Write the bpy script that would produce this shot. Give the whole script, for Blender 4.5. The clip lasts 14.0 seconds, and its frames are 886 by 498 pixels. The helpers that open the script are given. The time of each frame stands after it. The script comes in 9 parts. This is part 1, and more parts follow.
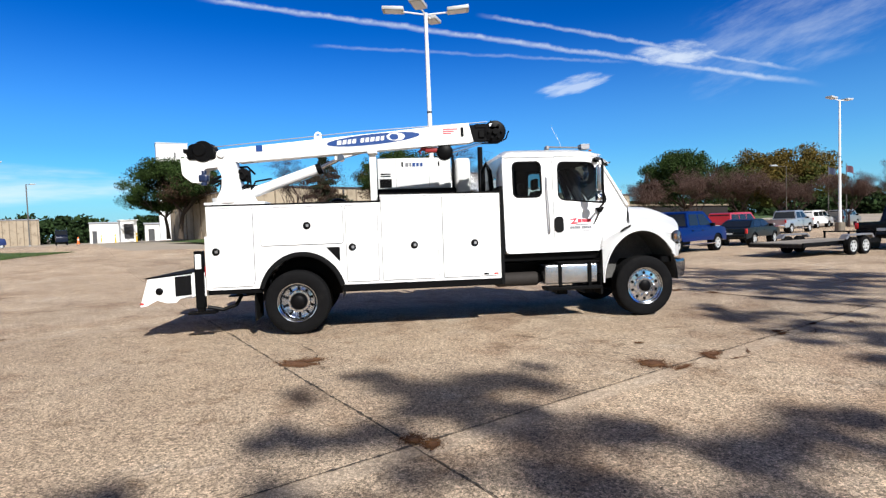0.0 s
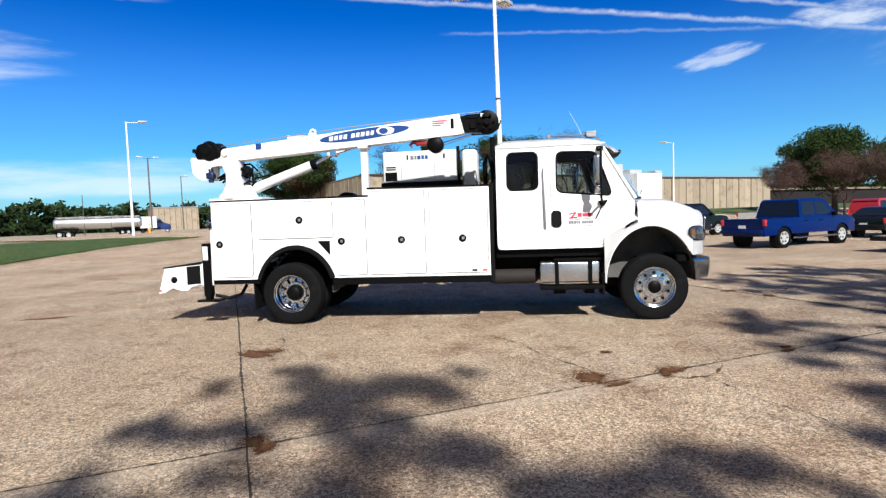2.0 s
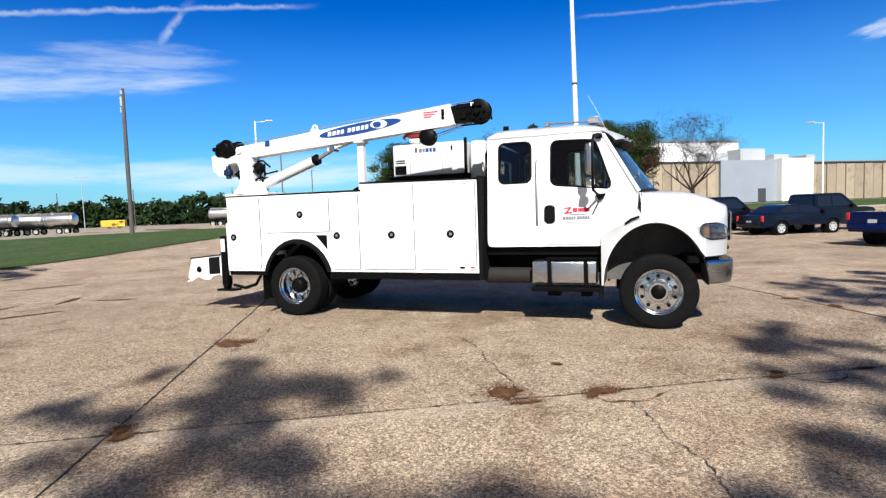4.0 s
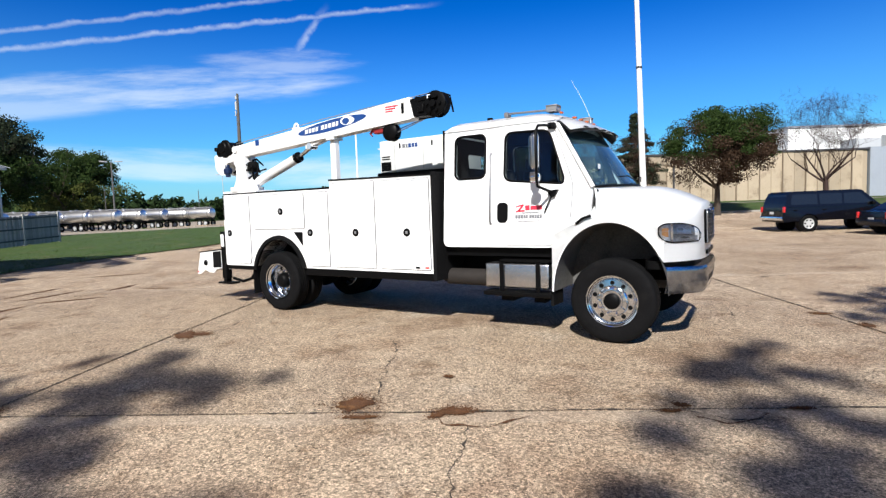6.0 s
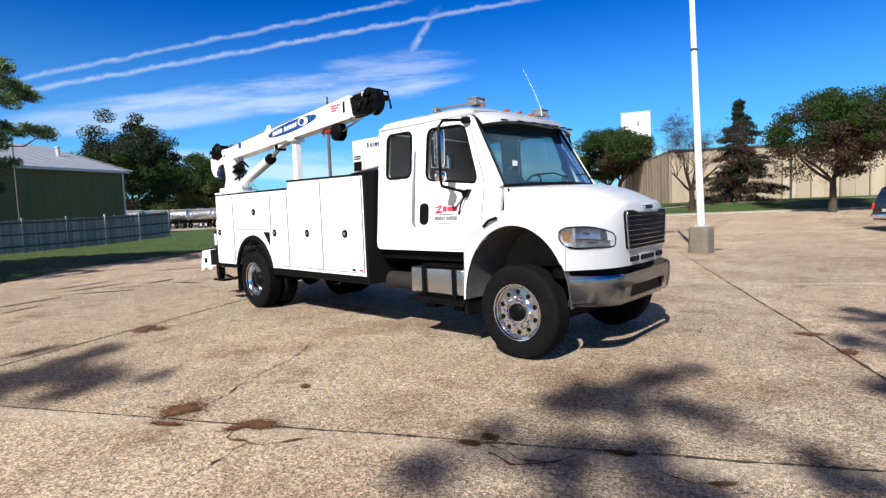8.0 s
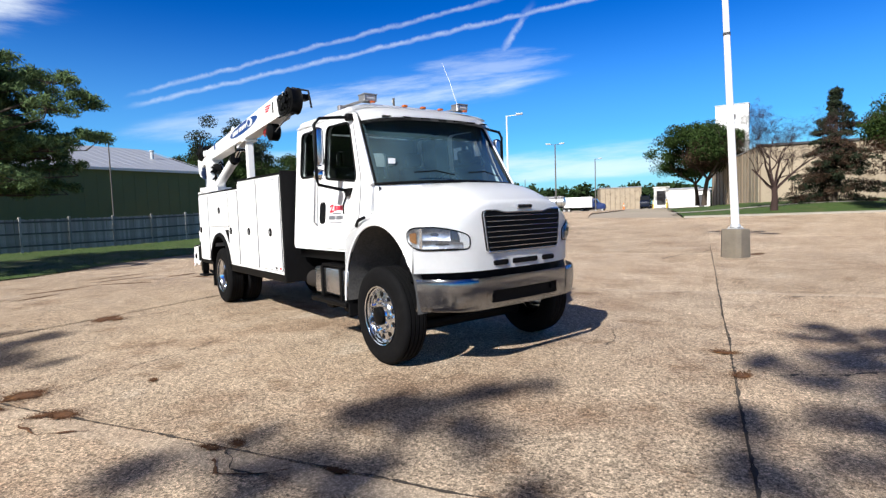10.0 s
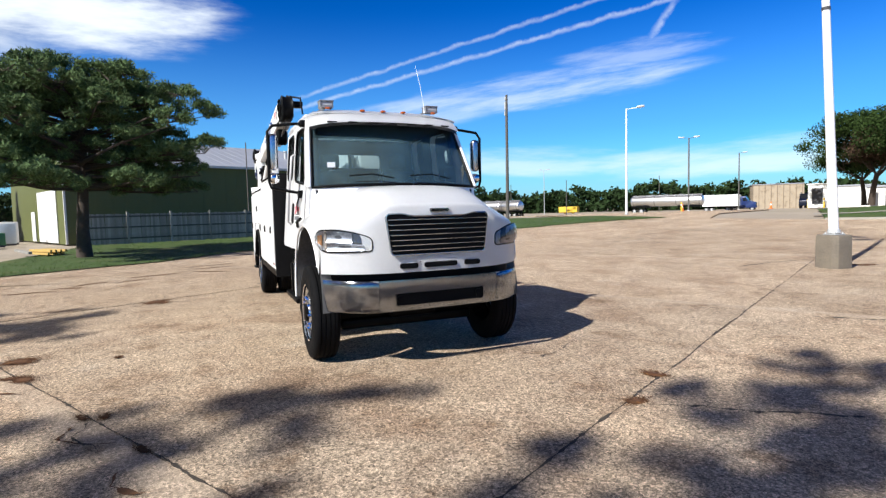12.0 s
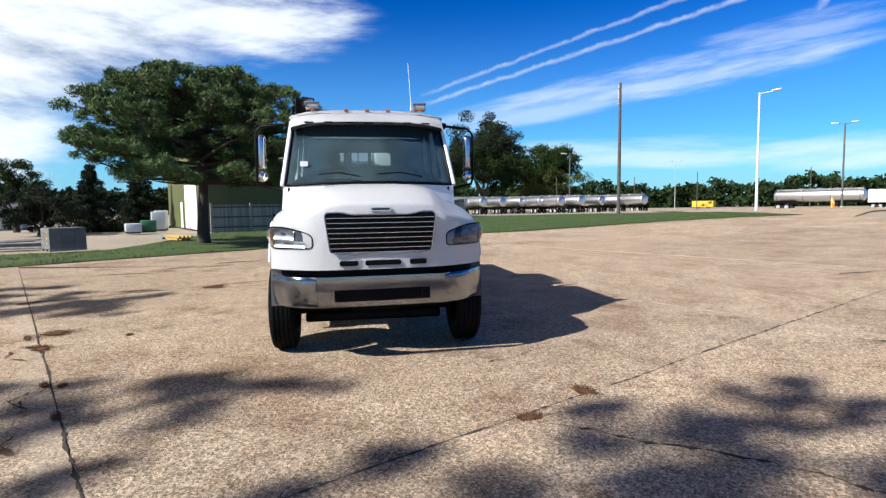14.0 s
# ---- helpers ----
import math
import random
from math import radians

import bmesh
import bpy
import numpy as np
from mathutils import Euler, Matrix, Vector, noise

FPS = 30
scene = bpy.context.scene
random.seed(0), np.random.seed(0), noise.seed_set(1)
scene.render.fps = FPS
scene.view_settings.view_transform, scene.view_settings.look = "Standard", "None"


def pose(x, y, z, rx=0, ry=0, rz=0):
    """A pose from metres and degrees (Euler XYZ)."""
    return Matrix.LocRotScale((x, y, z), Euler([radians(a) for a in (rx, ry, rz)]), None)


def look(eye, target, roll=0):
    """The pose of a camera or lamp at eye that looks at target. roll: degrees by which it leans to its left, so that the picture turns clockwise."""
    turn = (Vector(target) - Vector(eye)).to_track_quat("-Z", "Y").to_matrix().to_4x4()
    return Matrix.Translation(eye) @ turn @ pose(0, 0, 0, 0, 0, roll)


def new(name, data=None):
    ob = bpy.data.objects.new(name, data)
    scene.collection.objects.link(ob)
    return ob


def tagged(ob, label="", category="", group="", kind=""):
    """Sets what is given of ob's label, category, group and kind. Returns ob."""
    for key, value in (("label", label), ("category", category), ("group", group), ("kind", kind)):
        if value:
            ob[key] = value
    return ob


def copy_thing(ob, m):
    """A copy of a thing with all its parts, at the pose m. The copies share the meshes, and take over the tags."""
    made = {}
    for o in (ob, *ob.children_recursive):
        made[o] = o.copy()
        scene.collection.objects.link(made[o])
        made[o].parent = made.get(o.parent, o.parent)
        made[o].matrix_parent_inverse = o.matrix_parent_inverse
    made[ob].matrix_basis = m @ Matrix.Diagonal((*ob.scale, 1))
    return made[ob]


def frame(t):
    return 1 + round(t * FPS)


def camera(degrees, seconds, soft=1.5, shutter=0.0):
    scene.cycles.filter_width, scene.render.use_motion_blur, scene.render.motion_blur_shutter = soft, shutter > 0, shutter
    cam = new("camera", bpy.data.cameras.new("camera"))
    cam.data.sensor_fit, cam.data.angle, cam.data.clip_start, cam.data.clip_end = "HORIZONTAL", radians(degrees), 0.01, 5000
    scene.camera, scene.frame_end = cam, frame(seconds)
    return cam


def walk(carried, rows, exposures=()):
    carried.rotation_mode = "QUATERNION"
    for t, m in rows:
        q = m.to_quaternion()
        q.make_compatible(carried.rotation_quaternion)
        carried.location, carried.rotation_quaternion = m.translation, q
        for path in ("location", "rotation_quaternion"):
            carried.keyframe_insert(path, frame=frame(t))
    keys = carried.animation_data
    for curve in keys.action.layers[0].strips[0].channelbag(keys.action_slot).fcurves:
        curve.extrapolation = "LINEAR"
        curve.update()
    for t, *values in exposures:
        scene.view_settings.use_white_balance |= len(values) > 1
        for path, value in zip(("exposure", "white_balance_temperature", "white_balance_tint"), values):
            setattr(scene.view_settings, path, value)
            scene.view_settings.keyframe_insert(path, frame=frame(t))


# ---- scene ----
cam = camera(78.0, 14.0, soft=1.35)
PATH = [
    (0, (1.409, -10.094, 1.667), (1.623, -8.107, 1.581), -2.0),
    (0.5, (2.01, -10.144, 1.678), (2.112, -8.148, 1.585), -2.1),
    (1, (2.544, -10.095, 1.71), (2.54, -8.098, 1.605), -1.9),
    (1.5, (3.074, -10.045, 1.72), (2.951, -8.052, 1.608), -1.9),
    (2, (3.607, -9.899, 1.733), (3.37, -7.917, 1.611), -2.0),
    (2.5, (4.115, -9.698, 1.757), (3.759, -7.735, 1.621), -2.1),
    (3, (4.616, -9.547, 1.742), (4.15, -7.607, 1.605), -2.0),
    (5.5, (7.18, -8.086, 1.721), (6.19, -6.354, 1.57), -2.1),
    (6, (7.651, -7.72, 1.703), (6.578, -6.039, 1.554), -2.0),
    (6.5, (8.135, -7.325, 1.705), (6.967, -5.708, 1.556), -2.1),
    (7, (8.554, -6.832, 1.708), (7.304, -5.279, 1.555), -2.1),
    (7.5, (9.009, -6.406, 1.68), (7.686, -4.914, 1.536), -2.1),
    (8, (9.363, -5.936, 1.672), (7.979, -4.498, 1.525), -2.2),
    (10.5, (11.133, -3.521, 1.573), (9.475, -2.409, 1.438), -1.9),
    (11, (11.423, -3.037, 1.568), (9.703, -2.025, 1.435), -1.8),
    (11.5, (11.693, -2.536, 1.564), (9.905, -1.652, 1.432), -1.6),
    (12, (11.946, -2.074, 1.593), (10.106, -1.303, 1.456), -1.4),
    (12.5, (12.054, -1.58, 1.612), (10.17, -0.922, 1.467), -1.4),
    (13, (12.228, -1.107, 1.602), (10.308, -0.567, 1.459), -1.2),
    (13.5, (12.312, -0.716, 1.609), (10.367, -0.274, 1.46), -0.9),
    (14, (12.423, -0.27, 1.629), (10.458, 0.066, 1.473), -0.8),
]
walk(cam, [(t, look(eye, target, roll)) for t, eye, target, roll in PATH], [(0, 0.47), (5.5, 0.49), (8, 0.55), (10.5, 0.61), (12, 0.63), (14, 0.61)])

# ---- world, sun ----
SUN_DIR = Vector((0.372, -0.920, 0.80)).normalized()   # towards the sun
sun_data = bpy.data.lights.new("sun", "SUN")
sun_data.energy, sun_data.angle, sun_data.color = 5.35, radians(0.7), (1.0, 0.98, 0.945)
sun = new("sun", sun_data)
sun.rotation_euler = SUN_DIR.to_track_quat("Z", "Y").to_euler()
scene.view_settings.exposure = 0.60


def sky_world():
    w = bpy.data.worlds.new("sky")
    scene.world = w
    w.use_nodes = True
    nt = w.node_tree
    nt.nodes.clear()
    N, L = nt.nodes.new, nt.links.new

    def math_node(op, a, b=None, c=None, clamp=False):
        n = N("ShaderNodeMath")
        n.operation, n.use_clamp = op, clamp
        for i, v in enumerate((a, b, c)):
            if v is None:
                continue
            if isinstance(v, (int, float)):
                n.inputs[i].default_value = v
            else:
                L(v, n.inputs[i])
        return n.outputs[0]

    def ramp(v, lo, hi):
        n = N("ShaderNodeMapRange")
        n.interpolation_type = "SMOOTHSTEP"
        L(v, n.inputs["Value"])
        n.inputs["From Min"].default_value, n.inputs["From Max"].default_value = lo, hi
        return n.outputs["Result"]

    def dot(v, d):
        n = N("ShaderNodeVectorMath")
        n.operation = "DOT_PRODUCT"
        L(v, n.inputs[0])
        n.inputs[1].default_value = d
        return n.outputs["Value"]

    def cloud_noise(v, scale, detail, rough, stretch):
        mp = N("ShaderNodeMapping")
        mp.inputs["Scale"].default_value = stretch
        L(v, mp.inputs["Vector"])
        n = N("ShaderNodeTexNoise")
        n.inputs["Scale"].default_value, n.inputs["Detail"].default_value, n.inputs["Roughness"].default_value = scale, detail, rough
        L(mp.outputs[0], n.inputs["Vector"])
        return n.outputs["Fac"]

    coord = N("ShaderNodeTexCoord").outputs["Generated"]
    sky = N("ShaderNodeTexSky")
    sky.sky_type, sky.sun_disc = "NISHITA", False
    sky.sun_elevation = math.asin(SUN_DIR.z)
    sky.sun_rotation = math.atan2(SUN_DIR.x, SUN_DIR.y)
    sky.air_density, sky.dust_density, sky.ozone_density = 1.0, 0.5, 3.5
    hs = N("ShaderNodeHueSaturation")
    hs.inputs["Saturation"].default_value = 1.86
    hs.inputs["Hue"].default_value = 0.494
    L(sky.outputs[0], hs.inputs["Color"])
    deep = N("ShaderNodeGamma")
    L(hs.outputs[0], deep.inputs["Color"])
    deep.inputs["Gamma"].default_value = 1.5

    def direction(az, el):
        a, e = radians(az), radians(el)
        return Vector((math.cos(e) * math.cos(a), math.cos(e) * math.sin(a), math.sin(e)))

    wob = cloud_noise(coord, 30.0, 4, 0.6, (1, 1, 1))
    fine = cloud_noise(coord, 60.0, 5, 0.65, (1, 1, 1))
    masks = []

    def trail(p, q, width, strength, ragged=0.006, ends=(0.03, 0.03)):
        """A vapour trail on the arc from p to q (azimuth, elevation)."""
        a, b = direction(*p), direction(*q)
        n = a.cross(b).normalized()
        off = math_node("ADD", dot(coord, n), math_node("MULTIPLY", math_node("SUBTRACT", wob, 0.5), ragged * 2))
        core = ramp(math_node("ABSOLUTE", off), width, 0.0)
        along = n.cross(a).normalized()
        s = dot(coord, along)
        far = b.dot(along)
        m = math_node("MULTIPLY", ramp(s, -ends[0], ends[0]), ramp(s, far + ends[1], far - ends[1]))
        front = ramp(dot(coord, (a + b).normalized()), 0.0, 0.05)
        m = math_node("MULTIPLY", math_node("MULTIPLY", m, front), core)
        m = math_node("MULTIPLY", m, math_node("MULTIPLY_ADD", fine, 1.3, -0.05))
        masks.append(math_node("MULTIPLY", m, strength, clamp=True))

    def bank(c, half_w, half_h, tilt, strength, scale, lo, hi, stretch):
        """A thin bank of cloud round the direction c; half sizes in degrees."""
        d = direction(*c)
        right = Vector((-d.y, d.x, 0)).normalized() * -1
        up = right.cross(d).normalized()
        if up.z < 0:
            up = -up
        t = radians(tilt)
        u_ax, v_ax = right * math.cos(t) + up * math.sin(t), up * math.cos(t) - right * math.sin(t)
        u = math_node("DIVIDE", dot(coord, u_ax), math.sin(radians(half_w)))
        v = math_node("DIVIDE", dot(coord, v_ax), math.sin(radians(half_h)))
        rr = math_node("ADD", math_node("MULTIPLY", u, u), math_node("MULTIPLY", v, v))
        body = ramp(rr, 1.0, 0.0)
        front = ramp(dot(coord, d), 0.0, 0.1)
        comb = N("ShaderNodeCombineXYZ")
        L(math_node("MULTIPLY", u, half_w * stretch[0]), comb.inputs[0])
        L(math_node("MULTIPLY", v, half_h * stretch[1]), comb.inputs[1])
        n = cloud_noise(comb.outputs[0], scale, 7, 0.62, (1, 1, 1))
        dens = math_node("ADD", math_node("MULTIPLY", body, 0.9), math_node("MULTIPLY", math_node("SUBTRACT", n, 0.5), 3.0))
        edge = math_node("MULTIPLY", ramp(dens, lo, hi), ramp(body, 0.0, 0.75))
        masks.append(math_node("MULTIPLY", math_node("MULTIPLY", edge, front), strength, clamp=True))

    CLOUDS(trail, bank)

    # an unseen grey deck of cloud from the south up over the lot, added to dim and warm the skylight in shade
    deck = cloud_noise(coord, 2.2, 6, 0.6, (1, 1, 1))
    fill_cover = math_node("MULTIPLY", ramp(dot(coord, direction(255, 52)), 0.42, 0.70), ramp(deck, 0.22, 0.55))

    total = masks[0]
    for m in masks[1:]:
        total = math_node("MAXIMUM", total, m)
    up = N("ShaderNodeSeparateXYZ")
    L(coord, up.inputs[0])
    haze = math_node("MULTIPLY", ramp(up.outputs["Z"], 0.35, -0.03), 0.76)
    mixh = N("ShaderNodeMix")
    mixh.data_type = "RGBA"
    L(haze, mixh.inputs["Factor"])
    tint = N("ShaderNodeMix")
    tint.data_type, tint.blend_type = "RGBA", "MULTIPLY"
    tint.inputs["Factor"].default_value = 1.0
    tint.inputs[7].default_value = (0.72, 1.06, 1.22, 1)
    L(deep.outputs[0], tint.inputs[6])
    L(tint.outputs[2], mixh.inputs[6])
    mixh.inputs[7].default_value = (5.0, 12.4, 19.5, 1)
    mix = N("ShaderNodeMix")
    mix.data_type = "RGBA"
    L(total, mix.inputs["Factor"])
    grey = N("ShaderNodeMix")
    grey.data_type = "RGBA"
    L(fill_cover, grey.inputs["Factor"])
    L(mixh.outputs[2], grey.inputs[6])
    grey.inputs[7].default_value = (3.7, 3.2, 2.8, 1)
    L(grey.outputs[2], mix.inputs[6])
    mix.inputs[7].default_value = (19.5, 21.2, 22.6, 1)
    bg = N("ShaderNodeBackground")
    bg.inputs["Strength"].default_value = 0.035
    L(mix.outputs[2], bg.inputs["Color"])
    out = N("ShaderNodeOutputWorld")
    L(bg.outputs[0], out.inputs[0])


def CLOUDS(trail, bank):
    # long thin trails of aircraft
    trail((105.5, 21.2), (51.2, 11.4), 0.0060, 0.66, 0.005)
    trail((78.1, 20.3), (51.6, 12.5), 0.0048, 0.55, 0.005)
    trail((95.1, 17.9), (65.9, 15.1), 0.004, 0.26, 0.005)
    trail((171.4, 11.5), (137.0, 20.2), 0.0052, 0.42, 0.006)
    trail((171.4, 10.5), (124.0, 19.8), 0.0056, 0.52, 0.006)
    trail((134.1, 18.7), (136.6, 15.4), 0.008, 0.5, 0.01)
    # thin banks of cirrus
    bank((151, 11.4), 26, 2.5, 7, 0.52, 0.7, 0.15, 1.5, (0.13, 1.0))
    bank((161, 9.6), 16, 2.0, 8, 0.38, 0.45, 0.1, 1.2, (0.11, 0.8))
    bank((138, 14.6), 10, 1.7, 3, 0.32, 0.6, 0.2, 1.3, (0.15, 1.0))
    bank((60.5, 15.2), 5.0, 1.5, -4, 0.7, 0.8, 0.2, 1.3, (0.3, 0.9))
    bank((51, 16.0), 14, 6.0, 15, 0.34, 0.7, 0.2, 2.0, (0.22, 0.8))
    bank((70.0, 13.4), 4.6, 1.2, 10, 0.5, 0.9, 0.2, 1.1, (0.25, 1.2))
    bank((191, 18.5), 17, 7.0, 4, 0.95, 0.32, 0.1, 1.25, (0.2, 0.9))
    bank((212, 21), 27, 17, 0, 0.97, 0.25, 0.0, 1.0, (0.25, 0.8))
    bank((217, 8), 17, 13, 0, 0.95, 0.25, 0.0, 1.0, (0.25, 0.8))
    bank((128, 4.4), 24, 2.4, 2, 0.6, 0.4, 0.2, 1.3, (0.12, 0.9))
    bank((150, 5.0), 20, 2.2, -2, 0.5, 0.4, 0.2, 1.3, (0.12, 0.9))


sky_world()


# ---- materials ----
def material(name, color, rough=0.6, metal=0.0, vary=0.12, scale=6.0, fine=80.0, bump=0.0, bump_scale=120.0, coat=0.0, spec=0.5, stain=None, stain_amount=0.0, stain_scale=1.2, by_object=0.0, by_island=0.0):
    m = bpy.data.materials.new(name)
    m.use_nodes = True
    nt = m.node_tree
    N, L = nt.nodes.new, nt.links.new
    bsdf = nt.nodes["Principled BSDF"]
    bsdf.inputs["Roughness"].default_value = rough
    bsdf.inputs["Metallic"].default_value = metal
    bsdf.inputs["Coat Weight"].default_value = coat
    bsdf.inputs["Coat Roughness"].default_value = 0.06
    bsdf.inputs["Specular IOR Level"].default_value = spec
    co = N("ShaderNodeTexCoord").outputs["Object"]
    n1 = N("ShaderNodeTexNoise")
    n1.inputs["Scale"].default_value, n1.inputs["Detail"].default_value = scale, 5
    n2 = N("ShaderNodeTexNoise")
    n2.inputs["Scale"].default_value, n2.inputs["Detail"].default_value = fine, 3
    L(co, n1.inputs["Vector"]), L(co, n2.inputs["Vector"])
    add = N("ShaderNodeMath")
    add.operation = "ADD"
    L(n1.outputs["Fac"], add.inputs[0]), L(n2.outputs["Fac"], add.inputs[1])
    val = N("ShaderNodeMapRange")
    val.inputs["From Min"].default_value, val.inputs["From Max"].default_value = 0.6, 1.4
    val.inputs["To Min"].default_value, val.inputs["To Max"].default_value = 1 - vary, 1 + vary
    L(add.outputs[0], val.inputs["Value"])
    fac = val.outputs[0]
    for amount, src in ((by_object, ("ShaderNodeObjectInfo", "Random")), (by_island, ("ShaderNodeNewGeometry", "Random Per Island"))):
        if amount:
            r = N("ShaderNodeMapRange")
            L(N(src[0]).outputs[src[1]], r.inputs["Value"])
            r.inputs["To Min"].default_value, r.inputs["To Max"].default_value = 1 - amount, 1 + amount
            mu = N("ShaderNodeMath")
            mu.operation = "MULTIPLY"
            L(fac, mu.inputs[0]), L(r.outputs[0], mu.inputs[1])
            fac = mu.outputs[0]
    mul = N("ShaderNodeVectorMath")
    mul.operation = "SCALE"
    mul.inputs[0].default_value = color[:3]
    L(fac, mul.inputs["Scale"])
    col = mul.outputs[0]
    if stain:
        s = N("ShaderNodeTexNoise")
        s.inputs["Scale"].default_value, s.inputs["Detail"].default_value, s.inputs["Roughness"].default_value = stain_scale, 8, 0.65
        L(co, s.inputs["Vector"])
        sr = N("ShaderNodeMapRange")
        sr.interpolation_type = "SMOOTHSTEP"
        sr.inputs["From Min"].default_value, sr.inputs["From Max"].default_value = 0.5, 0.72
        sr.inputs["To Max"].default_value = stain_amount
        L(s.outputs["Fac"], sr.inputs["Value"])
        mx = N("ShaderNodeMix")
        mx.data_type = "RGBA"
        L(sr.outputs[0], mx.inputs["Factor"]), L(col, mx.inputs[6])
        mx.inputs[7].default_value = (*stain, 1)
        col = mx.outputs[2]
    L(col, bsdf.inputs["Base Color"])
    if bump:
        nb = N("ShaderNodeTexNoise")
        nb.inputs["Scale"].default_value, nb.inputs["Detail"].default_value = bump_scale, 4
        L(co, nb.inputs["Vector"])
        b = N("ShaderNodeBump")
        b.inputs["Strength"].default_value, b.inputs["Distance"].default_value = bump, 0.01
        L(nb.outputs["Fac"], b.inputs["Height"]), L(b.outputs[0], bsdf.inputs["Normal"])
    return m


def glass(name, tint, gloss=1.0, ior=1.55, sky_veil=0.0):
    m = bpy.data.materials.new(name)
    m.use_nodes = True
    nt = m.node_tree
    nt.nodes.clear()
    N, L = nt.nodes.new, nt.links.new
    tr, gl, fr, mx, out = N("ShaderNodeBsdfTransparent"), N("ShaderNodeBsdfGlossy"), N("ShaderNodeFresnel"), N("ShaderNodeMixShader"), N("ShaderNodeOutputMaterial")
    tr.inputs[0].default_value = (*tint, 1)
    gl.inputs["Color"].default_value = (gloss, gloss, gloss, 1)
    gl.inputs["Roughness"].default_value = 0.02
    fr.inputs["IOR"].default_value = ior
    L(fr.outputs[0], mx.inputs[0]), L(tr.outputs[0], mx.inputs[1]), L(gl.outputs[0], mx.inputs[2]), L(mx.outputs[0], out.inputs[0])
    # teal diffuse layer: the sky's reflection put into the pane's colour
    if sky_veil:
        veil, lay, spots = N("ShaderNodeBsdfDiffuse"), N("ShaderNodeMixShader"), N("ShaderNodeTexNoise")
        veil.inputs[0].default_value = (0.24, 0.47, 0.57, 1)
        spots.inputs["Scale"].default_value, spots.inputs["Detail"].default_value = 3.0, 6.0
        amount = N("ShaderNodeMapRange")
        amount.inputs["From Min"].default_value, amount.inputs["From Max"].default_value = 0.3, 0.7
        amount.inputs["To Min"].default_value, amount.inputs["To Max"].default_value = sky_veil * 0.6, sky_veil * 1.4
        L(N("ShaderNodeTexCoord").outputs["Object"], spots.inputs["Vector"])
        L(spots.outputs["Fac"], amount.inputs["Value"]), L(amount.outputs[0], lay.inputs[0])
        L(mx.outputs[0], lay.inputs[1]), L(veil.outputs[0], lay.inputs[2]), L(lay.outputs[0], out.inputs[0])
    return m


WHITE = material("white_paint", (0.86, 0.865, 0.87), 0.28, 0, 0.02, 1.5, 30, coat=0.5)
WHITE_BOX = material("white_powder_coat", (0.80, 0.80, 0.80), 0.38, 0, 0.02, 1.5, 40, coat=0.2)
CRANE_WHITE = material("white_crane_enamel", (0.80, 0.80, 0.79), 0.35, 0, 0.03, 3, 40, stain=(0.5, 0.48, 0.44), stain_amount=0.25)
BLACK = material("black_satin_paint", (0.0032, 0.0032, 0.0035), 0.45, 0, 0.2, 5, 60, spec=0.08)
LINER = material("black_bed_liner", (0.006, 0.006, 0.0065), 0.85, 0, 0.25, 20, 200, spec=0.1, bump=0.5, bump_scale=250)
PLASTIC = material("black_plastic", (0.0036, 0.0036, 0.004), 0.45, 0, 0.2, 10, 100, spec=0.10)
GREY_WELL = material("grey_fender_liner", (0.10, 0.098, 0.095), 0.85, 0, 0.35, 4, 40, spec=0.2)
SEAM = material("door_gap", (0.10, 0.10, 0.105), 0.8, 0, 0.1)
RUBBER = material("tyre_rubber", (0.0055, 0.0055, 0.006), 0.8, spec=0.08, metal=0.0, vary=0.25, scale=8, fine=120, bump=0.2, stain=(0.014, 0.013, 0.012), stain_amount=0.4, stain_scale=4)
AMBER_LAMP = material("amber_lamp_insert", (0.34, 0.17, 0.07), 0.35, 0.6, 0.3, 20, 60)
LAMP_DARK = material("dark_lamp_housing", (0.11, 0.115, 0.125), 0.3, 0.7, 0.2, 8, 60)
BUMPER = material("bumper_chrome", (0.55, 0.58, 0.63), 0.14, 1.0, 0.06, 3, 50)
CHROME = material("polished_metal", (0.78, 0.80, 0.84), 0.09, 1.0, 0.04, 3, 50)
ALLOY = material("polished_alloy_wheel", (0.70, 0.74, 0.80), 0.13, 1.0, 0.06, 6, 60)
TREAD_PLATE = material("bright_tread_plate", (0.60, 0.62, 0.66), 0.27, 1.0, 0.1, 6, 70, bump=0.35, bump_scale=60)
STEEL = material("dull_steel", (0.33, 0.33, 0.34), 0.5, 0.8, 0.15, 5, 60, stain=(0.2, 0.12, 0.07), stain_amount=0.3)
RUST = material("rusty_exhaust", (0.022, 0.018, 0.016), 0.8, 0.3, 0.3, 9, 60)
AMBER = material("amber_lens", (0.42, 0.09, 0.012), 0.2, 0, 0.05, coat=0.6)
RED_LENS = material("red_lens", (0.55, 0.02, 0.02), 0.2, 0, 0.05, coat=0.6)
RED_PAINT = material("red_paint", (0.26, 0.018, 0.02), 0.4, 0, 0.08)
DECAL_RED = material("red_decal", (0.55, 0.03, 0.06), 0.4, 0, 0.03)
DECAL_BLUE = material("blue_decal", (0.008, 0.048, 0.20), 0.4, 0, 0.03)
MOTOR_NAVY = material("navy_motor_enamel", (0.006, 0.016, 0.055), 0.4, 0, 0.1)
DECAL_WHITE = material("white_decal", (0.8, 0.8, 0.8), 0.4, 0, 0.02)
DECAL_GREY = material("grey_decal", (0.45, 0.47, 0.5), 0.5, 0, 0.02)
DECAL_PALE = material("pale_decal", (0.66, 0.70, 0.76), 0.5, 0, 0.02)
SEAT = material("grey_seat_cloth", (0.03, 0.03, 0.032), 0.9, 0, 0.2, 20, 200)
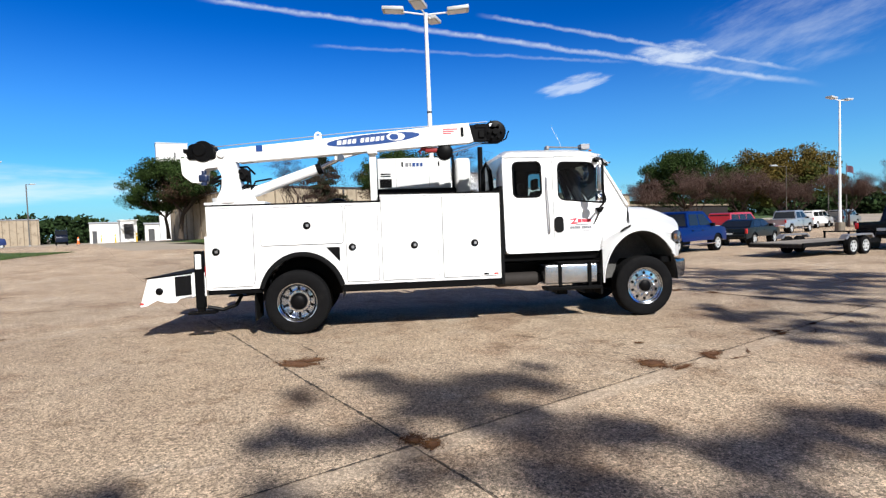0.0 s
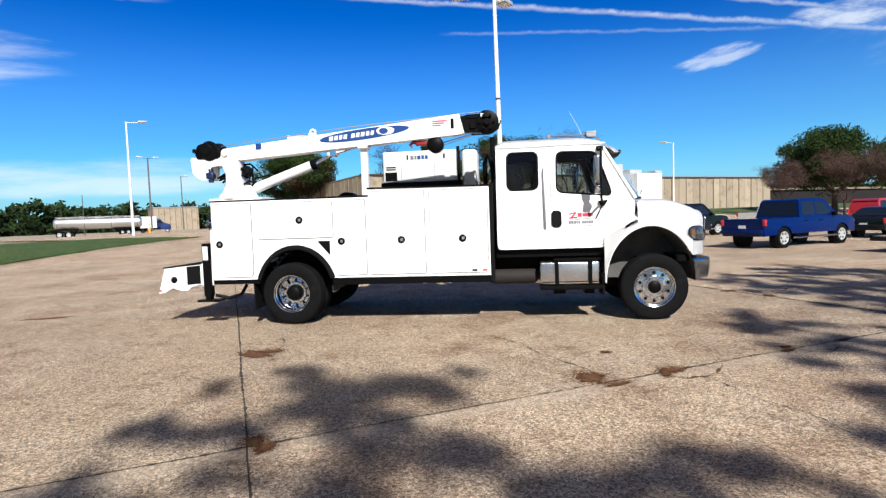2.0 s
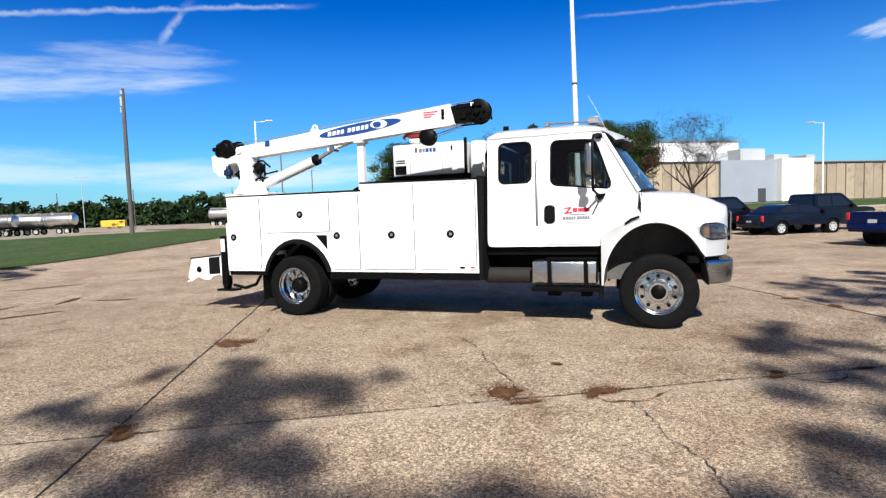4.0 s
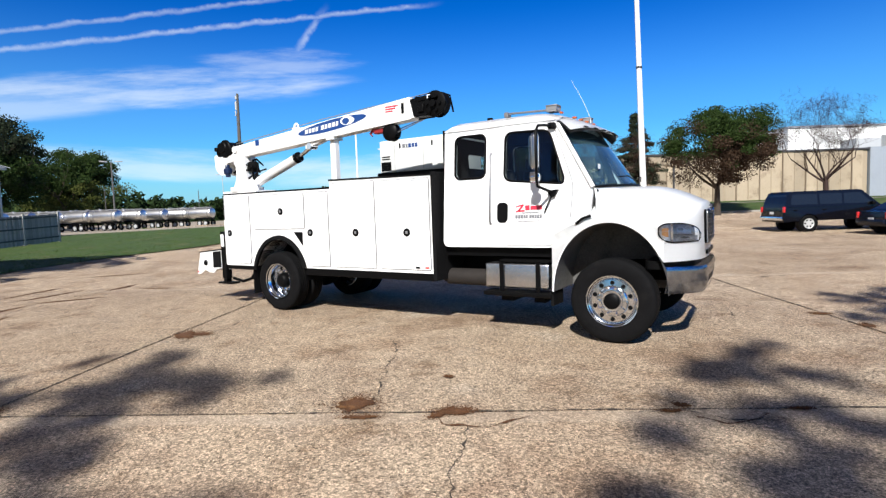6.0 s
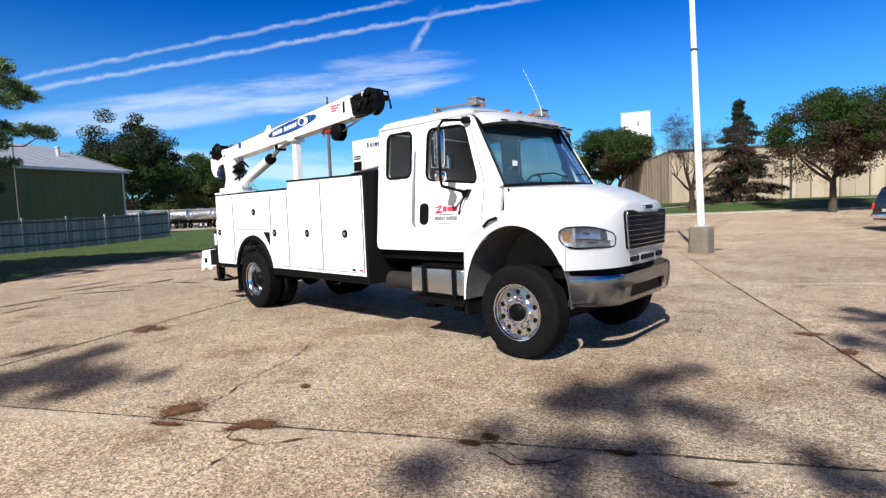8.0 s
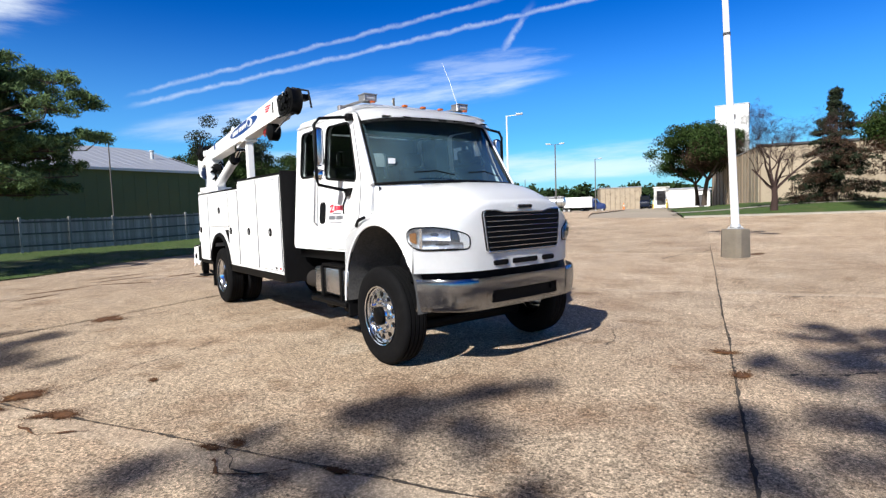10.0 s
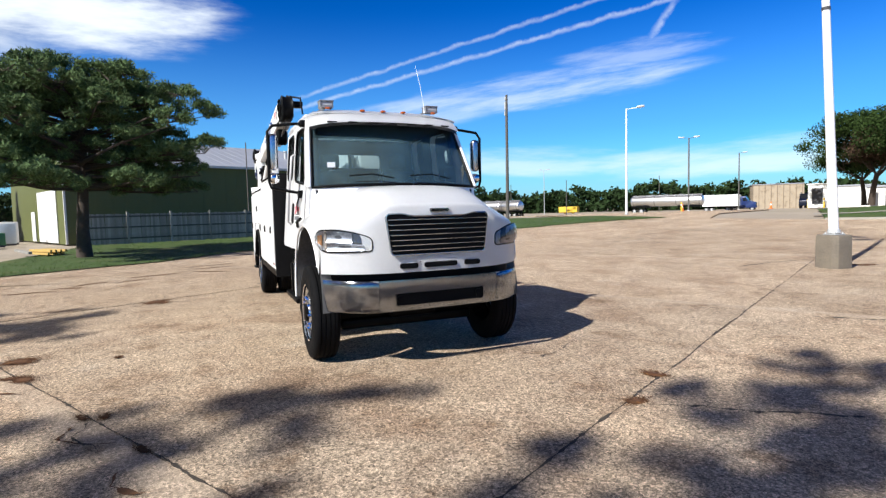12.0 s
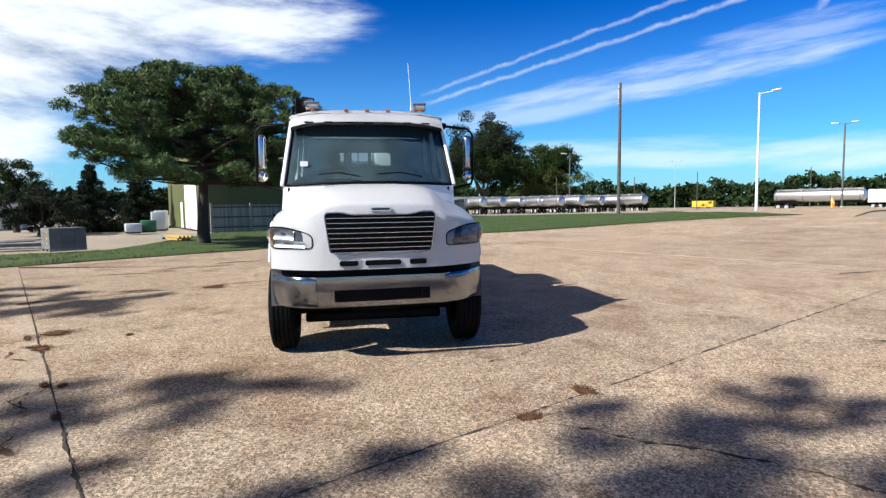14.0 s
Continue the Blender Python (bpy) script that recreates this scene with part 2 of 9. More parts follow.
DASH = material("dark_dashboard", (0.018, 0.019, 0.021), 0.6, 0, 0.1)
CAB_GLASS = glass("tinted_glass", (0.46, 0.54, 0.55))
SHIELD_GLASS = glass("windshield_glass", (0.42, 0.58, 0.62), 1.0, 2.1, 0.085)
LENS_GLASS = glass("headlight_glass", (0.9, 0.92, 0.94))
LINING = material("dark_cab_lining", (0.022, 0.022, 0.024), 0.9, 0, 0.15, 10, 100, spec=0.2)
GEN_WHITE = material("off_white_steel_case", (0.66, 0.665, 0.65), 0.45, 0, 0.04, 3, 40)
LAMP_BOWL = material("lamp_bowl_chrome", (0.40, 0.42, 0.46), 0.38, 1.0, 0.4, 14, 45, bump=0.5, bump_scale=18)
MIRROR_SHELL = material("brushed_mirror_shell", (0.50, 0.51, 0.54), 0.24, 1.0, 0.1, 6, 60)
GRILLE_BAR = material("grille_bar_chrome", (0.52, 0.55, 0.60), 0.16, 1.0, 0.05, 3, 50)
DECAL_DARK = material("dark_grey_decal", (0.16, 0.165, 0.18), 0.5, 0, 0.02)


# ---- building helpers ----
def part(name, bm, mat, parent=None, label="", smooth=None):
    """Links a bmesh as one mesh object under a thing or a part."""
    bmesh.ops.recalc_face_normals(bm, faces=bm.faces[:])
    me = bpy.data.meshes.new(name)
    bm.to_mesh(me)
    bm.free()
    for mm in (mat if isinstance(mat, (list, tuple)) else [mat]):
        me.materials.append(mm)
    if smooth is not None:
        me.polygons.foreach_set("use_smooth", [True] * len(me.polygons))
        me.set_sharp_from_angle(angle=radians(smooth))
    ob = new(name, me)
    if parent is not None:
        ob.parent = parent
    if label:
        tagged(ob, label)
    return ob


def thing(name, label, category, group="", kind="", at=None):
    """An Empty that parents the parts of a thing."""
    ob = new(name)
    ob.empty_display_size = 0.2
    if at is not None:
        ob.matrix_basis = at
    return tagged(ob, label, category, group, kind)


def box(bm, x0, x1, y0, y1, z0, z1, bevel=0.0, seg=2, m=None):
    vs = [bm.verts.new((x, y, z)) for x in (x0, x1) for y in (y0, y1) for z in (z0, z1)]
    fs = [bm.faces.new([vs[i] for i in q]) for q in ((0, 1, 3, 2), (4, 6, 7, 5), (0, 4, 5, 1), (2, 3, 7, 6), (0, 2, 6, 4), (1, 5, 7, 3))]
    if m is not None:
        bmesh.ops.transform(bm, matrix=m, verts=vs)
    if bevel:
        es = list({e for f in fs for e in f.edges})
        r = bmesh.ops.bevel(bm, geom=es, offset=bevel, segments=seg, affect="EDGES", profile=0.5)
    return bm


def prism(bm, pts, y0, y1, bevel=0.0, seg=2, axis="y"):
    """Extrudes an outline given in x and z along y (or in y and z along x, or in x and y along z)."""
    def v3(p, d):
        return (p[0], d, p[1]) if axis == "y" else ((d, p[0], p[1]) if axis == "x" else (p[0], p[1], d))
    a = [bm.verts.new(v3(p, y0)) for p in pts]
    b = [bm.verts.new(v3(p, y1)) for p in pts]
    n = len(pts)
    fs = [bm.faces.new(a), bm.faces.new(b[::-1])]
    fs += [bm.faces.new((a[i], b[i], b[(i + 1) % n], a[(i + 1) % n])) for i in range(n)]
    if bevel:
        es = list({e for f in fs[:2] for e in f.edges})
        bmesh.ops.bevel(bm, geom=es, offset=bevel, segments=seg, affect="EDGES", profile=0.5)
    return bm


def cyl(bm, p0, p1, r0, r1=None, seg=16, caps=True):
    p0, p1 = Vector(p0), Vector(p1)
    r1 = r0 if r1 is None else r1
    d = (p1 - p0).normalized()
    u = d.orthogonal().normalized()
    w = d.cross(u)
    rings = [[bm.verts.new(p + (u * math.cos(2 * math.pi * i / seg) + w * math.sin(2 * math.pi * i / seg)) * r) for i in range(seg)] for p, r in ((p0, r0), (p1, r1))]
    for i in range(seg):
        bm.faces.new((rings[0][i], rings[0][(i + 1) % seg], rings[1][(i + 1) % seg], rings[1][i]))
    if caps:
        bm.faces.new(rings[0][::-1]), bm.faces.new(rings[1])
    return bm


def tube(bm, pts, r, seg=8):
    """A round bar bent along points."""
    pts = [Vector(p) for p in pts]
    rings, u = [], None
    for i, p in enumerate(pts):
        d = (pts[min(i + 1, len(pts) - 1)] - pts[max(i - 1, 0)]).normalized()
        u = d.orthogonal().normalized() if u is None else (u - d * u.dot(d)).normalized()
        w = d.cross(u)
        rr = r[i] if isinstance(r, (list, tuple)) else r
        rings.append([bm.verts.new(p + (u * math.cos(2 * math.pi * k / seg) + w * math.sin(2 * math.pi * k / seg)) * rr) for k in range(seg)])
    for a, b in zip(rings, rings[1:]):
        for k in range(seg):
            bm.faces.new((a[k], a[(k + 1) % seg], b[(k + 1) % seg], b[k]))
    bm.faces.new(rings[0][::-1]), bm.faces.new(rings[-1])
    return bm


def lathe(bm, prof, seg=48, axis="y", at=(0, 0, 0), closed=False, caps=True):
    """Turns a profile of (radius, distance along the axis)."""
    rings = []
    for r, d in prof:
        ring = []
        for i in range(seg):
            a = 2 * math.pi * i / seg
            c, s = r * math.cos(a), r * math.sin(a)
            p = (c, d, s) if axis == "y" else ((c, s, d) if axis == "z" else (d, c, s))
            ring.append(bm.verts.new(Vector(p) + Vector(at)))
        rings.append(ring)
    pairs = list(zip(rings, rings[1:])) + ([(rings[-1], rings[0])] if closed else [])
    for a, b in pairs:
        for i in range(seg):
            bm.faces.new((a[i], a[(i + 1) % seg], b[(i + 1) % seg], b[i]))
    if not closed and caps:
        for ring, (r, d) in ((rings[0], prof[0]), (rings[-1], prof[-1])):
            if r > 1e-4:
                bm.faces.new(ring)
    bmesh.ops.remove_doubles(bm, verts=[v for ring in rings for v in ring], dist=1e-5)
    return bm


def rounded(x0, x1, z0, z1, r, n=5):
    """A rectangle with round corners, counter-clockwise; r may name the four radii from the lower left round."""
    rs = r if isinstance(r, (list, tuple)) else (r,) * 4
    out = []
    for (cx, cz, a0), q in zip(((x0, z0, 180), (x1, z0, 270), (x1, z1, 0), (x0, z1, 90)), rs):
        ox, oz = cx + (q if cx == x0 else -q), cz + (q if cz == z0 else -q)
        for k in range(n + 1):
            a = radians(a0 + 90 * k / n)
            out.append((ox + q * math.cos(a), oz + q * math.sin(a)))
    return out


def soften(pts, r, n=4):
    """Rounds the corners of an outline."""
    out, m = [], len(pts)
    for i in range(m):
        p, a, b = Vector(pts[i]), Vector(pts[i - 1]), Vector(pts[(i + 1) % m])
        rr = min(r, (a - p).length * 0.45, (b - p).length * 0.45)
        s, e = p + (a - p).normalized() * rr, p + (b - p).normalized() * rr
        for k in range(n + 1):
            t = k / n
            out.append(tuple(s * (1 - t) ** 2 + p * 2 * t * (1 - t) + e * t * t))
    return out


def sheet(bm, outline, holes, to3d, depth):
    """A plate with real openings. to3d maps the outline's two numbers to space; depth is the vector of its thickness."""
    loops = []
    for pts in [outline] + list(holes):
        vs = [bm.verts.new(to3d(*p)) for p in pts]
        es = [bm.edges.new((vs[i], vs[(i + 1) % len(vs)])) for i in range(len(vs))]
        loops.append((vs, es))
    fill = bmesh.ops.triangle_fill(bm, use_beauty=True, use_dissolve=False, edges=[e for _, es in loops for e in es])
    faces = [g for g in fill["geom"] if isinstance(g, bmesh.types.BMFace)]
    ex = bmesh.ops.extrude_face_region(bm, geom=faces, use_keep_orig=True)
    bmesh.ops.translate(bm, vec=Vector(depth), verts=[g for g in ex["geom"] if isinstance(g, bmesh.types.BMVert)])
    return bm


def grid_surface(bm, rows):
    vs = [[bm.verts.new(p) for p in row] for row in rows]
    for a, b in zip(vs, vs[1:]):
        for i in range(len(a) - 1):
            bm.faces.new((a[i], a[i + 1], b[i + 1], b[i]))
    return vs


def B():
    return bmesh.new()


# ---- the service truck ----
truck = thing("service_truck", "white service truck with folded crane, tool compartments and chrome bumper", "truck")


def cab_y(z, side, out=0.0):
    """The cab's side leans inwards towards the roof."""
    return side * (1.10 - 0.085 * (z - 1.15) + out)


SIDE = soften([(3.44, 1.15), (5.12, 1.15), (5.30, 1.45), (5.56, 1.52), (5.60, 1.90), (5.13, 2.73), (5.04, 2.83), (3.54, 2.85), (3.44, 2.74)], 0.09)
REAR_WIN = rounded(3.62, 4.10, 2.10, 2.69, 0.085)
FRONT_WIN = soften([(4.39, 2.04), (5.21, 1.96), (5.23, 2.03), (5.02, 2.66), (4.40, 2.68)], 0.11)
DOOR = soften([(4.29, 1.18), (5.09, 1.18), (5.31, 1.50), (5.345, 1.95), (5.08, 2.70), (4.97, 2.765), (4.31, 2.77)], 0.08)


def glass_pane(name, outline, side, parent, inset=0.012, mat=CAB_GLASS):
    bm = B()
    vs = [bm.verts.new((x, cab_y(z, side, -inset), z)) for x, z in outline]
    bm.faces.new(vs)
    pane = part(name, bm, mat, parent, "tinted window glass")
    pane.visible_shadow = False
    bm = B()
    ring = [(x, cab_y(z, side, 0.004), z) for x, z in outline]
    tube(bm, ring + [ring[0]], 0.016, 6)
    part("gasket", bm, PLASTIC, pane, "black rubber gasket", smooth=60)
    return pane


def build_cab():
    bm = B()
    for side in (-1, 1):
        sheet(bm, SIDE, [REAR_WIN, FRONT_WIN], lambda x, z, s=side: (x, cab_y(z, s), z), (0, -side * 0.05, 0))
    # back wall with its window
    back = soften([(-1.09, 1.15), (1.09, 1.15), (0.97, 2.80), (-0.97, 2.80)], 0.08)
    sheet(bm, back, [rounded(-0.42, 0.42, 2.12, 2.50, 0.06)], lambda y, z: (3.445, y, z), (0.04, 0, 0))
    # firewall and floor
    box(bm, 3.48, 5.05, -1.03, 1.03, 1.15, 1.19)
    box(bm, 5.44, 5.54, -0.99, 0.99, 1.47, 1.90)
    cab = part("cab", bm, WHITE, truck, "white painted extended cab", smooth=35)
    # roof, crowned
    bm = B()
    rows = []
    for i in range(15):
        x = 3.44 + (5.17 - 3.44) * i / 14
        front = max(0.0, (x - 4.7) / 0.47)
        rear = max(0.0, (3.62 - x) / 0.18)
        rows.append([(x, 0.985 * u, 2.775 + (0.165 - 0.10 * front ** 2 - 0.08 * rear ** 2) * (1 - abs(u) ** 5) ** 0.6) for u in [math.sin(math.pi / 2 * k / 10) for k in range(-10, 11)]])
    grid_surface(bm, rows)
    bmesh.ops.solidify(bm, geom=bm.faces[:], thickness=0.03)
    part("roof", bm, WHITE, truck, smooth=40)
    # sun visor over the windshield
    bm = B()
    rows = []
    for i in range(6):
        t = i / 5
        row = []
        for k in range(-12, 13):
            u = k / 12
            x0 = 5.13 - 0.03 * u * u
            x1 = 5.53 - 0.17 * u ** 2 - 0.06 * u ** 8
            row.append((x0 + (x1 - x0) * t, u * (0.955 + 0.02 * t), 2.845 - 0.05 * u ** 4 - 0.10 * t - 0.065 * t * t))
        rows.append(row)
    grid_surface(bm, rows)
    bmesh.ops.solidify(bm, geom=bm.faces[:], thickness=0.025)
    visor = part("sun_visor", bm, WHITE, truck, "white moulded sun visor", smooth=40)
    bm = B()
    grid_surface(bm, [[(p[0] - 0.012, p[1] * 0.985, p[2] - 0.034) for p in row] for row in rows])
    part("visor_lining", bm, PLASTIC, visor, "black underside of the visor", smooth=40)
    for k in range(-3, 4):
        bm = B()
        x1 = 5.53 - 0.17 * (k / 4) ** 2
        box(bm, x1 - 0.03, x1 + 0.006, k * 0.24 - 0.055, k * 0.24 + 0.055, 2.660 + 0.004 * abs(k), 2.675 + 0.004 * abs(k), 0.003, 1)
        part("visor_slot", bm, PLASTIC, visor, "dark slot in the visor edge")
    # windshield
    bm = B()
    rows = []
    for i in range(9):
        t = i / 8
        z = 2.72 - 0.82 * t
        hw = 0.925 + 0.085 * t
        rows.append([(5.14 + 0.47 * t + (0.13 + 0.12 * t) * (1 - (k / 10) ** 2), hw * k / 10, z + 0.02 * (1 - (k / 10) ** 2)) for k in range(-10, 11)])
    grid_surface(bm, rows)
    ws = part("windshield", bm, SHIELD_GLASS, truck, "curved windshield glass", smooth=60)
    ws.visible_shadow = False
    edge = rows[0] + [r[-1] for r in rows[1:]] + rows[-1][::-1][1:] + [r[0] for r in rows[::-1]][1:]
    bm = B()
    tube(bm, [Vector(p) + Vector((0.004, 0, 0.002)) for p in edge], 0.017, 6)
    part("windshield_gasket", bm, PLASTIC, ws, "black windshield seal", smooth=60)
    for k in (0, -1):
        bm = B()
        tube(bm, [(r[k][0] - 0.05, r[k][1] * 0.955, r[k][2]) for r in rows], 0.052, 8)
        part("pillar_lining", bm, LINING, truck, "dark lining of the windshield pillar", smooth=60)
        bm = B()
        tube(bm, [(r[k][0] - 0.012, r[k][1] * 1.034, r[k][2]) for r in rows], 0.030, 8)
        part("windshield_pillar", bm, WHITE, cab, smooth=60)
    for y0, y1 in ((-0.62, -0.12), (0.08, 0.62)):
        bm = B()
        p = [Vector((5.62 + 0.25 * (1 - (y / 1.0) ** 2) * 0.93 + 0.03, y, 1.985 + 0.06 * s)) for y, s in ((y0, 0.6), ((y0 + y1) / 2, 0.9), (y1, 0.1))]
        tube(bm, p, 0.008, 6)
        part("wiper", bm, PLASTIC, ws, "black wiper arm")
    bm = B()
    grid_surface(bm, [[(p[0] - 0.01, p[1], p[2] + 0.01) for p in rows[-1]], [(p[0] + 0.02, p[1] * 1.03, p[2] - 0.16) for p in rows[-1]], [(p[0] + 0.02, p[1] * 1.045, 1.50) for p in rows[-1]]])
    part("cowl", bm, WHITE, truck, "white cowl under the windshield", smooth=40)
    bm = B()
    box(bm, 5.60, 5.604, -0.83, -0.74, 2.13, 2.19)
    part("sticker", bm, DECAL_WHITE, ws, "small white windshield sticker")
    # doors and windows
    for side in (-1, 1):
        bm = B()
        sheet(bm, DOOR, [FRONT_WIN], lambda x, z, s=side: (x, cab_y(z, s, 0.010), z), (0, -side * 0.008, 0))
        door = part("door", bm, WHITE, truck, "white cab door with black handle", smooth=35)
        bm = B()
        ring = [(x, cab_y(z, side, 0.002), z) for x, z in DOOR]
        tube(bm, ring + [ring[0]], 0.007, 5)
        part("door_seal", bm, SEAM, door, "dark door gap")
        glass_pane("door_window", FRONT_WIN, side, door)
        bm = B()
        sheet(bm, rounded(4.30, 4.455, 1.48, 1.75, 0.06), [], lambda x, z, s=side: (x, cab_y(z, s, 0.022), z), (0, -side * 0.02, 0))
        part("door_handle", bm, PLASTIC, door, "black recessed door handle", smooth=40)
        glass_pane("rear_side_window", REAR_WIN, side, truck)
        bm = B()
        y = cab_y(2.42, side, 0.045)
        tube(bm, [(4.19, cab_y(2.42, side), 2.42), (4.19, y, 2.39), (4.195, cab_y(1.95, side, 0.05), 1.95), (4.20, cab_y(1.5, side, 0.045), 1.50), (4.20, cab_y(1.46, side), 1.46)], 0.014, 8)
        part("grab_rail", bm, STEEL, truck, "grey vertical grab rail", smooth=60)
    # door lettering: a red mark, bars for the writing that is not shown
    bm = B()
    def plate(bm, x0, x1, z0, z1, out=0.013, side=-1):
        vs = [bm.verts.new((x, cab_y(z, side, out), z)) for x, z in ((x0, z0), (x1, z0), (x1, z1), (x0, z1))]
        bm.faces.new(vs)
    plate(bm, 4.56, 4.95, 1.455, 1.725)
    sign = part("door_sign", bm, DECAL_WHITE, truck, "white door sign with red mark and grey bars")
    bm = B()
    for q in (((4.575, 1.695), (4.685, 1.72), (4.685, 1.70), (4.575, 1.675)), ((4.655, 1.70), (4.69, 1.70), (4.625, 1.625), (4.59, 1.625)), ((4.575, 1.635), (4.70, 1.645), (4.70, 1.62), (4.575, 1.61))):
        bm.faces.new([bm.verts.new((x, cab_y(z, -1, 0.016), z)) for x, z in q])
    plate(bm, 4.705, 4.77, 1.635, 1.70, 0.016)
    plate(bm, 4.78, 4.94, 1.64, 1.695, 0.016)
    part("red_mark", bm, DECAL_RED, sign)
    bm = B()
    plate(bm, 4.66, 4.90, 1.595, 1.61, 0.016)
    for x0, x1 in ((4.565, 4.60), (4.605, 4.64), (4.645, 4.68), (4.685, 4.715), (4.72, 4.745), (4.765, 4.80), (4.805, 4.835), (4.84, 4.87), (4.875, 4.905), (4.91, 4.94)):
        plate(bm, x0, x1, 1.53, 1.578, 0.016)
    plate(bm, 4.60, 4.92, 1.49, 1.50, 0.016)
    part("sign_bar", bm, DECAL_DARK, sign, "dark grey bars of writing")
    # inside
    bm = B()
    rows = []
    for i in range(6):
        x = 3.52 + (5.10 - 3.52) * i / 5
        rows.append([(x, 0.93 * u, 2.745 - 0.03 * abs(u) ** 4) for u in (-1, -0.8, -0.4, 0, 0.4, 0.8, 1)])
    grid_surface(bm, rows)
    bmesh.ops.solidify(bm, geom=bm.faces[:], thickness=0.02)
    part("headliner", bm, LINING, truck, "dark cab headliner", smooth=40)
    for s in (-1, 1):
        bm = B()
        sheet(bm, soften([(3.50, 1.20), (5.12, 1.20), (5.28, 1.50), (5.40, 1.88), (5.10, 2.71), (3.52, 2.73)], 0.05), [REAR_WIN, FRONT_WIN], lambda x, z, s=s: (x, cab_y(z, s, -0.058), z), (0, -s * 0.012, 0))
        part("door_lining", bm, LINING, truck, "dark inner door lining")
    bm = B()
    sheet(bm, [(-1.0, 1.2), (1.0, 1.2), (0.92, 2.72), (-0.92, 2.72)], [rounded(-0.42, 0.42, 2.12, 2.50, 0.06)], lambda y, z: (3.492, y, z), (0.012, 0, 0))
    part("back_lining", bm, LINING, truck, "dark back wall lining")
    for y in (-0.5, 0.5):
        bm = B()
        box(bm, 4.15, 4.70, y - 0.26, y + 0.26, 1.45, 1.62, 0.05, 3)
        box(bm, 4.08, 4.22, y - 0.25, y + 0.25, 1.60, 2.22, 0.05, 3, pose(0, 0, 0))
        box(bm, 4.08, 4.17, y - 0.13, y + 0.13, 2.24, 2.44, 0.04, 3)
        part("seat", bm, SEAT, truck, "dark grey cab seat", smooth=40)
    bm = B()
    box(bm, 3.50, 3.85, -0.9, 0.9, 1.3, 1.62, 0.05, 2)
    box(bm, 3.50, 3.60, -0.9, 0.9, 1.60, 2.05, 0.04, 2)
    part("rear_bench", bm, SEAT, truck, "dark grey bench behind the seats", smooth=40)
    bm = B()
    prism(bm, soften([(5.05, 1.45), (5.05, 1.78), (5.20, 1.88), (5.66, 1.88), (5.5, 1.45)], 0.06), -0.98, 0.98)
    part("dashboard", bm, DASH, truck, smooth=40)
    bm = B()
    ring = [Vector((4.93 + 0.09 * math.cos(a), 0.5 + 0.21 * math.sin(a), 1.90 + 0.19 * math.cos(a))) for a in [2 * math.pi * i / 24 for i in range(25)]]
    tube(bm, ring, 0.016, 6)
    cyl(bm, (4.95, 0.5, 1.9), (5.1, 0.5, 1.8), 0.03)
    tube(bm, [ring[6], (4.95, 0.5, 1.9), ring[18]], 0.014, 6)
    part("steering_wheel", bm, PLASTIC, truck, smooth=60)


HOOD_Y = [0, 0.2, 0.4, 0.52, 0.60, 0.68, 0.78, 0.92, 1.04, 1.11, 1.15]
HOOD_X0 = [5.50, 5.50, 5.50, 5.50, 5.50, 5.50, 5.48, 5.42, 5.28, 5.14, 5.10]
HOOD_ZR = [1.945, 1.945, 1.94, 1.93, 1.91, 1.87, 1.79, 1.69, 1.56, 1.42, 1.30]
HOOD_ZM = [1.895, 1.895, 1.885, 1.87, 1.845, 1.79, 1.71, 1.66, 1.615, 1.57, 1.52]
HOOD_ZF = [1.655, 1.655, 1.65, 1.635, 1.61, 1.565, 1.52, 1.49, 1.46, 1.42, 1.37]
HOOD_XF = [6.83, 6.825, 6.815, 6.80, 6.785, 6.765, 6.725, 6.64, 6.54, 6.465, 6.425]


def hood_row(j, side):
    y, x0, xf, zr, zm, zf = HOOD_Y[j] * side, HOOD_X0[j], HOOD_XF[j], HOOD_ZR[j], HOOD_ZM[j], HOOD_ZF[j]
    pts = []
    for k in range(13):
        s = k / 12 * 0.95
        x = x0 + (xf - x0) * s
        if s < 0.5:
            z = zr + (zm - zr) * (1 - (1 - s / 0.5) ** 2)
        else:
            z = zm + (zf - zm) * ((s - 0.5) / 0.5) ** 1.65
        pts.append((x, y, z))
    top = pts[-1]
    for a in (25, 50, 75):
        pts.append((top[0] + (xf - top[0]) * math.sin(radians(a)) , y, top[2] - 0.07 * (1 - math.cos(radians(a)))))
    z0 = pts[-1][2]
    for k in range(1, 7):
        t = k / 6
        pts.append((xf + 0.004 - 0.015 * (t - 0.3) ** 2, y, z0 + (0.992 - z0) * t))
    return pts


def arch_z(x, grow=0.0):
    u = (x - 5.80) / (0.69 + grow)
    return 0.60 + (0.87 + grow) * math.sqrt(max(0.0, 1 - u * u)) if abs(u) < 1 else 0.60


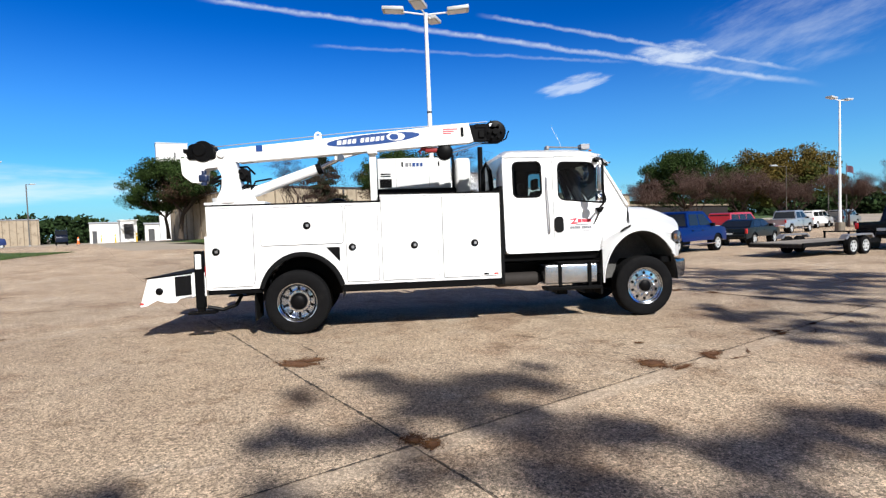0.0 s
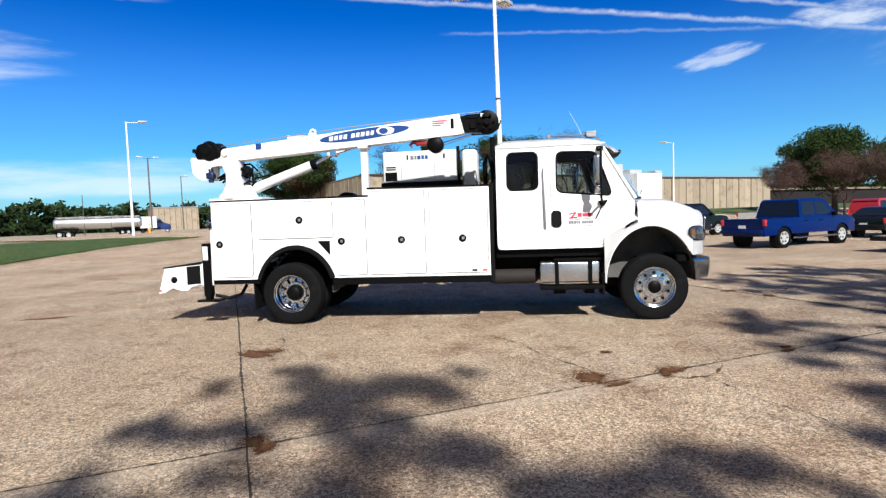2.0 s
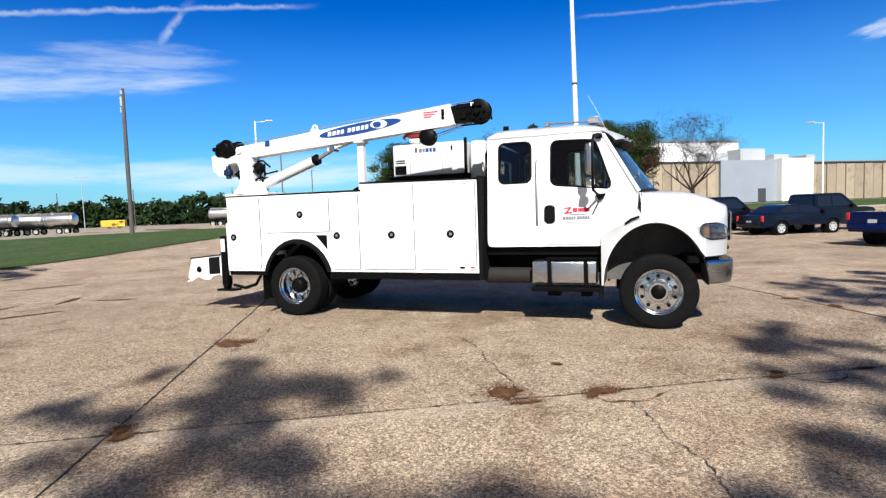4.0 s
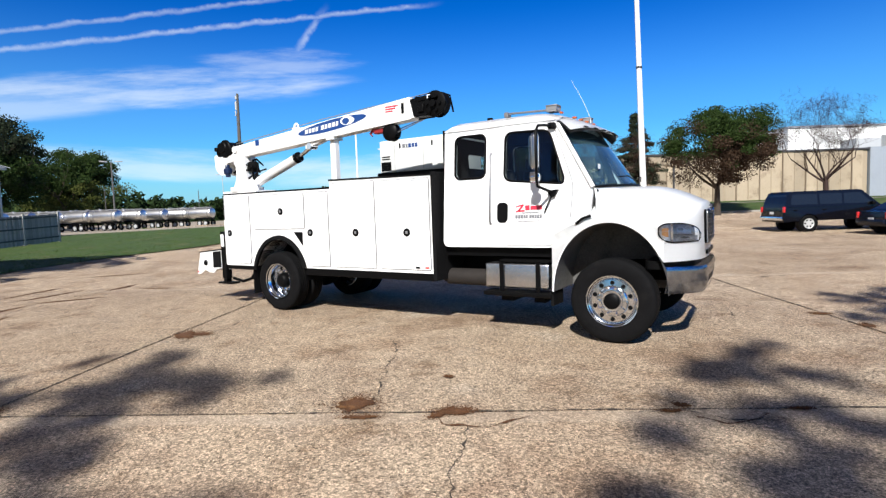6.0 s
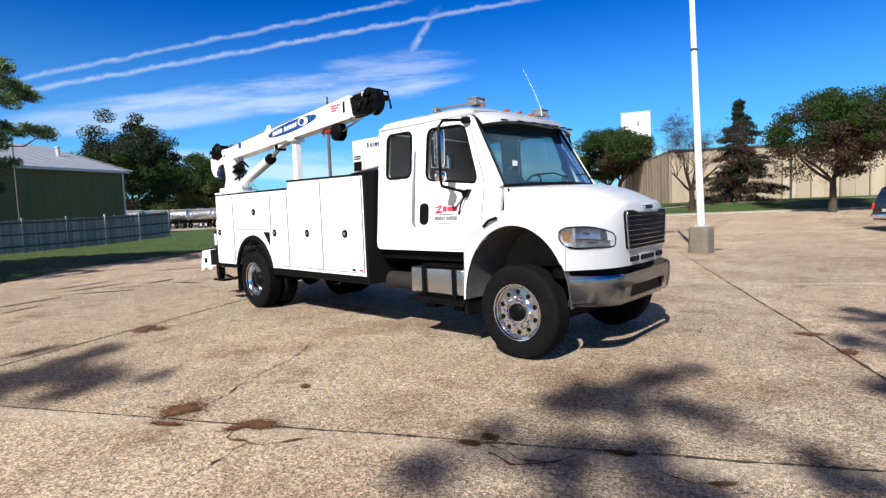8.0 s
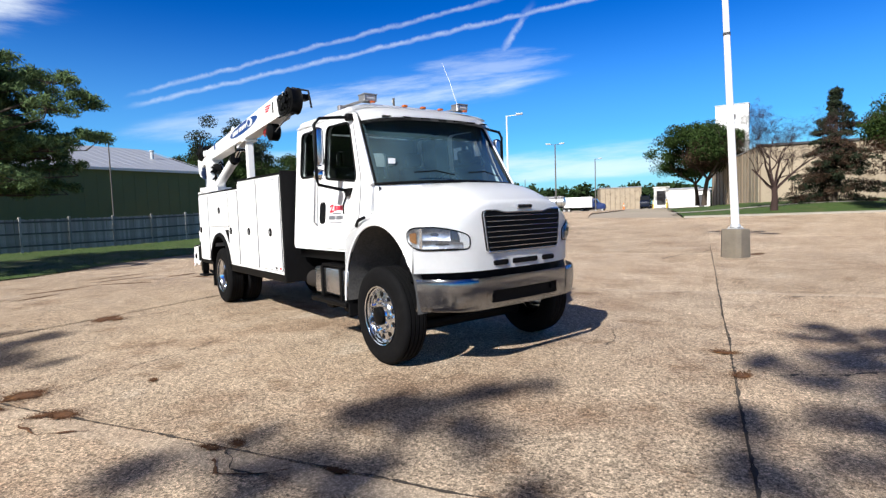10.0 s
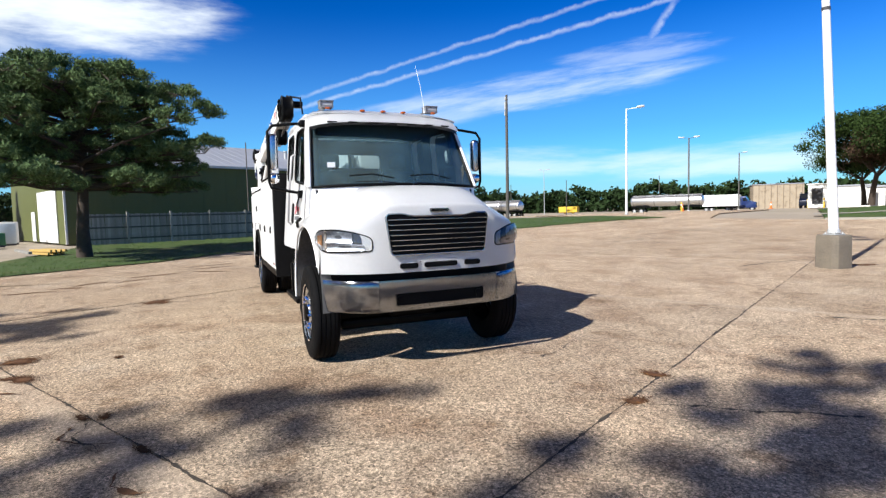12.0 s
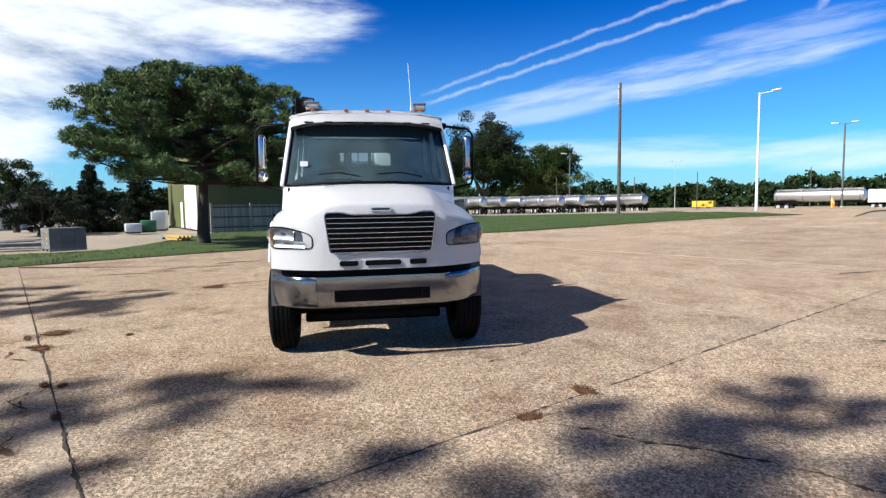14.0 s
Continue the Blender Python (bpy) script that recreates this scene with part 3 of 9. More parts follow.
def build_nose():
    bm = B()
    rows = [hood_row(j, -1) for j in range(len(HOOD_Y) - 1, 0, -1)] + [hood_row(j, 1) for j in range(len(HOOD_Y))]
    grid_surface(bm, rows)
    bmesh.ops.solidify(bm, geom=bm.faces[:], thickness=0.012)
    hood = part("hood", bm, WHITE, truck, "white sloping hood with flared fenders", smooth=50)
    bm = B()
    box(bm, 6.555, 6.58, -0.085, 0.085, 1.742, 1.775, 0.004, 1)
    part("hood_emblem", bm, PLASTIC, hood, "thin dark emblem strip on the hood")
    for side in (-1, 1):
        bm = B()
        edge = [p for p in hood_row(len(HOOD_Y) - 1, side)]
        top = sorted([(p[0], p[2]) for p in edge[:14]])
        xs = [5.095, 5.11, 5.13, 5.16, 5.20] + [5.25 + i * 0.05 for i in range(24)] + [6.428]
        def top_z(x):
            for (xa, za), (xb, zb) in zip(top, top[1:]):
                if xa <= x <= xb:
                    return za + (zb - za) * (x - xa) / max(1e-6, xb - xa)
            return top[0][1] if x < top[0][0] else top[-1][1]
        rows = []
        for x in xs:
            zb = arch_z(x) if x < 6.30 else max(0.992, arch_z(x))
            zt = max(top_z(x), zb + 0.02)
            rows.append([(x, side * (1.15 + 0.025 * (1 - i / 6) ** 2), zb + (zt - zb) * i / 6) for i in range(7)])
        # close towards the nose
        grid_surface(bm, rows)
        bmesh.ops.solidify(bm, geom=bm.faces[:], thickness=0.012)
        part("fender", bm, WHITE, truck, "white fender round the wheel arch", smooth=50)
        bm = B()
        lip = [(5.80 + 0.69 * math.cos(a), side * 1.172, 0.60 + 0.87 * math.sin(a)) for a in [math.pi * i / 28 for i in range(29)]]
        lip = [p for p in lip if p[0] < 6.42 or p[2] > 0.98]
        tube(bm, lip, 0.012, 6)
        part("arch_lip", bm, WHITE, truck, smooth=60)
        bm = B()
        rows = []
        for i in range(25):
            a = math.pi * i / 24
            rows.append([(5.80 + 0.675 * math.cos(a), side * y, 0.60 + 0.855 * math.sin(a)) for y in (1.155, 0.95, 0.70, 0.48)])
        grid_surface(bm, rows)
        vs = [bm.verts.new((5.80 + 0.675 * math.cos(a), side * 0.48, 0.60 + 0.855 * math.sin(a))) for a in [math.pi * i / 24 for i in range(25)]]
        bm.faces.new(vs)
        part("wheel_well", bm, GREY_WELL, truck, "dull dark wheel well liner", smooth=50)
        # hood latch
        bm = B()
        tube(bm, [(5.42, side * 1.165, 1.455), (5.50, side * 1.185, 1.515), (5.60, side * 1.165, 1.55)], 0.018, 6)
        part("hood_latch", bm, PLASTIC, truck, "black rubber hood latch", smooth=60)
        bm = B()
        box(bm, 5.99, 6.03, side * 1.15 - 0.015, side * 1.15 + 0.015, 1.455, 1.485, 0.006, 1)
        part("side_marker", bm, DECAL_PALE, truck, "small clear side marker")
        # headlight wrapped round the corner
        bm = B()
        line = [(6.758, 0.69), (6.70, 0.83), (6.61, 0.965), (6.53, 1.055), (6.455, 1.125), (6.36, 1.168)]
        front, lows, tops = [], [], []
        for k in range(25):
            q = (1 - math.cos(math.pi * k / 24)) / 2
            i = min(4, int(q * 5))
            f = q * 5 - i
            front.append((line[i][0] * (1 - f) + line[i + 1][0] * f, line[i][1] * (1 - f) + line[i + 1][1] * f))
            lo, hi = 1.215 + 0.055 * max(0.0, (q - 0.6) / 0.4) ** 2, 1.345 + 0.092 * math.sin(math.pi / 2 * min(1.0, q / 0.55)) ** 0.9
            close = 1.0
            if q < 0.06:
                close = 0.45 + 0.55 * math.sqrt(max(0.0, 1 - ((0.06 - q) / 0.06) ** 2))
            if q > 0.80:
                close = 0.25 + 0.75 * math.sqrt(max(0.0, 1 - ((q - 0.80) / 0.20) ** 2))
            mid, half = (lo + hi) / 2, (hi - lo) / 2 * max(0.06, close)
            lows.append(mid - half)
            tops.append(mid + half)
        def lens_rows(out):
            rows = []
            for (x, y), lo, hi in zip(front, lows, tops):
                n = Vector((0.75, 0.66, 0)).normalized()
                rows.append([(x + n.x * out * b, side * (y + n.y * out * b), lo + (hi - lo) * t) for t, b in ((0, 0.3), (0.25, 0.9), (0.5, 1.0), (0.75, 0.9), (1, 0.3))])
            return rows
        grid_surface(bm, lens_rows(0.046))
        lens = part("headlight", bm, LENS_GLASS, truck, "clear headlight with chrome reflector and amber corner", smooth=60)
        lens.visible_shadow = False
        bm = B()
        rows = lens_rows(0.006)
        grid_surface(bm, rows)
        part("housing", bm, LAMP_DARK, lens, "dark lamp housing", smooth=60)
        bm = B()
        edge = rows[0] + [r[-1] for r in rows[1:]] + rows[-1][::-1][1:] + [r[0] for r in rows[::-1]][1:]
        tube(bm, [Vector(p) + Vector((0.006, side * 0.005, 0)) for p in edge], 0.006, 6)
        part("bezel", bm, PLASTIC, lens, "dark bezel", smooth=60)

        def lamp_patch(name, s0, s1, t0, t1, out, wave, material_, label=""):
            """A dished pane between the housing and the lens; s runs outwards, t upwards."""
            bm = B()
            grid = []
            for i in range(11):
                s = (s0 + (s1 - s0) * i / 10) * (len(front) - 1)
                k = min(len(front) - 2, int(s))
                f = s - k
                x = front[k][0] * (1 - f) + front[k + 1][0] * f
                y = front[k][1] * (1 - f) + front[k + 1][1] * f
                lo, hi = lows[k] * (1 - f) + lows[k + 1] * f, tops[k] * (1 - f) + tops[k + 1] * f
                row = []
                for j in range(9):
                    u, v = i / 5 - 1, j / 4 - 1
                    o = out + wave * (u * u + v * v)
                    row.append((x + 0.75 * o, side * (y + 0.66 * o), lo + (hi - lo) * (t0 + (t1 - t0) * j / 8)))
                grid.append(row)
            grid_surface(bm, grid)
            part(name, bm, material_, lens, label, smooth=35)

        lamp_patch("reflector", 0.64, 0.97, 0.06, 0.94, 0.010, 0.006, LAMP_BOWL, "silver corner reflector")
        lamp_patch("turn_signal", 0.70, 0.84, 0.25, 0.75, 0.022, 0.001, AMBER_LAMP, "amber turn signal")
        lamp_patch("low_beam", 0.34, 0.62, 0.44, 0.95, 0.004, 0.013, LAMP_BOWL, "dished chrome reflector")
        lamp_patch("high_beam", 0.20, 0.62, 0.06, 0.42, 0.004, 0.012, LAMP_BOWL, "dished chrome reflector")
        lamp_patch("lamp_divider", 0.62, 0.66, 0.06, 0.94, 0.024, 0.0, CHROME)
    # grille
    bm = B()
    out = soften([(-0.52, 1.17), (0.52, 1.17), (0.57, 1.545), (0.55, 1.578), (0.40, 1.58), (0.30, 1.555), (-0.30, 1.555), (-0.40, 1.58), (-0.55, 1.578), (-0.57, 1.545)], 0.04)
    sheet(bm, out, [], lambda y, z: (6.848 - 0.05 * y * y, y, z), (-0.03, 0, 0))
    grille = part("grille", bm, PLASTIC, truck, "black grille with chrome bars", smooth=30)
    bm = B()
    tube(bm, [(6.853 - 0.05 * y * y, y, z) for y, z in out + [out[0]]], 0.008, 6)
    part("grille_surround", bm, GRILLE_BAR, grille, "chrome surround", smooth=60)
    for i in range(7):
        z = 1.215 + i * 0.051
        hw = 0.51 + 0.05 * (z - 1.17) / 0.41
        bm = B()
        prism(bm, [(6.852, z - 0.005), (6.872, z - 0.003), (6.872, z + 0.004), (6.852, z + 0.005)], -hw, hw)
        for v in bm.verts:
            v.co.x -= 0.05 * v.co.y ** 2
        bmesh.ops.subdivide_edges(bm, edges=[e for e in bm.edges if abs(e.verts[0].co.y - e.verts[1].co.y) > 0.5], cuts=6)
        for v in bm.verts:
            v.co.x += 0.05 * hw * hw - 0.05 * v.co.y ** 2
        part("grille_bar", bm, GRILLE_BAR, grille)
    bm = B()
    prism(bm, rounded(-0.11, 0.11, 1.588, 1.630, 0.018), 6.815, 6.862, 0.004, 1, axis="x")
    part("maker_badge", bm, CHROME, truck, "chrome maker's badge without lettering", smooth=30)
    bm = B()
    prism(bm, rounded(-0.09, 0.09, 1.599, 1.619, 0.006), 6.862, 6.865, axis="x")
    part("badge_inlay", bm, PLASTIC, truck)
    for y0, y1 in ((-0.43, -0.24), (-0.17, 0.20), (0.29, 0.47)):
        bm = B()
        prism(bm, rounded(y0, y1, 1.032, 1.085, 0.02), 6.80, 6.838, axis="x")
        part("lower_vent", bm, PLASTIC, truck, "dark lower air slot")
    bm = B()
    prism(bm, soften([(6.20, -1.07), (6.36, -1.085), (6.50, -0.99), (6.62, -0.80), (6.70, -0.55), (6.735, 0.0), (6.70, 0.55), (6.62, 0.80), (6.50, 0.99), (6.36, 1.085), (6.20, 1.07)], 0.06), 0.90, 0.997, axis="z")
    part("bumper_gap", bm, BLACK, truck, "black gap above the bumper")
    # chrome bumper
    bm = B()
    ys = [-0.66, -0.60, -0.54, -0.49] + [-0.49 + 0.099 * k for k in range(1, 10)] + [0.50, 0.55, 0.61, 0.67]
    zs = [0.61, 0.622, 0.64, 0.665, 0.69, 0.73, 0.77, 0.79, 0.82, 0.85, 0.88, 0.905, 0.918, 0.925]
    face = {(y, z): bm.verts.new((6.862 - 0.02 * (y / 0.66) ** 2 - 0.55 * (z - 0.85) ** 2, y, z)) for y in ys for z in zs}
    for y0, y1 in zip(ys, ys[1:]):
        for z0, z1 in zip(zs, zs[1:]):
            if not (-0.50 < y0 and y1 < 0.51 and 0.66 < z0 and z1 < 0.80):
                bm.faces.new((face[y0, z0], face[y1, z0], face[y1, z1], face[y0, z1]))
    bmesh.ops.solidify(bm, geom=bm.faces[:], thickness=0.03)
    bumper = part("front_bumper", bm, BUMPER, truck, "chromed steel front bumper with black slot", smooth=30)
    bm = B()
    prism(bm, rounded(-0.52, 0.53, 0.64, 0.81, 0.045), 6.79, 6.812, axis="x")
    part("bumper_slot", bm, PLASTIC, bumper, "black slot panel")
    for y in (-0.44, 0.45):
        bm = B()
        lathe(bm, [(0.0, 6.83), (0.035, 6.828), (0.035, 6.81)], 16, "x", (0, y, 0.73))
        part("tow_hole", bm, BLACK, bumper)
    for side in (-1, 1):
        bm = B()
        rows = []
        for i in range(9):
            t = i / 8
            y = side * (0.666 + 0.475 * t + 0.0 * t)
            x = 6.848 - 0.06 * t - 0.33 * t ** 2.6
            rows.append([(x - 0.55 * (z - 0.85) ** 2 + b, y, z) for z, b in ((0.61 + 0.015 * t, -0.010), (0.626 + 0.01 * t, -0.002), (0.66, 0.0), (0.72, 0.0), (0.78, 0.0), (0.84, 0.0), (0.89, 0.0), (0.912, -0.003), (0.928 + 0.01 * t, -0.016))])
        grid_surface(bm, rows)
        bmesh.ops.solidify(bm, geom=bm.faces[:], thickness=0.02)
        part("bumper_end", bm, BUMPER, bumper, smooth=50)


def build_roof_gear():
    for y in (-0.70, 0.70):
        bm = B()
        box(bm, 4.91, 5.05, y - 0.085, y + 0.085, 2.915, 2.94, 0.006, 1)
        box(bm, 4.90, 5.06, y - 0.09, y + 0.09, 2.990, 3.005, 0.006, 2)
        for sy in (-0.075, 0.075):
            box(bm, 4.905, 5.055, y + sy - 0.006, y + sy + 0.006, 2.94, 2.99)
        b = part("warning_beacon", bm, STEEL, truck, "clear warning beacon with bright metal cap", smooth=40)
        bm = B()
        box(bm, 4.915, 5.045, y - 0.07, y + 0.07, 2.94, 2.99, 0.008, 1)
        part("beacon_lens", bm, DECAL_GREY, b, "clear grey beacon lens")
        bm = B()
        box(bm, 5.07, 5.11, y - 0.028, y + 0.028, 2.885, 2.912, 0.008, 2)
        part("marker_lamp", bm, AMBER, b, "amber clearance lamp")
    for y in (-0.27, 0.0, 0.27):
        bm = B()
        box(bm, 5.09, 5.15, y - 0.03, y + 0.03, 2.868, 2.895, 0.010, 2)
        part("clearance_lamp", bm, AMBER, truck, "amber clearance lamp on the roof edge", smooth=40)
    bm = B()
    box(bm, 4.28, 4.34, -0.76, -0.64, 2.92, 2.99, 0.01, 1)
    tube(bm, [(4.31, -0.70, 2.975), (4.9, -0.70, 2.955)], 0.012, 6)
    tube(bm, [(4.31, -0.66, 2.975), (4.9, -0.66, 2.955)], 0.010, 6)
    part("roof_rail", bm, STEEL, truck, "thin grey roof rail behind the beacon")
    bm = B()
    box(bm, 4.28, 4.34, 0.64, 0.76, 2.92, 2.99, 0.01, 1)
    tube(bm, [(4.31, 0.70, 2.975), (4.9, 0.70, 2.955)], 0.012, 6)
    part("roof_rail", bm, STEEL, truck, "thin grey roof rail behind the beacon")
    bm = B()
    tube(bm, [(5.08, 0.58, 2.90), (5.07, 0.58, 3.0), (4.95, 0.58, 3.28), (4.79, 0.58, 3.58)], [0.010, 0.003, 0.0025, 0.002], 6)
    part("antenna", bm, DECAL_WHITE, truck, "white whip antenna", smooth=60)
    for side in (-1, 1):
        bm = B()
        tube(bm, [(5.07, side * 1.0, 2.70), (5.05, side * 1.12, 2.695), (5.03, side * 1.36, 2.67), (5.02, side * 1.42, 2.60), (5.02, side * 1.42, 2.0), (5.02, side * 1.40, 1.93), (5.06, side * 1.18, 1.88), (5.10, side * 1.08, 1.86)], 0.018, 8)
        tube(bm, [(5.10, side * 1.08, 1.85), (5.04, side * 1.11, 1.72), (4.98, side * 1.09, 1.60)], 0.010, 6)
        box(bm, 5.02, 5.12, side * 1.0 - 0.05, side * 1.0 + 0.05, 2.66, 2.74, 0.02, 2)
        prism(bm, soften([(5.02, 1.88), (5.17, 1.89), (5.12, 1.80), (5.07, 1.79)], 0.02), side * 1.03, side * 1.10)
        mir = part("mirror_arm", bm, PLASTIC, truck, "black tubular mirror arm", smooth=50)
        bm = B()
        box(bm, 4.925, 5.03, side * 1.36 - 0.055, side * 1.36 + 0.055, 2.14, 2.58, 0.045, 6)
        part("mirror_head", bm, MIRROR_SHELL, mir, "tall chrome mirror housing", smooth=60)
        bm = B()
        box(bm, 4.918, 4.924, side * 1.36 - 0.04, side * 1.36 + 0.04, 2.19, 2.53)
        part("mirror_glass", bm, CHROME, mir)
        bm = B()
        lathe(bm, [(0.0, 5.045), (0.035, 5.04), (0.06, 5.015), (0.068, 4.97), (0.064, 4.93), (0.0, 4.925)], 24, "x", (0, side * 1.36, 2.045))
        part("convex_mirror", bm, CHROME, mir, "round chrome convex mirror", smooth=60)


def tyre_profile(w):
    h = w / 2
    prof = [(0.292, -h * 0.80), (0.33, -h * 0.95), (0.40, -h), (0.46, -h * 0.96), (0.495, -h * 0.88), (0.510, -h * 0.76)]
    for c in (-0.5, -0.17, 0.17, 0.5):
        prof += [(0.515, h * (c - 0.13)), (0.515, h * (c - 0.045)), (0.500, h * (c - 0.035)), (0.500, h * (c + 0.035)), (0.515, h * (c + 0.045)), (0.515, h * (c + 0.13))]
    prof += [(0.510, h * 0.76), (0.495, h * 0.88), (0.46, h * 0.96), (0.40, h), (0.33, h * 0.95), (0.292, h * 0.80)]
    return prof


def build_wheel(x, y, side, rear):
    """side: -1 where the disc faces -y."""
    w = 0.285
    bm = B()
    s = side
    if not rear:
        prof = [(0.300, s * 0.135), (0.312, s * 0.140), (0.312, s * 0.125), (0.285, s * 0.11), (0.277, s * 0.075), (0.268, s * 0.065), (0.262, s * 0.080), (0.255, s * 0.092), (0.190, s * 0.100), (0.180, s * 0.112), (0.172, s * 0.118), (0.135, s * 0.121), (0.128, s * 0.135), (0.125, s * 0.12), (0.0, s * 0.12)]
    else:
        prof = [(0.300, s * 0.135), (0.312, s * 0.140), (0.312, s * 0.125), (0.288, s * 0.11), (0.262, s * 0.06), (0.252, s * 0.0), (0.244, s * -0.06), (0.236, s * -0.078), (0.192, s * -0.070), (0.182, s * -0.05), (0.172, s * -0.04), (0.13, s * -0.037), (0.0, s * -0.037)]
    lathe(bm, prof, 60, caps=False)
    wheel = part("wheel", bm, ALLOY, truck, "polished alloy wheel with black tyre", smooth=40)
    wheel.matrix_basis = pose(x, y, 0.515)
    bm = B()
    lathe(bm, tyre_profile(w), 72, closed=True)
    part("tyre", bm, RUBBER, wheel, "black truck tyre", smooth=35)
    face = s * 0.118 if not rear else s * -0.040
    hole_r, hole_at = (0.027, 0.222) if not rear else (0.024, 0.212)
    for i in range(10):
        a = 2 * math.pi * (i + 0.5) / 10
        c = (hole_at * math.cos(a), hole_at * math.sin(a))
        bm = B()
        d0 = s * 0.0965 if not rear else s * -0.0735
        lathe(bm, [(0.0, d0 + s * 0.0050), (hole_r * 0.9, d0 + s * 0.0050), (hole_r, d0 + s * 0.0040), (hole_r, d0 - s * 0.02)], 14, "y", (c[0], 0, c[1]))
        part("hand_hole", bm, PLASTIC, wheel, "dark round hole in the wheel disc")
    for i in range(10):
        a = 2 * math.pi * i / 10
        bm = B()
        p = Vector((0.167 * math.cos(a), face, 0.167 * math.sin(a)))
        cyl(bm, p, p + Vector((0, s * 0.035, 0)), 0.02, 0.016, 6)
        part("lug_nut", bm, CHROME, wheel)
    bm = B()
    if rear:
        lathe(bm, [(0.140, face), (0.135, s * 0.02), (0.115, s * 0.07), (0.09, s * 0.09), (0.0, s * 0.09)], 32)
    else:
        lathe(bm, [(0.10, s * 0.11), (0.095, s * 0.15), (0.075, s * 0.165), (0.0, s * 0.168)], 32)
    part("hub", bm, BLACK, wheel, "black hub cap", smooth=40)
    return wheel


def build_chassis():
    bm = B()
    for y in (-0.42, 0.42):
        box(bm, -1.95, 6.45, y - 0.04, y + 0.04, 0.70, 0.96, 0.01, 1)
    for x in (-1.6, -0.6, 0.6, 1.8, 3.0, 4.4, 6.2):
        box(bm, x - 0.05, x + 0.05, -0.42, 0.42, 0.74, 0.90)
    box(bm, 4.9, 6.3, -0.38, 0.38, 0.75, 1.45)
    part("frame", bm, BLACK, truck, "black chassis frame and engine mass")
    for x, r in ((0, 0.12), (5.84, 0.07)):
        bm = B()
        cyl(bm, (x, -0.95, 0.515 - (0.06 if x else 0)), (x, 0.95, 0.515 - (0.06 if x else 0)), r)
        if not x:
            lathe(bm, [(0.0, -0.24), (0.16, -0.2), (0.24, 0), (0.16, 0.2), (0.0, 0.24)], 20, "x", (0, 0, 0.515))
        else:
            box(bm, 5.6, 6.1, -0.5, -0.42, 0.52, 0.62)
            box(bm, 5.6, 6.1, 0.42, 0.5, 0.52, 0.62)
            box(bm, 5.76, 5.92, -0.80, 0.80, 0.29, 0.41, 0.03, 2)
            box(bm, 5.25, 6.05, -0.26, 0.30, 0.40, 0.76, 0.05, 2)
        part("axle", bm, BLACK, truck, smooth=50)
    for y, s in ((-1.055, -1), (1.055, 1)):
        build_wheel(5.84, y + 0.03, s, False)
        build_wheel(0.0, y, s, True)
        build_wheel(0.0, y - s * 0.335, -s, True)
    # fuel tank with straps and steps
    for s in (-1, 1):
        bm = B()
        box(bm, 4.10, 5.03, s * 1.10 if s < 0 else 0.62, s * 0.62 if s < 0 else 1.10, 0.60, 0.935, 0.03, 3)
        tank = part("fuel_tank", bm, TREAD_PLATE, truck, "bright metal fuel tank with black straps", smooth=40)
        for x in (4.36, 4.88):
            bm = B()
            box(bm, x - 0.03, x + 0.03, min(s * 1.125, s * 1.10), max(s * 1.125, s * 1.10), 0.56, 0.95, 0.006, 1)
            box(bm, x - 0.03, x + 0.03, min(s * 0.6, s * 1.12), max(s * 0.6, s * 1.12), 0.935, 0.95)
            part("strap", bm, BLACK, tank)
        bm = B()
        box(bm, 4.10, 5.08, min(s * 0.88, s * 1.17), max(s * 0.88, s * 1.17), 0.50, 0.56, 0.012, 1)
        box(bm, 4.32, 5.05, min(s * 0.75, s * 1.10), max(s * 0.75, s * 1.10), 0.95, 0.985, 0.008, 1)
        part("step", bm, BLACK, tank, "black cab step")
        bm = B()
        box(bm, 4.32, 4.50, min(s * 0.75, s * 1.05), max(s * 0.75, s * 1.05), 0.42, 0.50)
        part("step_bracket", bm, BLACK, tank)
        bm = B()
        box(bm, 4.80, 4.95, min(s * 0.75, s * 1.05), max(s * 0.75, s * 1.05), 0.42, 0.50)
        part("step_bracket", bm, BLACK, tank)
        # mud flaps
        bm = B()
        box(bm, 5.06, 5.10, min(s * 0.78, s * 1.13), max(s * 0.78, s * 1.13), 0.40, 0.75, 0.006, 1)
        part("mud_flap", bm, RUBBER, truck, "black rubber mud flap")
        bm = B()
        box(bm, -0.66, -0.64, min(s * 0.66, s * 1.19), max(s * 0.66, s * 1.19), 0.26, 0.80, 0.004, 1)
        part("mud_flap", bm, RUBBER, truck, "black rubber mud flap")
    bm = B()
    cyl(bm, (3.35, -0.80, 0.69), (4.02, -0.80, 0.69), 0.12, seg=20)
    cyl(bm, (3.25, -0.80, 0.69), (3.35, -0.80, 0.69), 0.07, 0.12, 20)
    cyl(bm, (4.02, -0.80, 0.69), (4.12, -0.80, 0.69), 0.12, 0.05, 20)
    part("muffler", bm, RUST, truck, "rusty brown muffler under the cab", smooth=50)
    bm = B()
    box(bm, 3.42, 5.1, -1.0, 1.0, 1.02, 1.15)
    part("cab_underside", bm, BLACK, truck, "black cab underside")
    bm = B()
    box(bm, 3.395, 3.44, -0.95, 0.95, 1.2, 2.3)
    tube(bm, [(3.40, -0.28, 2.20), (3.36, -0.28, 2.62), (3.30, -0.26, 2.75), (3.24, -0.24, 2.62), (3.24, -0.24, 2.2)], 0.045, 8)
    tube(bm, [(3.36, 0.62, 1.4), (3.36, 0.62, 3.18)], 0.05, 12)
    part("cab_back_gear", bm, BLACK, truck, "black pipes and hoses behind the cab", smooth=50)


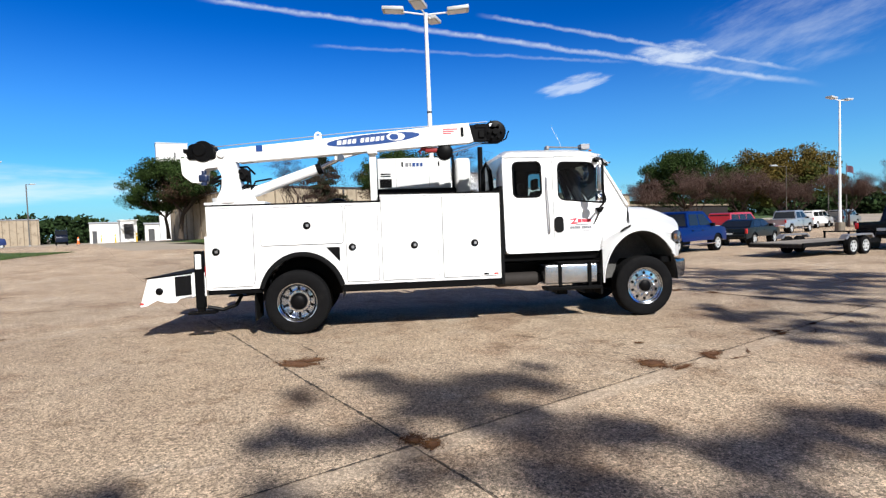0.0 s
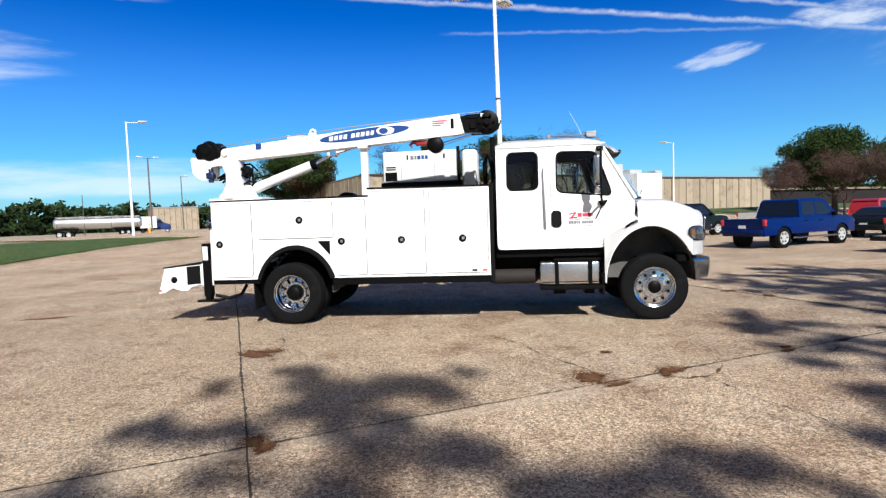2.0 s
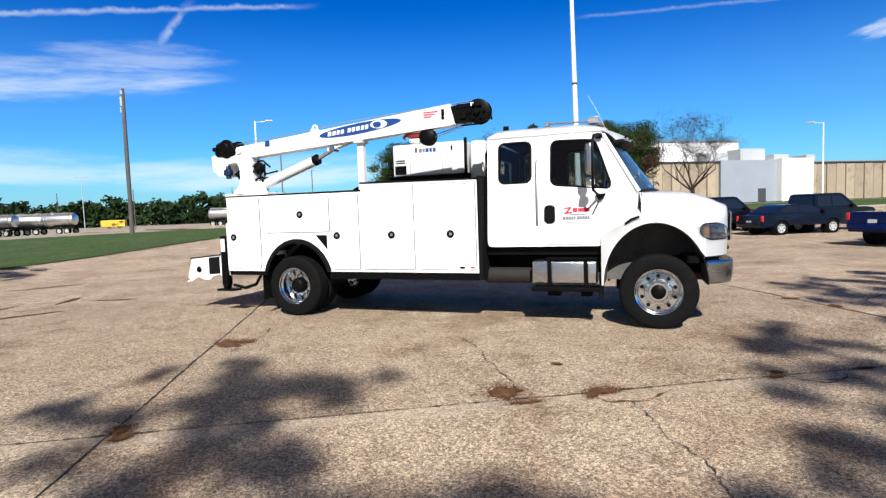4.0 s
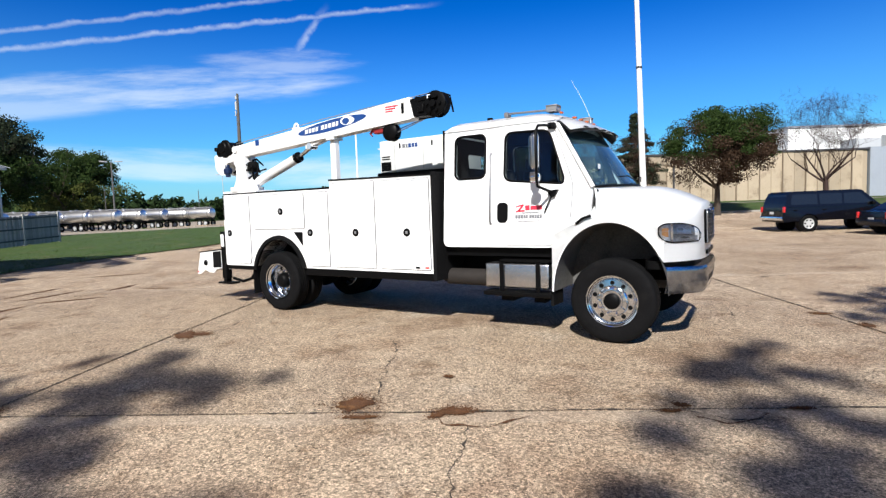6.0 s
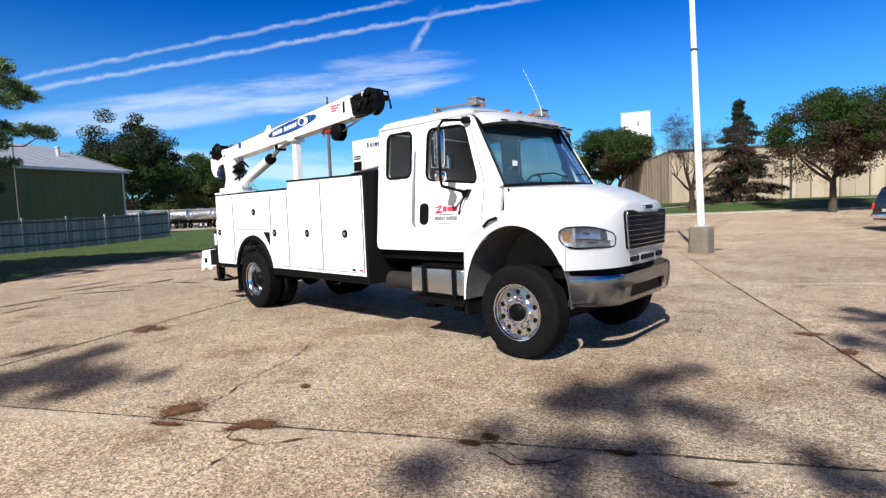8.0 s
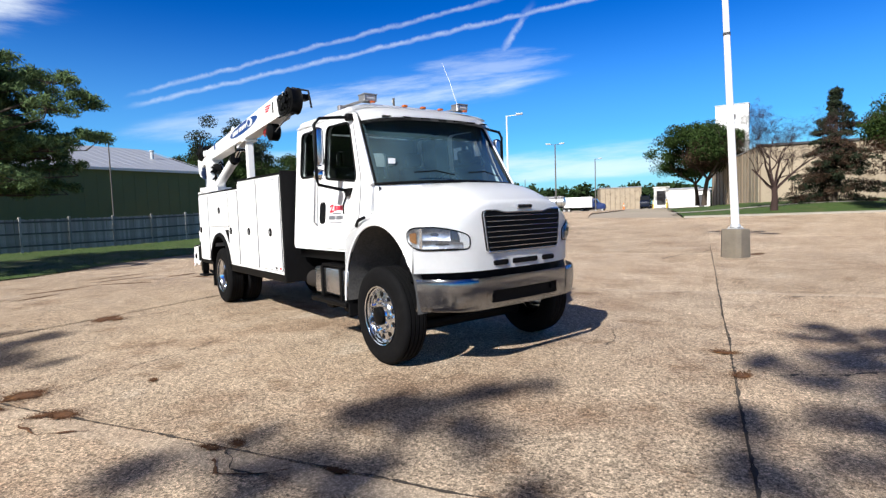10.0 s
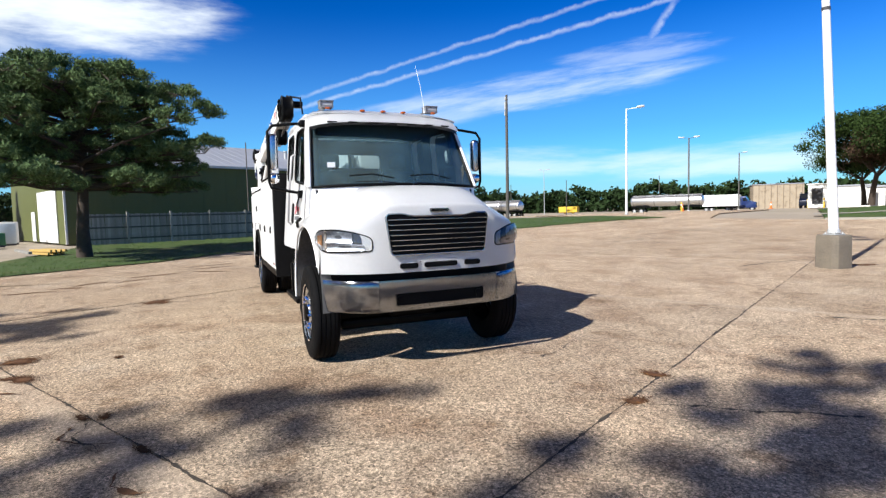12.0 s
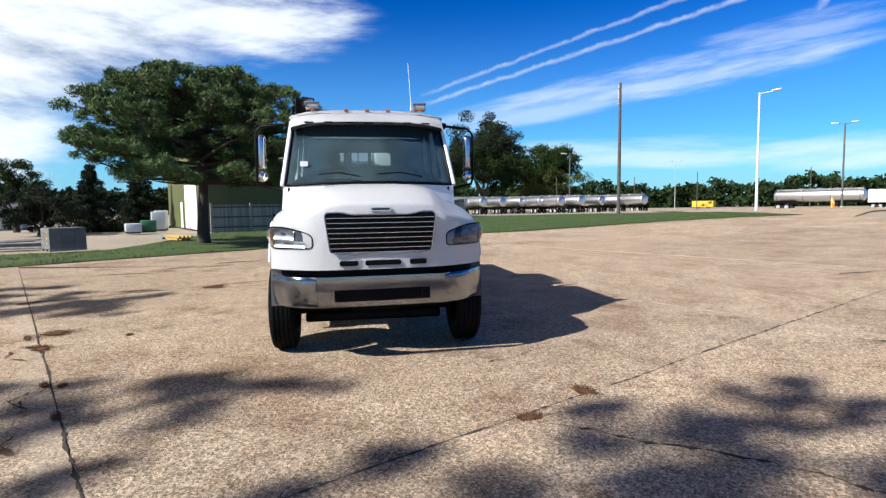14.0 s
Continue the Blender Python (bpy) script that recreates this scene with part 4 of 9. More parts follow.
def build_body():
    """The steel tool body: compartments on both sides of a bed."""
    arch = [(0.10 + 0.63 * math.cos(a), 0.56 + 0.70 * math.sin(a)) for a in [math.pi * (1 - i / 20) for i in range(21)]]
    arch = [(x, z) for x, z in arch if z > 0.775]
    low = [(-1.33, 0.775)] + [(arch[0][0] - 0.001, 0.775)] + arch + [(arch[-1][0] + 0.001, 0.775)] + [(3.33, 0.765)]
    outline = low + [(3.33, 2.175), (1.37, 2.20), (1.37, 2.075), (-1.33, 2.085)]
    for s in (-1, 1):
        bm = B()
        sheet(bm, outline, [], lambda x, z, s=s: (x, s * 1.215, z), (0, -s * 0.52, 0))
        part("tool_compartment", bm, WHITE_BOX, truck, "white steel tool compartment body", smooth=20)
        # top covers
        bm = B()
        box(bm, -1.35, 1.375, min(s * 0.68, s * 1.225), max(s * 0.68, s * 1.225), 2.085, 2.108, 0.005, 1)
        prism(bm, [(1.36, 2.20), (3.35, 2.176), (3.35, 2.20), (1.36, 2.226)], min(s * 0.68, s * 1.225), max(s * 0.68, s * 1.225))
        part("compartment_top", bm, LINER, truck, "black textured compartment top")
        # flare round the wheel opening
        bm = B()
        rows = []
        for i in range(29):
            a = radians(17) + (math.pi - radians(34)) * i / 28
            c, sn = math.cos(a), math.sin(a)
            rows.append([(0.10 + (0.625 + d) * c, s * y, 0.56 + (0.695 + d) * sn) for d, y in ((0.0, 1.20), (0.0, 1.245), (0.02, 1.255), (0.065, 1.245), (0.075, 1.216))])
        grid_surface(bm, rows)
        part("wheel_flare", bm, RUBBER, truck, "black rubber wheel arch flare", smooth=60)
        bm = B()
        rows = []
        for i in range(21):
            a = math.pi * i / 20
            rows.append([(0.10 + 0.63 * math.cos(a), s * y, 0.56 + 0.70 * math.sin(a)) for y in (1.21, 0.95, 0.69, 0.54)])
        grid_surface(bm, rows)
        bm.faces.new([bm.verts.new(row[-1]) for row in rows])
        part("arch_liner", bm, BLACK, truck, smooth=60)
        doors = [
            (soften([(-1.295, 0.82), (-0.66, 0.82), (-0.63, 0.92), (-0.63, 2.045), (-1.295, 2.045)], 0.03), (-1.20, 1.375)),
            (rounded(-0.515, 0.765, 1.445, 2.035, 0.03, 3), (0.205, 1.74)),
            (rounded(0.815, 1.315, 0.82, 2.035, 0.02, 3), (0.905, 1.372)),
            (rounded(1.385, 2.285, 0.82, 2.155, 0.02, 3), (1.90, 1.368)),
            (rounded(2.375, 3.29, 0.82, 2.14, 0.02, 3), (2.89, 1.365)),
        ]
        for out, (lx, lz) in doors:
            bm = B()
            sheet(bm, out, [], lambda x, z, s=s: (x, s * 1.233, z), (0, -s * 0.012, 0))
            d = part("compartment_door", bm, WHITE_BOX, truck, "white steel compartment door with black latch", smooth=20)
            bm = B()
            ring = [(x, s * 1.217, z) for x, z in out]
            tube(bm, ring + [ring[0]], 0.009, 5)
            part("door_seal", bm, SEAM, d, "dark door gap")
            bm = B()
            lathe(bm, [(0.0, s * 1.25), (0.045, s * 1.25), (0.058, s * 1.243), (0.062, s * 1.231)], 24, "y", (lx, 0, lz))
            latch = part("latch", bm, PLASTIC, d, "round black folding latch", smooth=40)
            bm = B()
            box(bm, lx - 0.012, lx + 0.03, min(s * 1.25, s * 1.258), max(s * 1.25, s * 1.258), lz - 0.02, lz + 0.022, 0.003, 1)
            part("latch_key", bm, STEEL, latch)
        bm = B()
        sheet(bm, [(0.495, 1.385), (0.705, 1.145), (0.705, 1.385)], [], lambda x, z, s=s: (x, s * 1.222, z), (0, -s * 0.008, 0))
        part("fuel_recess", bm, PLASTIC, truck, "black three-cornered filler recess")
        bm = B()
        box(bm, -1.35, -0.53, min(s * 1.0, s * 1.21), max(s * 1.0, s * 1.21), 0.70, 0.775, 0.006, 1)
        part("body_sill", bm, BLACK, truck, "black steel sill under the compartments")
        bm = B()
        box(bm, 0.73, 3.36, min(s * 1.0, s * 1.21), max(s * 1.0, s * 1.21), 0.655, 0.762, 0.006, 1)
        part("body_sill", bm, BLACK, truck, "black steel sill under the compartments")
    # small marks on the near side
    bm = B()
    box(bm, 3.03, 3.11, -1.238, -1.235, 0.835, 0.865)
    part("maker_mark", bm, BLACK, truck, "small black mark")
    bm = B()
    box(bm, 3.20, 3.27, -1.238, -1.235, 0.838, 0.862)
    part("reflector_mark", bm, RED_LENS, truck, "small red reflector")
    bm = B()
    box(bm, 2.98, 3.18, -1.238, -1.235, 2.112, 2.13)
    part("name_bar", bm, DECAL_GREY, truck)
    # bed, bulkheads
    bm = B()
    box(bm, -1.33, 3.33, -0.70, 0.70, 1.12, 1.17)
    part("bed_floor", bm, LINER, truck)
    bm = B()
    box(bm, 3.325, 3.385, -1.222, 1.222, 0.66, 2.225, 0.006, 1)
    part("front_bulkhead", bm, LINER, truck, "black front wall of the tool body")
    bm = B()
    box(bm, -1.37, -1.33, -1.22, 1.22, 0.78, 1.62, 0.006, 1)
    part("tailgate", bm, WHITE_BOX, truck)
    bm = B()
    box(bm, 1.45, 3.30, -0.69, 0.69, 2.14, 2.20)
    part("gear_deck", bm, LINER, truck, "black deck that carries the generator")
    for y in (-1.12, -0.75, 0.75, 1.12):
        bm = B()
        box(bm, -1.40, -1.372, y - 0.06, y + 0.06, 1.0, 1.16, 0.01, 1)
        part("tail_lamp", bm, RED_LENS, truck, "red tail lamp")
    # rear workbench bumper
    bm = B()
    side_out = [(-2.40, 0.555), (-2.27, 0.985), (-1.62, 1.045), (-1.62, 0.70), (-1.80, 0.665), (-1.86, 0.60), (-2.0, 0.60), (-2.14, 0.655), (-2.30, 0.565)]
    for y in (-1.16, 1.13):
        prism(bm, side_out, y, y + 0.03, 0.004, 1)
    box(bm, -2.28, -1.62, -1.12, 1.12, 0.66, 0.93)
    bumper = part("work_bumper", bm, WHITE_BOX, truck, "white work bumper with black tread top")
    bm = B()
    prism(bm, [(-2.29, 0.985), (-1.60, 1.048), (-1.60, 1.07), (-2.30, 1.006)], -1.165, 1.165)
    prism(bm, [(-1.86, 0.70), (-1.615, 0.72), (-1.615, 1.03), (-1.86, 1.01)], -1.168, -1.164)
    part("bumper_top", bm, LINER, bumper)
    bm = B()
    lathe(bm, [(0.0, -1.18), (0.045, -1.18), (0.055, -1.172), (0.058, -1.158)], 24, "y", (-2.10, 0, 0.79))
    part("latch", bm, PLASTIC, bumper, "round black folding latch", smooth=40)
    bm = B()
    box(bm, -2.39, -2.34, -1.164, -1.159, 0.59, 0.62)
    part("reflector_mark", bm, RED_LENS, bumper)
    # outriggers
    for s in (-1, 1):
        bm = B()
        box(bm, -1.55, -1.42, min(s * 1.20, s * 1.07), max(s * 1.20, s * 1.07), 0.50, 1.40, 0.01, 1)
        box(bm, -1.53, -1.44, min(s * 1.19, s * 1.08), max(s * 1.19, s * 1.08), 0.44, 0.50)
        box(bm, -1.67, -1.26, min(s * 1.22, s * 1.02), max(s * 1.22, s * 1.02), 0.405, 0.44, 0.008, 1)
        tube(bm, [(-1.42, s * 1.05, 0.50), (-1.2, s * 1.0, 0.44), (-1.0, s * 0.95, 0.50), (-0.92, s * 0.9, 0.66)], 0.03, 8)
        rig = part("outrigger", bm, BLACK, truck, "black outrigger leg with foot plate")
        bm = B()
        box(bm, -1.53, -1.44, min(s * 1.205, s * 1.201), max(s * 1.205, s * 1.201), 1.12, 1.35)
        part("warning_label", bm, DECAL_WHITE, rig, "white warning label")
    bm = B()
    box(bm, -1.66, -1.40, -1.14, 1.14, 0.68, 1.06, 0.006, 1)
    part("outrigger_beam", bm, WHITE_BOX, truck)


CY = -0.95


def cr(x, z):
    return (4.6 + (x - 4.6) * 0.988, 1.75 + (z - 1.75) * 0.988)


def build_crane():
    bm = B()
    x0, z0 = cr(-1.42, 2.13)
    x1, _ = cr(-0.49, 2.13)
    box(bm, x0, x1, CY - 0.27, CY + 0.25, 2.10, 2.145, 0.006, 1)
    col = soften([cr(-1.30, 2.15), cr(-0.84, 2.15), cr(-0.88, 2.45), cr(-0.93, 2.74), cr(-1.0, 2.95), cr(-1.14, 3.02), cr(-1.27, 2.92), cr(-1.28, 2.80), cr(-1.16, 2.60), cr(-1.17, 2.38)], 0.07)
    prism(bm, col, CY - 0.14, CY + 0.14, 0.012, 2)
    cyl(bm, (cr(-1.05, 2.15)[0], CY, 2.14), (cr(-1.05, 2.15)[0], CY, 2.22), 0.30, seg=32)
    cyl(bm, (*cr(-1.15, 2.93)[:1], CY - 0.17, cr(-1.15, 2.93)[1]), (*cr(-1.15, 2.93)[:1], CY + 0.17, cr(-1.15, 2.93)[1]), 0.06, seg=20)
    crane = part("crane", bm, CRANE_WHITE, truck, "white hydraulic crane folded over the body", smooth=30)
    bm = B()
    boom = [cr(-0.90, 2.785), cr(-1.12, 2.90), cr(-1.12, 3.01), cr(2.86, 3.37), cr(2.94, 3.05), cr(2.86, 3.04)]
    prism(bm, boom, CY - 0.10, CY + 0.10, 0.012, 2)
    for p in ((0.36, 3.165),):
        c = cr(*p)
        ring = [(c[0] + 0.045 * math.cos(a), CY, c[1] + 0.05 + 0.045 * math.sin(a)) for a in [2 * math.pi * i / 16 for i in range(17)]]
        tube(bm, ring, 0.018, 6)
        box(bm, c[0] - 0.06, c[0] + 0.06, CY - 0.05, CY + 0.05, c[1] - 0.06, c[1] + 0.035, 0.012, 2)
    a, b = cr(0.62, 2.90), cr(1.05, 2.93)
    prism(bm, [(a[0], a[1] - 0.10), (b[0], b[1] - 0.02), (b[0], b[1] + 0.05), (a[0], a[1] + 0.02)], CY - 0.06, CY + 0.06)
    part("boom", bm, CRANE_WHITE, crane, "white box-section boom with blue decal", smooth=30)
    # decals on both faces of the boom
    slope = math.atan2(0.36, 3.98)
    c = cr(1.27, 3.125)
    for s in (-1, 1):
        y = CY + s * 0.1025
        bm = B()
        bm.faces.new([bm.verts.new((c[0] + 0.76 * math.cos(t) * math.cos(slope) - 0.088 * math.sin(t) * math.sin(slope), y, c[1] + 0.76 * math.cos(t) * math.sin(slope) + 0.088 * math.sin(t) * math.cos(slope))) for t in [2 * math.pi * i / 40 for i in range(40)]])
        dec = part("boom_decal", bm, DECAL_BLUE, crane, "blue oval decal with white bars")
        u = -0.60
        for w in (0.085, 0.075, 0.07, 0.075, 0.0, 0.075, 0.075, 0.08, 0.075, 0.07):
            if w:
                bm = B()
                q = [(u, -0.032), (u + w - 0.016, -0.032), (u + w, 0.036), (u + 0.018, 0.036)]
                bm.faces.new([bm.verts.new((c[0] + px * math.cos(slope) - pz * math.sin(slope), y + s * 0.002, c[1] + px * math.sin(slope) + pz * math.cos(slope))) for px, pz in q])
                part("decal_bar", bm, DECAL_WHITE, dec, "slanted white bar")
            u += w + 0.006 if w else 0.05
        bm = B()
        bm.faces.new([bm.verts.new((c[0] + 0.36 + 0.15 * math.cos(t), y + s * 0.002, c[1] + 0.038 + 0.066 * math.sin(t))) for t in [2 * math.pi * i / 24 for i in range(24)]])
        part("decal_oval", bm, DECAL_WHITE, dec)
        bm = B()
        bm.faces.new([bm.verts.new((c[0] + 0.33 + 0.075 * math.cos(t), y + s * 0.004, c[1] + 0.034 + 0.05 * math.sin(t))) for t in [2 * math.pi * i / 24 for i in range(24)]])
        part("decal_core", bm, DECAL_BLUE, dec)
        bm = B()
        e = cr(-0.62, 2.96)
        box(bm, e[0], e[0] + 0.10, min(y, y + s * 0.002), max(y, y + s * 0.002), e[1], e[1] + 0.10)
        part("safety_label", bm, DECAL_BLUE, crane, "small blue safety label")
        bm = B()
        e = cr(2.42, 3.21)
        for k in range(3):
            box(bm, e[0], e[0] + 0.24 - 0.05 * k, min(y, y + s * 0.002), max(y, y + s * 0.002), e[1] + 0.05 - 0.035 * k, e[1] + 0.07 - 0.035 * k)
        part("red_label", bm, DECAL_RED, crane, "small red capacity label")
    bm = B()
    for x in (2.72,):
        p, q = cr(x, 3.30), cr(x + 0.09, 3.14)
        box(bm, p[0], p[0] + 0.05, CY - 0.103, CY + 0.103, q[1], p[1])
    part("wear_pad_slot", bm, PLASTIC, crane)
    # boom tip with sheave
    bm = B()
    p = [cr(2.86, 3.33), cr(3.18, 3.36), cr(3.30, 3.20), cr(3.18, 3.07), cr(2.92, 3.07)]
    prism(bm, soften(p, 0.03), CY - 0.085, CY + 0.085, 0.008, 1)
    c = cr(3.31, 3.22)
    lathe(bm, [(0.0, CY - 0.10), (0.15, CY - 0.10), (0.185, CY - 0.085), (0.165, CY - 0.03), (0.165, CY + 0.03), (0.185, CY + 0.06), (0.15, CY + 0.07), (0.0, CY + 0.07)], 32, "y", (c[0], 0, c[1]))
    tube(bm, [(c[0] - 0.25, CY - 0.13, c[1] - 0.20), (c[0] + 0.02, CY - 0.13, c[1] - 0.20), (c[0] + 0.17, CY - 0.13, c[1] - 0.13), (c[0] + 0.22, CY - 0.13, c[1])], 0.012, 6)
    tube(bm, [(c[0] - 0.05, CY, c[1] + 0.19), (c[0] + 0.10, CY + 0.18, c[1] + 0.14), (c[0] + 0.14, CY + 0.2, c[1] - 0.1)], 0.015, 6)
    box(bm, c[0] - 0.10, c[0] + 0.08, CY - 0.10, CY + 0.22, c[1] + 0.02, c[1] + 0.10, 0.02, 2)
    for k in range(6):
        a = 2 * math.pi * k / 6
        cyl(bm, (c[0] + 0.11 * math.cos(a), CY - 0.135, c[1] + 0.11 * math.sin(a)), (c[0] + 0.11 * math.cos(a), CY - 0.115, c[1] + 0.11 * math.sin(a)), 0.022, seg=8)
    cyl(bm, (c[0], CY - 0.15, c[1]), (c[0], CY - 0.115, c[1]), 0.05, seg=12)
    box(bm, c[0] - 0.34, c[0] - 0.14, CY - 0.10, CY + 0.10, c[1] + 0.06, c[1] + 0.13, 0.01, 1)
    box(bm, c[0] - 0.28, c[0] - 0.18, CY - 0.115, CY + 0.115, c[1] - 0.10, c[1] + 0.02, 0.01, 1)
    part("boom_tip", bm, BLACK, crane, "black boom tip with rope sheave", smooth=40)
    bm = B()
    box(bm, c[0] - 0.10, c[0] - 0.05, CY - 0.128, CY - 0.122, c[1] + 0.08, c[1] + 0.13)
    part("tip_label", bm, DECAL_PALE, crane, "small pale label")
    # winch at the rear of the boom
    bm = B()
    p0, p1 = cr(-1.70, 3.10), cr(-1.24, 2.84)
    prism(bm, soften([(p0[0] + 0.03, p1[1]), (p1[0], p1[1]), (p1[0] + 0.02, p1[1] + 0.16), (p1[0] - 0.12, p0[1] - 0.02), (p0[0] + 0.10, p0[1]), (p0[0] + 0.02, p0[1] - 0.10)], 0.05), CY - 0.17, CY + 0.17, 0.015, 2)
    box(bm, p0[0] - 0.02, p0[0] + 0.06, CY - 0.19, CY + 0.19, p1[1] + 0.10, p1[1] + 0.17, 0.01, 1)
    for k in range(5):
        cyl(bm, (p0[0] + 0.10 + 0.06 * k, CY - 0.185, p1[1] + 0.06 + 0.03 * (k % 2)), (p0[0] + 0.10 + 0.06 * k, CY - 0.165, p1[1] + 0.06 + 0.03 * (k % 2)), 0.016, seg=8)
    lathe(bm, [(0.0, CY - 0.20), (0.09, CY - 0.20), (0.11, CY - 0.18), (0.11, CY - 0.16)], 20, "y", (p0[0] + 0.22, 0, p1[1] + 0.15))
    # rope drum between flanges
    drum = (p0[0] + 0.27, p1[1] + 0.13)
    lathe(bm, [(0.0, CY - 0.18), (0.15, CY - 0.18), (0.165, CY - 0.165), (0.165, CY - 0.14), (0.13, CY - 0.13), (0.13, CY + 0.13), (0.165, CY + 0.14), (0.165, CY + 0.165), (0.15, CY + 0.18), (0.0, CY + 0.18)], 32, "y", (drum[0], 0, drum[1]))
    part("winch", bm, BLACK, crane, "black planetary winch", smooth=40)
    bm = B()
    pts = [cr(-1.78, 2.87), cr(-1.20, 2.85), cr(-1.20, 2.72), cr(-1.42, 2.70), cr(-1.45, 2.48), cr(-1.62, 2.48), cr(-1.76, 2.60)]
    prism(bm, soften(pts, 0.03), CY - 0.15, CY - 0.11, 0.004, 1)
    prism(bm, soften(pts, 0.03), CY + 0.11, CY + 0.15, 0.004, 1)
    a = cr(-1.72, 2.80)
    box(bm, a[0], a[0] + 0.48, CY - 0.12, CY + 0.12, a[1], a[1] + 0.03)
    part("winch_bracket", bm, CRANE_WHITE, crane)
    bm = B()
    a = cr(-1.55, 2.62)
    box(bm, a[0] + 0.03, a[0] + 0.17, CY - 0.17, CY - 0.05, a[1] - 0.13, a[1] - 0.01, 0.03, 2)
    cyl(bm, (a[0] + 0.10, CY - 0.11, a[1] - 0.18), (a[0] + 0.10, CY - 0.11, a[1] + 0.05), 0.045, seg=14)
    part("swing_motor", bm, MOTOR_NAVY, crane, "dark blue hydraulic motor")
    bm = B()
    rnd = random.Random(5)
    for k in range(9):
        a, b = cr(-1.42 + 0.03 * k, 2.42 + rnd.uniform(0, 0.1)), cr(-0.72 + rnd.uniform(-0.08, 0.06), 2.45 + rnd.uniform(-0.15, 0.25))
        y = CY + rnd.uniform(-0.1, 0.12)
        mid = cr(-0.98 + rnd.uniform(-0.12, 0.14), 2.72 - 0.05 * k)
        tube(bm, [(a[0], y, a[1]), (mid[0] - 0.15, y - 0.04, mid[1]), (mid[0] + 0.1, y - 0.05, mid[1] + 0.02), (b[0], y, b[1])], 0.018, 6)
    a = cr(-0.86, 2.60)
    lathe(bm, [(0.0, CY - 0.08), (0.09, CY - 0.07), (0.11, CY), (0.09, CY + 0.07), (0.0, CY + 0.08)], 20, "y", (a[0], 0, a[1]))
    tagged(part("hose_bundle", bm, RUBBER, crane, smooth=50), "black hydraulic hose bundle and drum", kind="stuff")
    # lift cylinder
    bm = B()
    a, b, c2, d = cr(-0.75, 2.30), cr(0.38, 2.68), cr(0.70, 2.83), cr(0.95, 2.90)
    cyl(bm, (a[0], CY, a[1]), (b[0], CY, b[1]), 0.084, seg=24)
    cyl(bm, (a[0] - 0.04, CY - 0.1, a[1]), (a[0] - 0.04, CY + 0.1, a[1]), 0.07, seg=16)
    prism(bm, [(a[0] - 0.18, 2.14), (a[0] + 0.12, 2.14), (a[0] + 0.02, a[1] + 0.05), (a[0] - 0.1, a[1] + 0.05)], CY - 0.11, CY - 0.07)
    part("lift_cylinder", bm, CRANE_WHITE, crane, "white lift cylinder", smooth=40)
    bm = B()
    cyl(bm, (b[0], CY, b[1]), (c2[0], CY, c2[1]), 0.035, seg=14)
    cyl(bm, (c2[0] + 0.02, CY - 0.08, c2[1] + 0.01), (c2[0] + 0.02, CY + 0.08, c2[1] + 0.01), 0.055, seg=14)
    part("cylinder_rod", bm, CHROME, crane, smooth=40)
    bm = B()
    cyl(bm, (b[0] - 0.06, CY, b[1] - 0.02), (b[0] + 0.02, CY, b[1] + 0.008), 0.090, seg=24)
    part("gland", bm, BLACK, crane, smooth=40)
    bm = B()
    tube(bm, [(a[0], CY - 0.08, a[1] + 0.02), (a[0] + 0.1, CY - 0.09, a[1] + 0.18), (a[0] + 0.35, CY - 0.08, a[1] + 0.22)], 0.016, 6)
    part("pressure_hose", bm, BLACK, crane, smooth=40)
    # rope along the boom and hook block
    bm = B()
    p, q = cr(-1.30, 3.06), cr(3.2, 3.40)
    tube(bm, [(p[0], CY, p[1]), (cr(1.0, 3.27)[0], CY, cr(1.0, 3.27)[1]), (q[0], CY, q[1])], 0.008, 5)
    h = cr(2.45, 2.90)
    t = cr(3.2, 3.06)
    tube(bm, [(t[0], CY - 0.02, t[1]), (h[0] + 0.10, CY - 0.02, h[1] - 0.02)], 0.008, 5)
    tube(bm, [(t[0] - 0.1, CY + 0.02, t[1]), (h[0] + 0.10, CY + 0.02, h[1] + 0.03)], 0.008, 5)
    part("wire_rope", bm, STEEL, crane)
    bm = B()
    lathe(bm, [(0.0, CY - 0.09), (0.10, CY - 0.085), (0.135, CY - 0.06), (0.135, CY + 0.06), (0.10, CY + 0.085), (0.0, CY + 0.09)], 24, "y", (h[0], 0, h[1]))
    part("hook_block", bm, BLACK, crane, "black rope hook block", smooth=40)
    bm = B()
    e = cr(2.02, 2.93)
    tube(bm, [(h[0] - 0.08, CY, h[1] + 0.02), (e[0] + 0.18, CY, e[1] + 0.02), (e[0] + 0.05, CY, e[1] + 0.03), (e[0], CY, e[1] - 0.01), (e[0] + 0.04, CY, e[1] - 0.05)], [0.04, 0.036, 0.03, 0.022, 0.012], 8)
    box(bm, e[0] + 0.1, h[0] - 0.05, CY - 0.05, CY + 0.05, e[1] - 0.03, e[1] + 0.05, 0.015, 2)
    part("hook", bm, RED_PAINT, crane, "red hook", smooth=50)
    # boom rest
    bm = B()
    p = cr(1.24, 2.5)
    box(bm, p[0] - 0.055, p[0] + 0.055, CY - 0.055, CY + 0.055, 2.10, cr(1, 2.90)[1], 0.008, 1)
    box(bm, p[0] - 0.08, p[0] + 0.08, CY - 0.12, CY + 0.12, cr(1, 2.89)[1], cr(1, 2.93)[1], 0.006, 1)
    part("boom_rest", bm, CRANE_WHITE, truck, "white boom rest post")


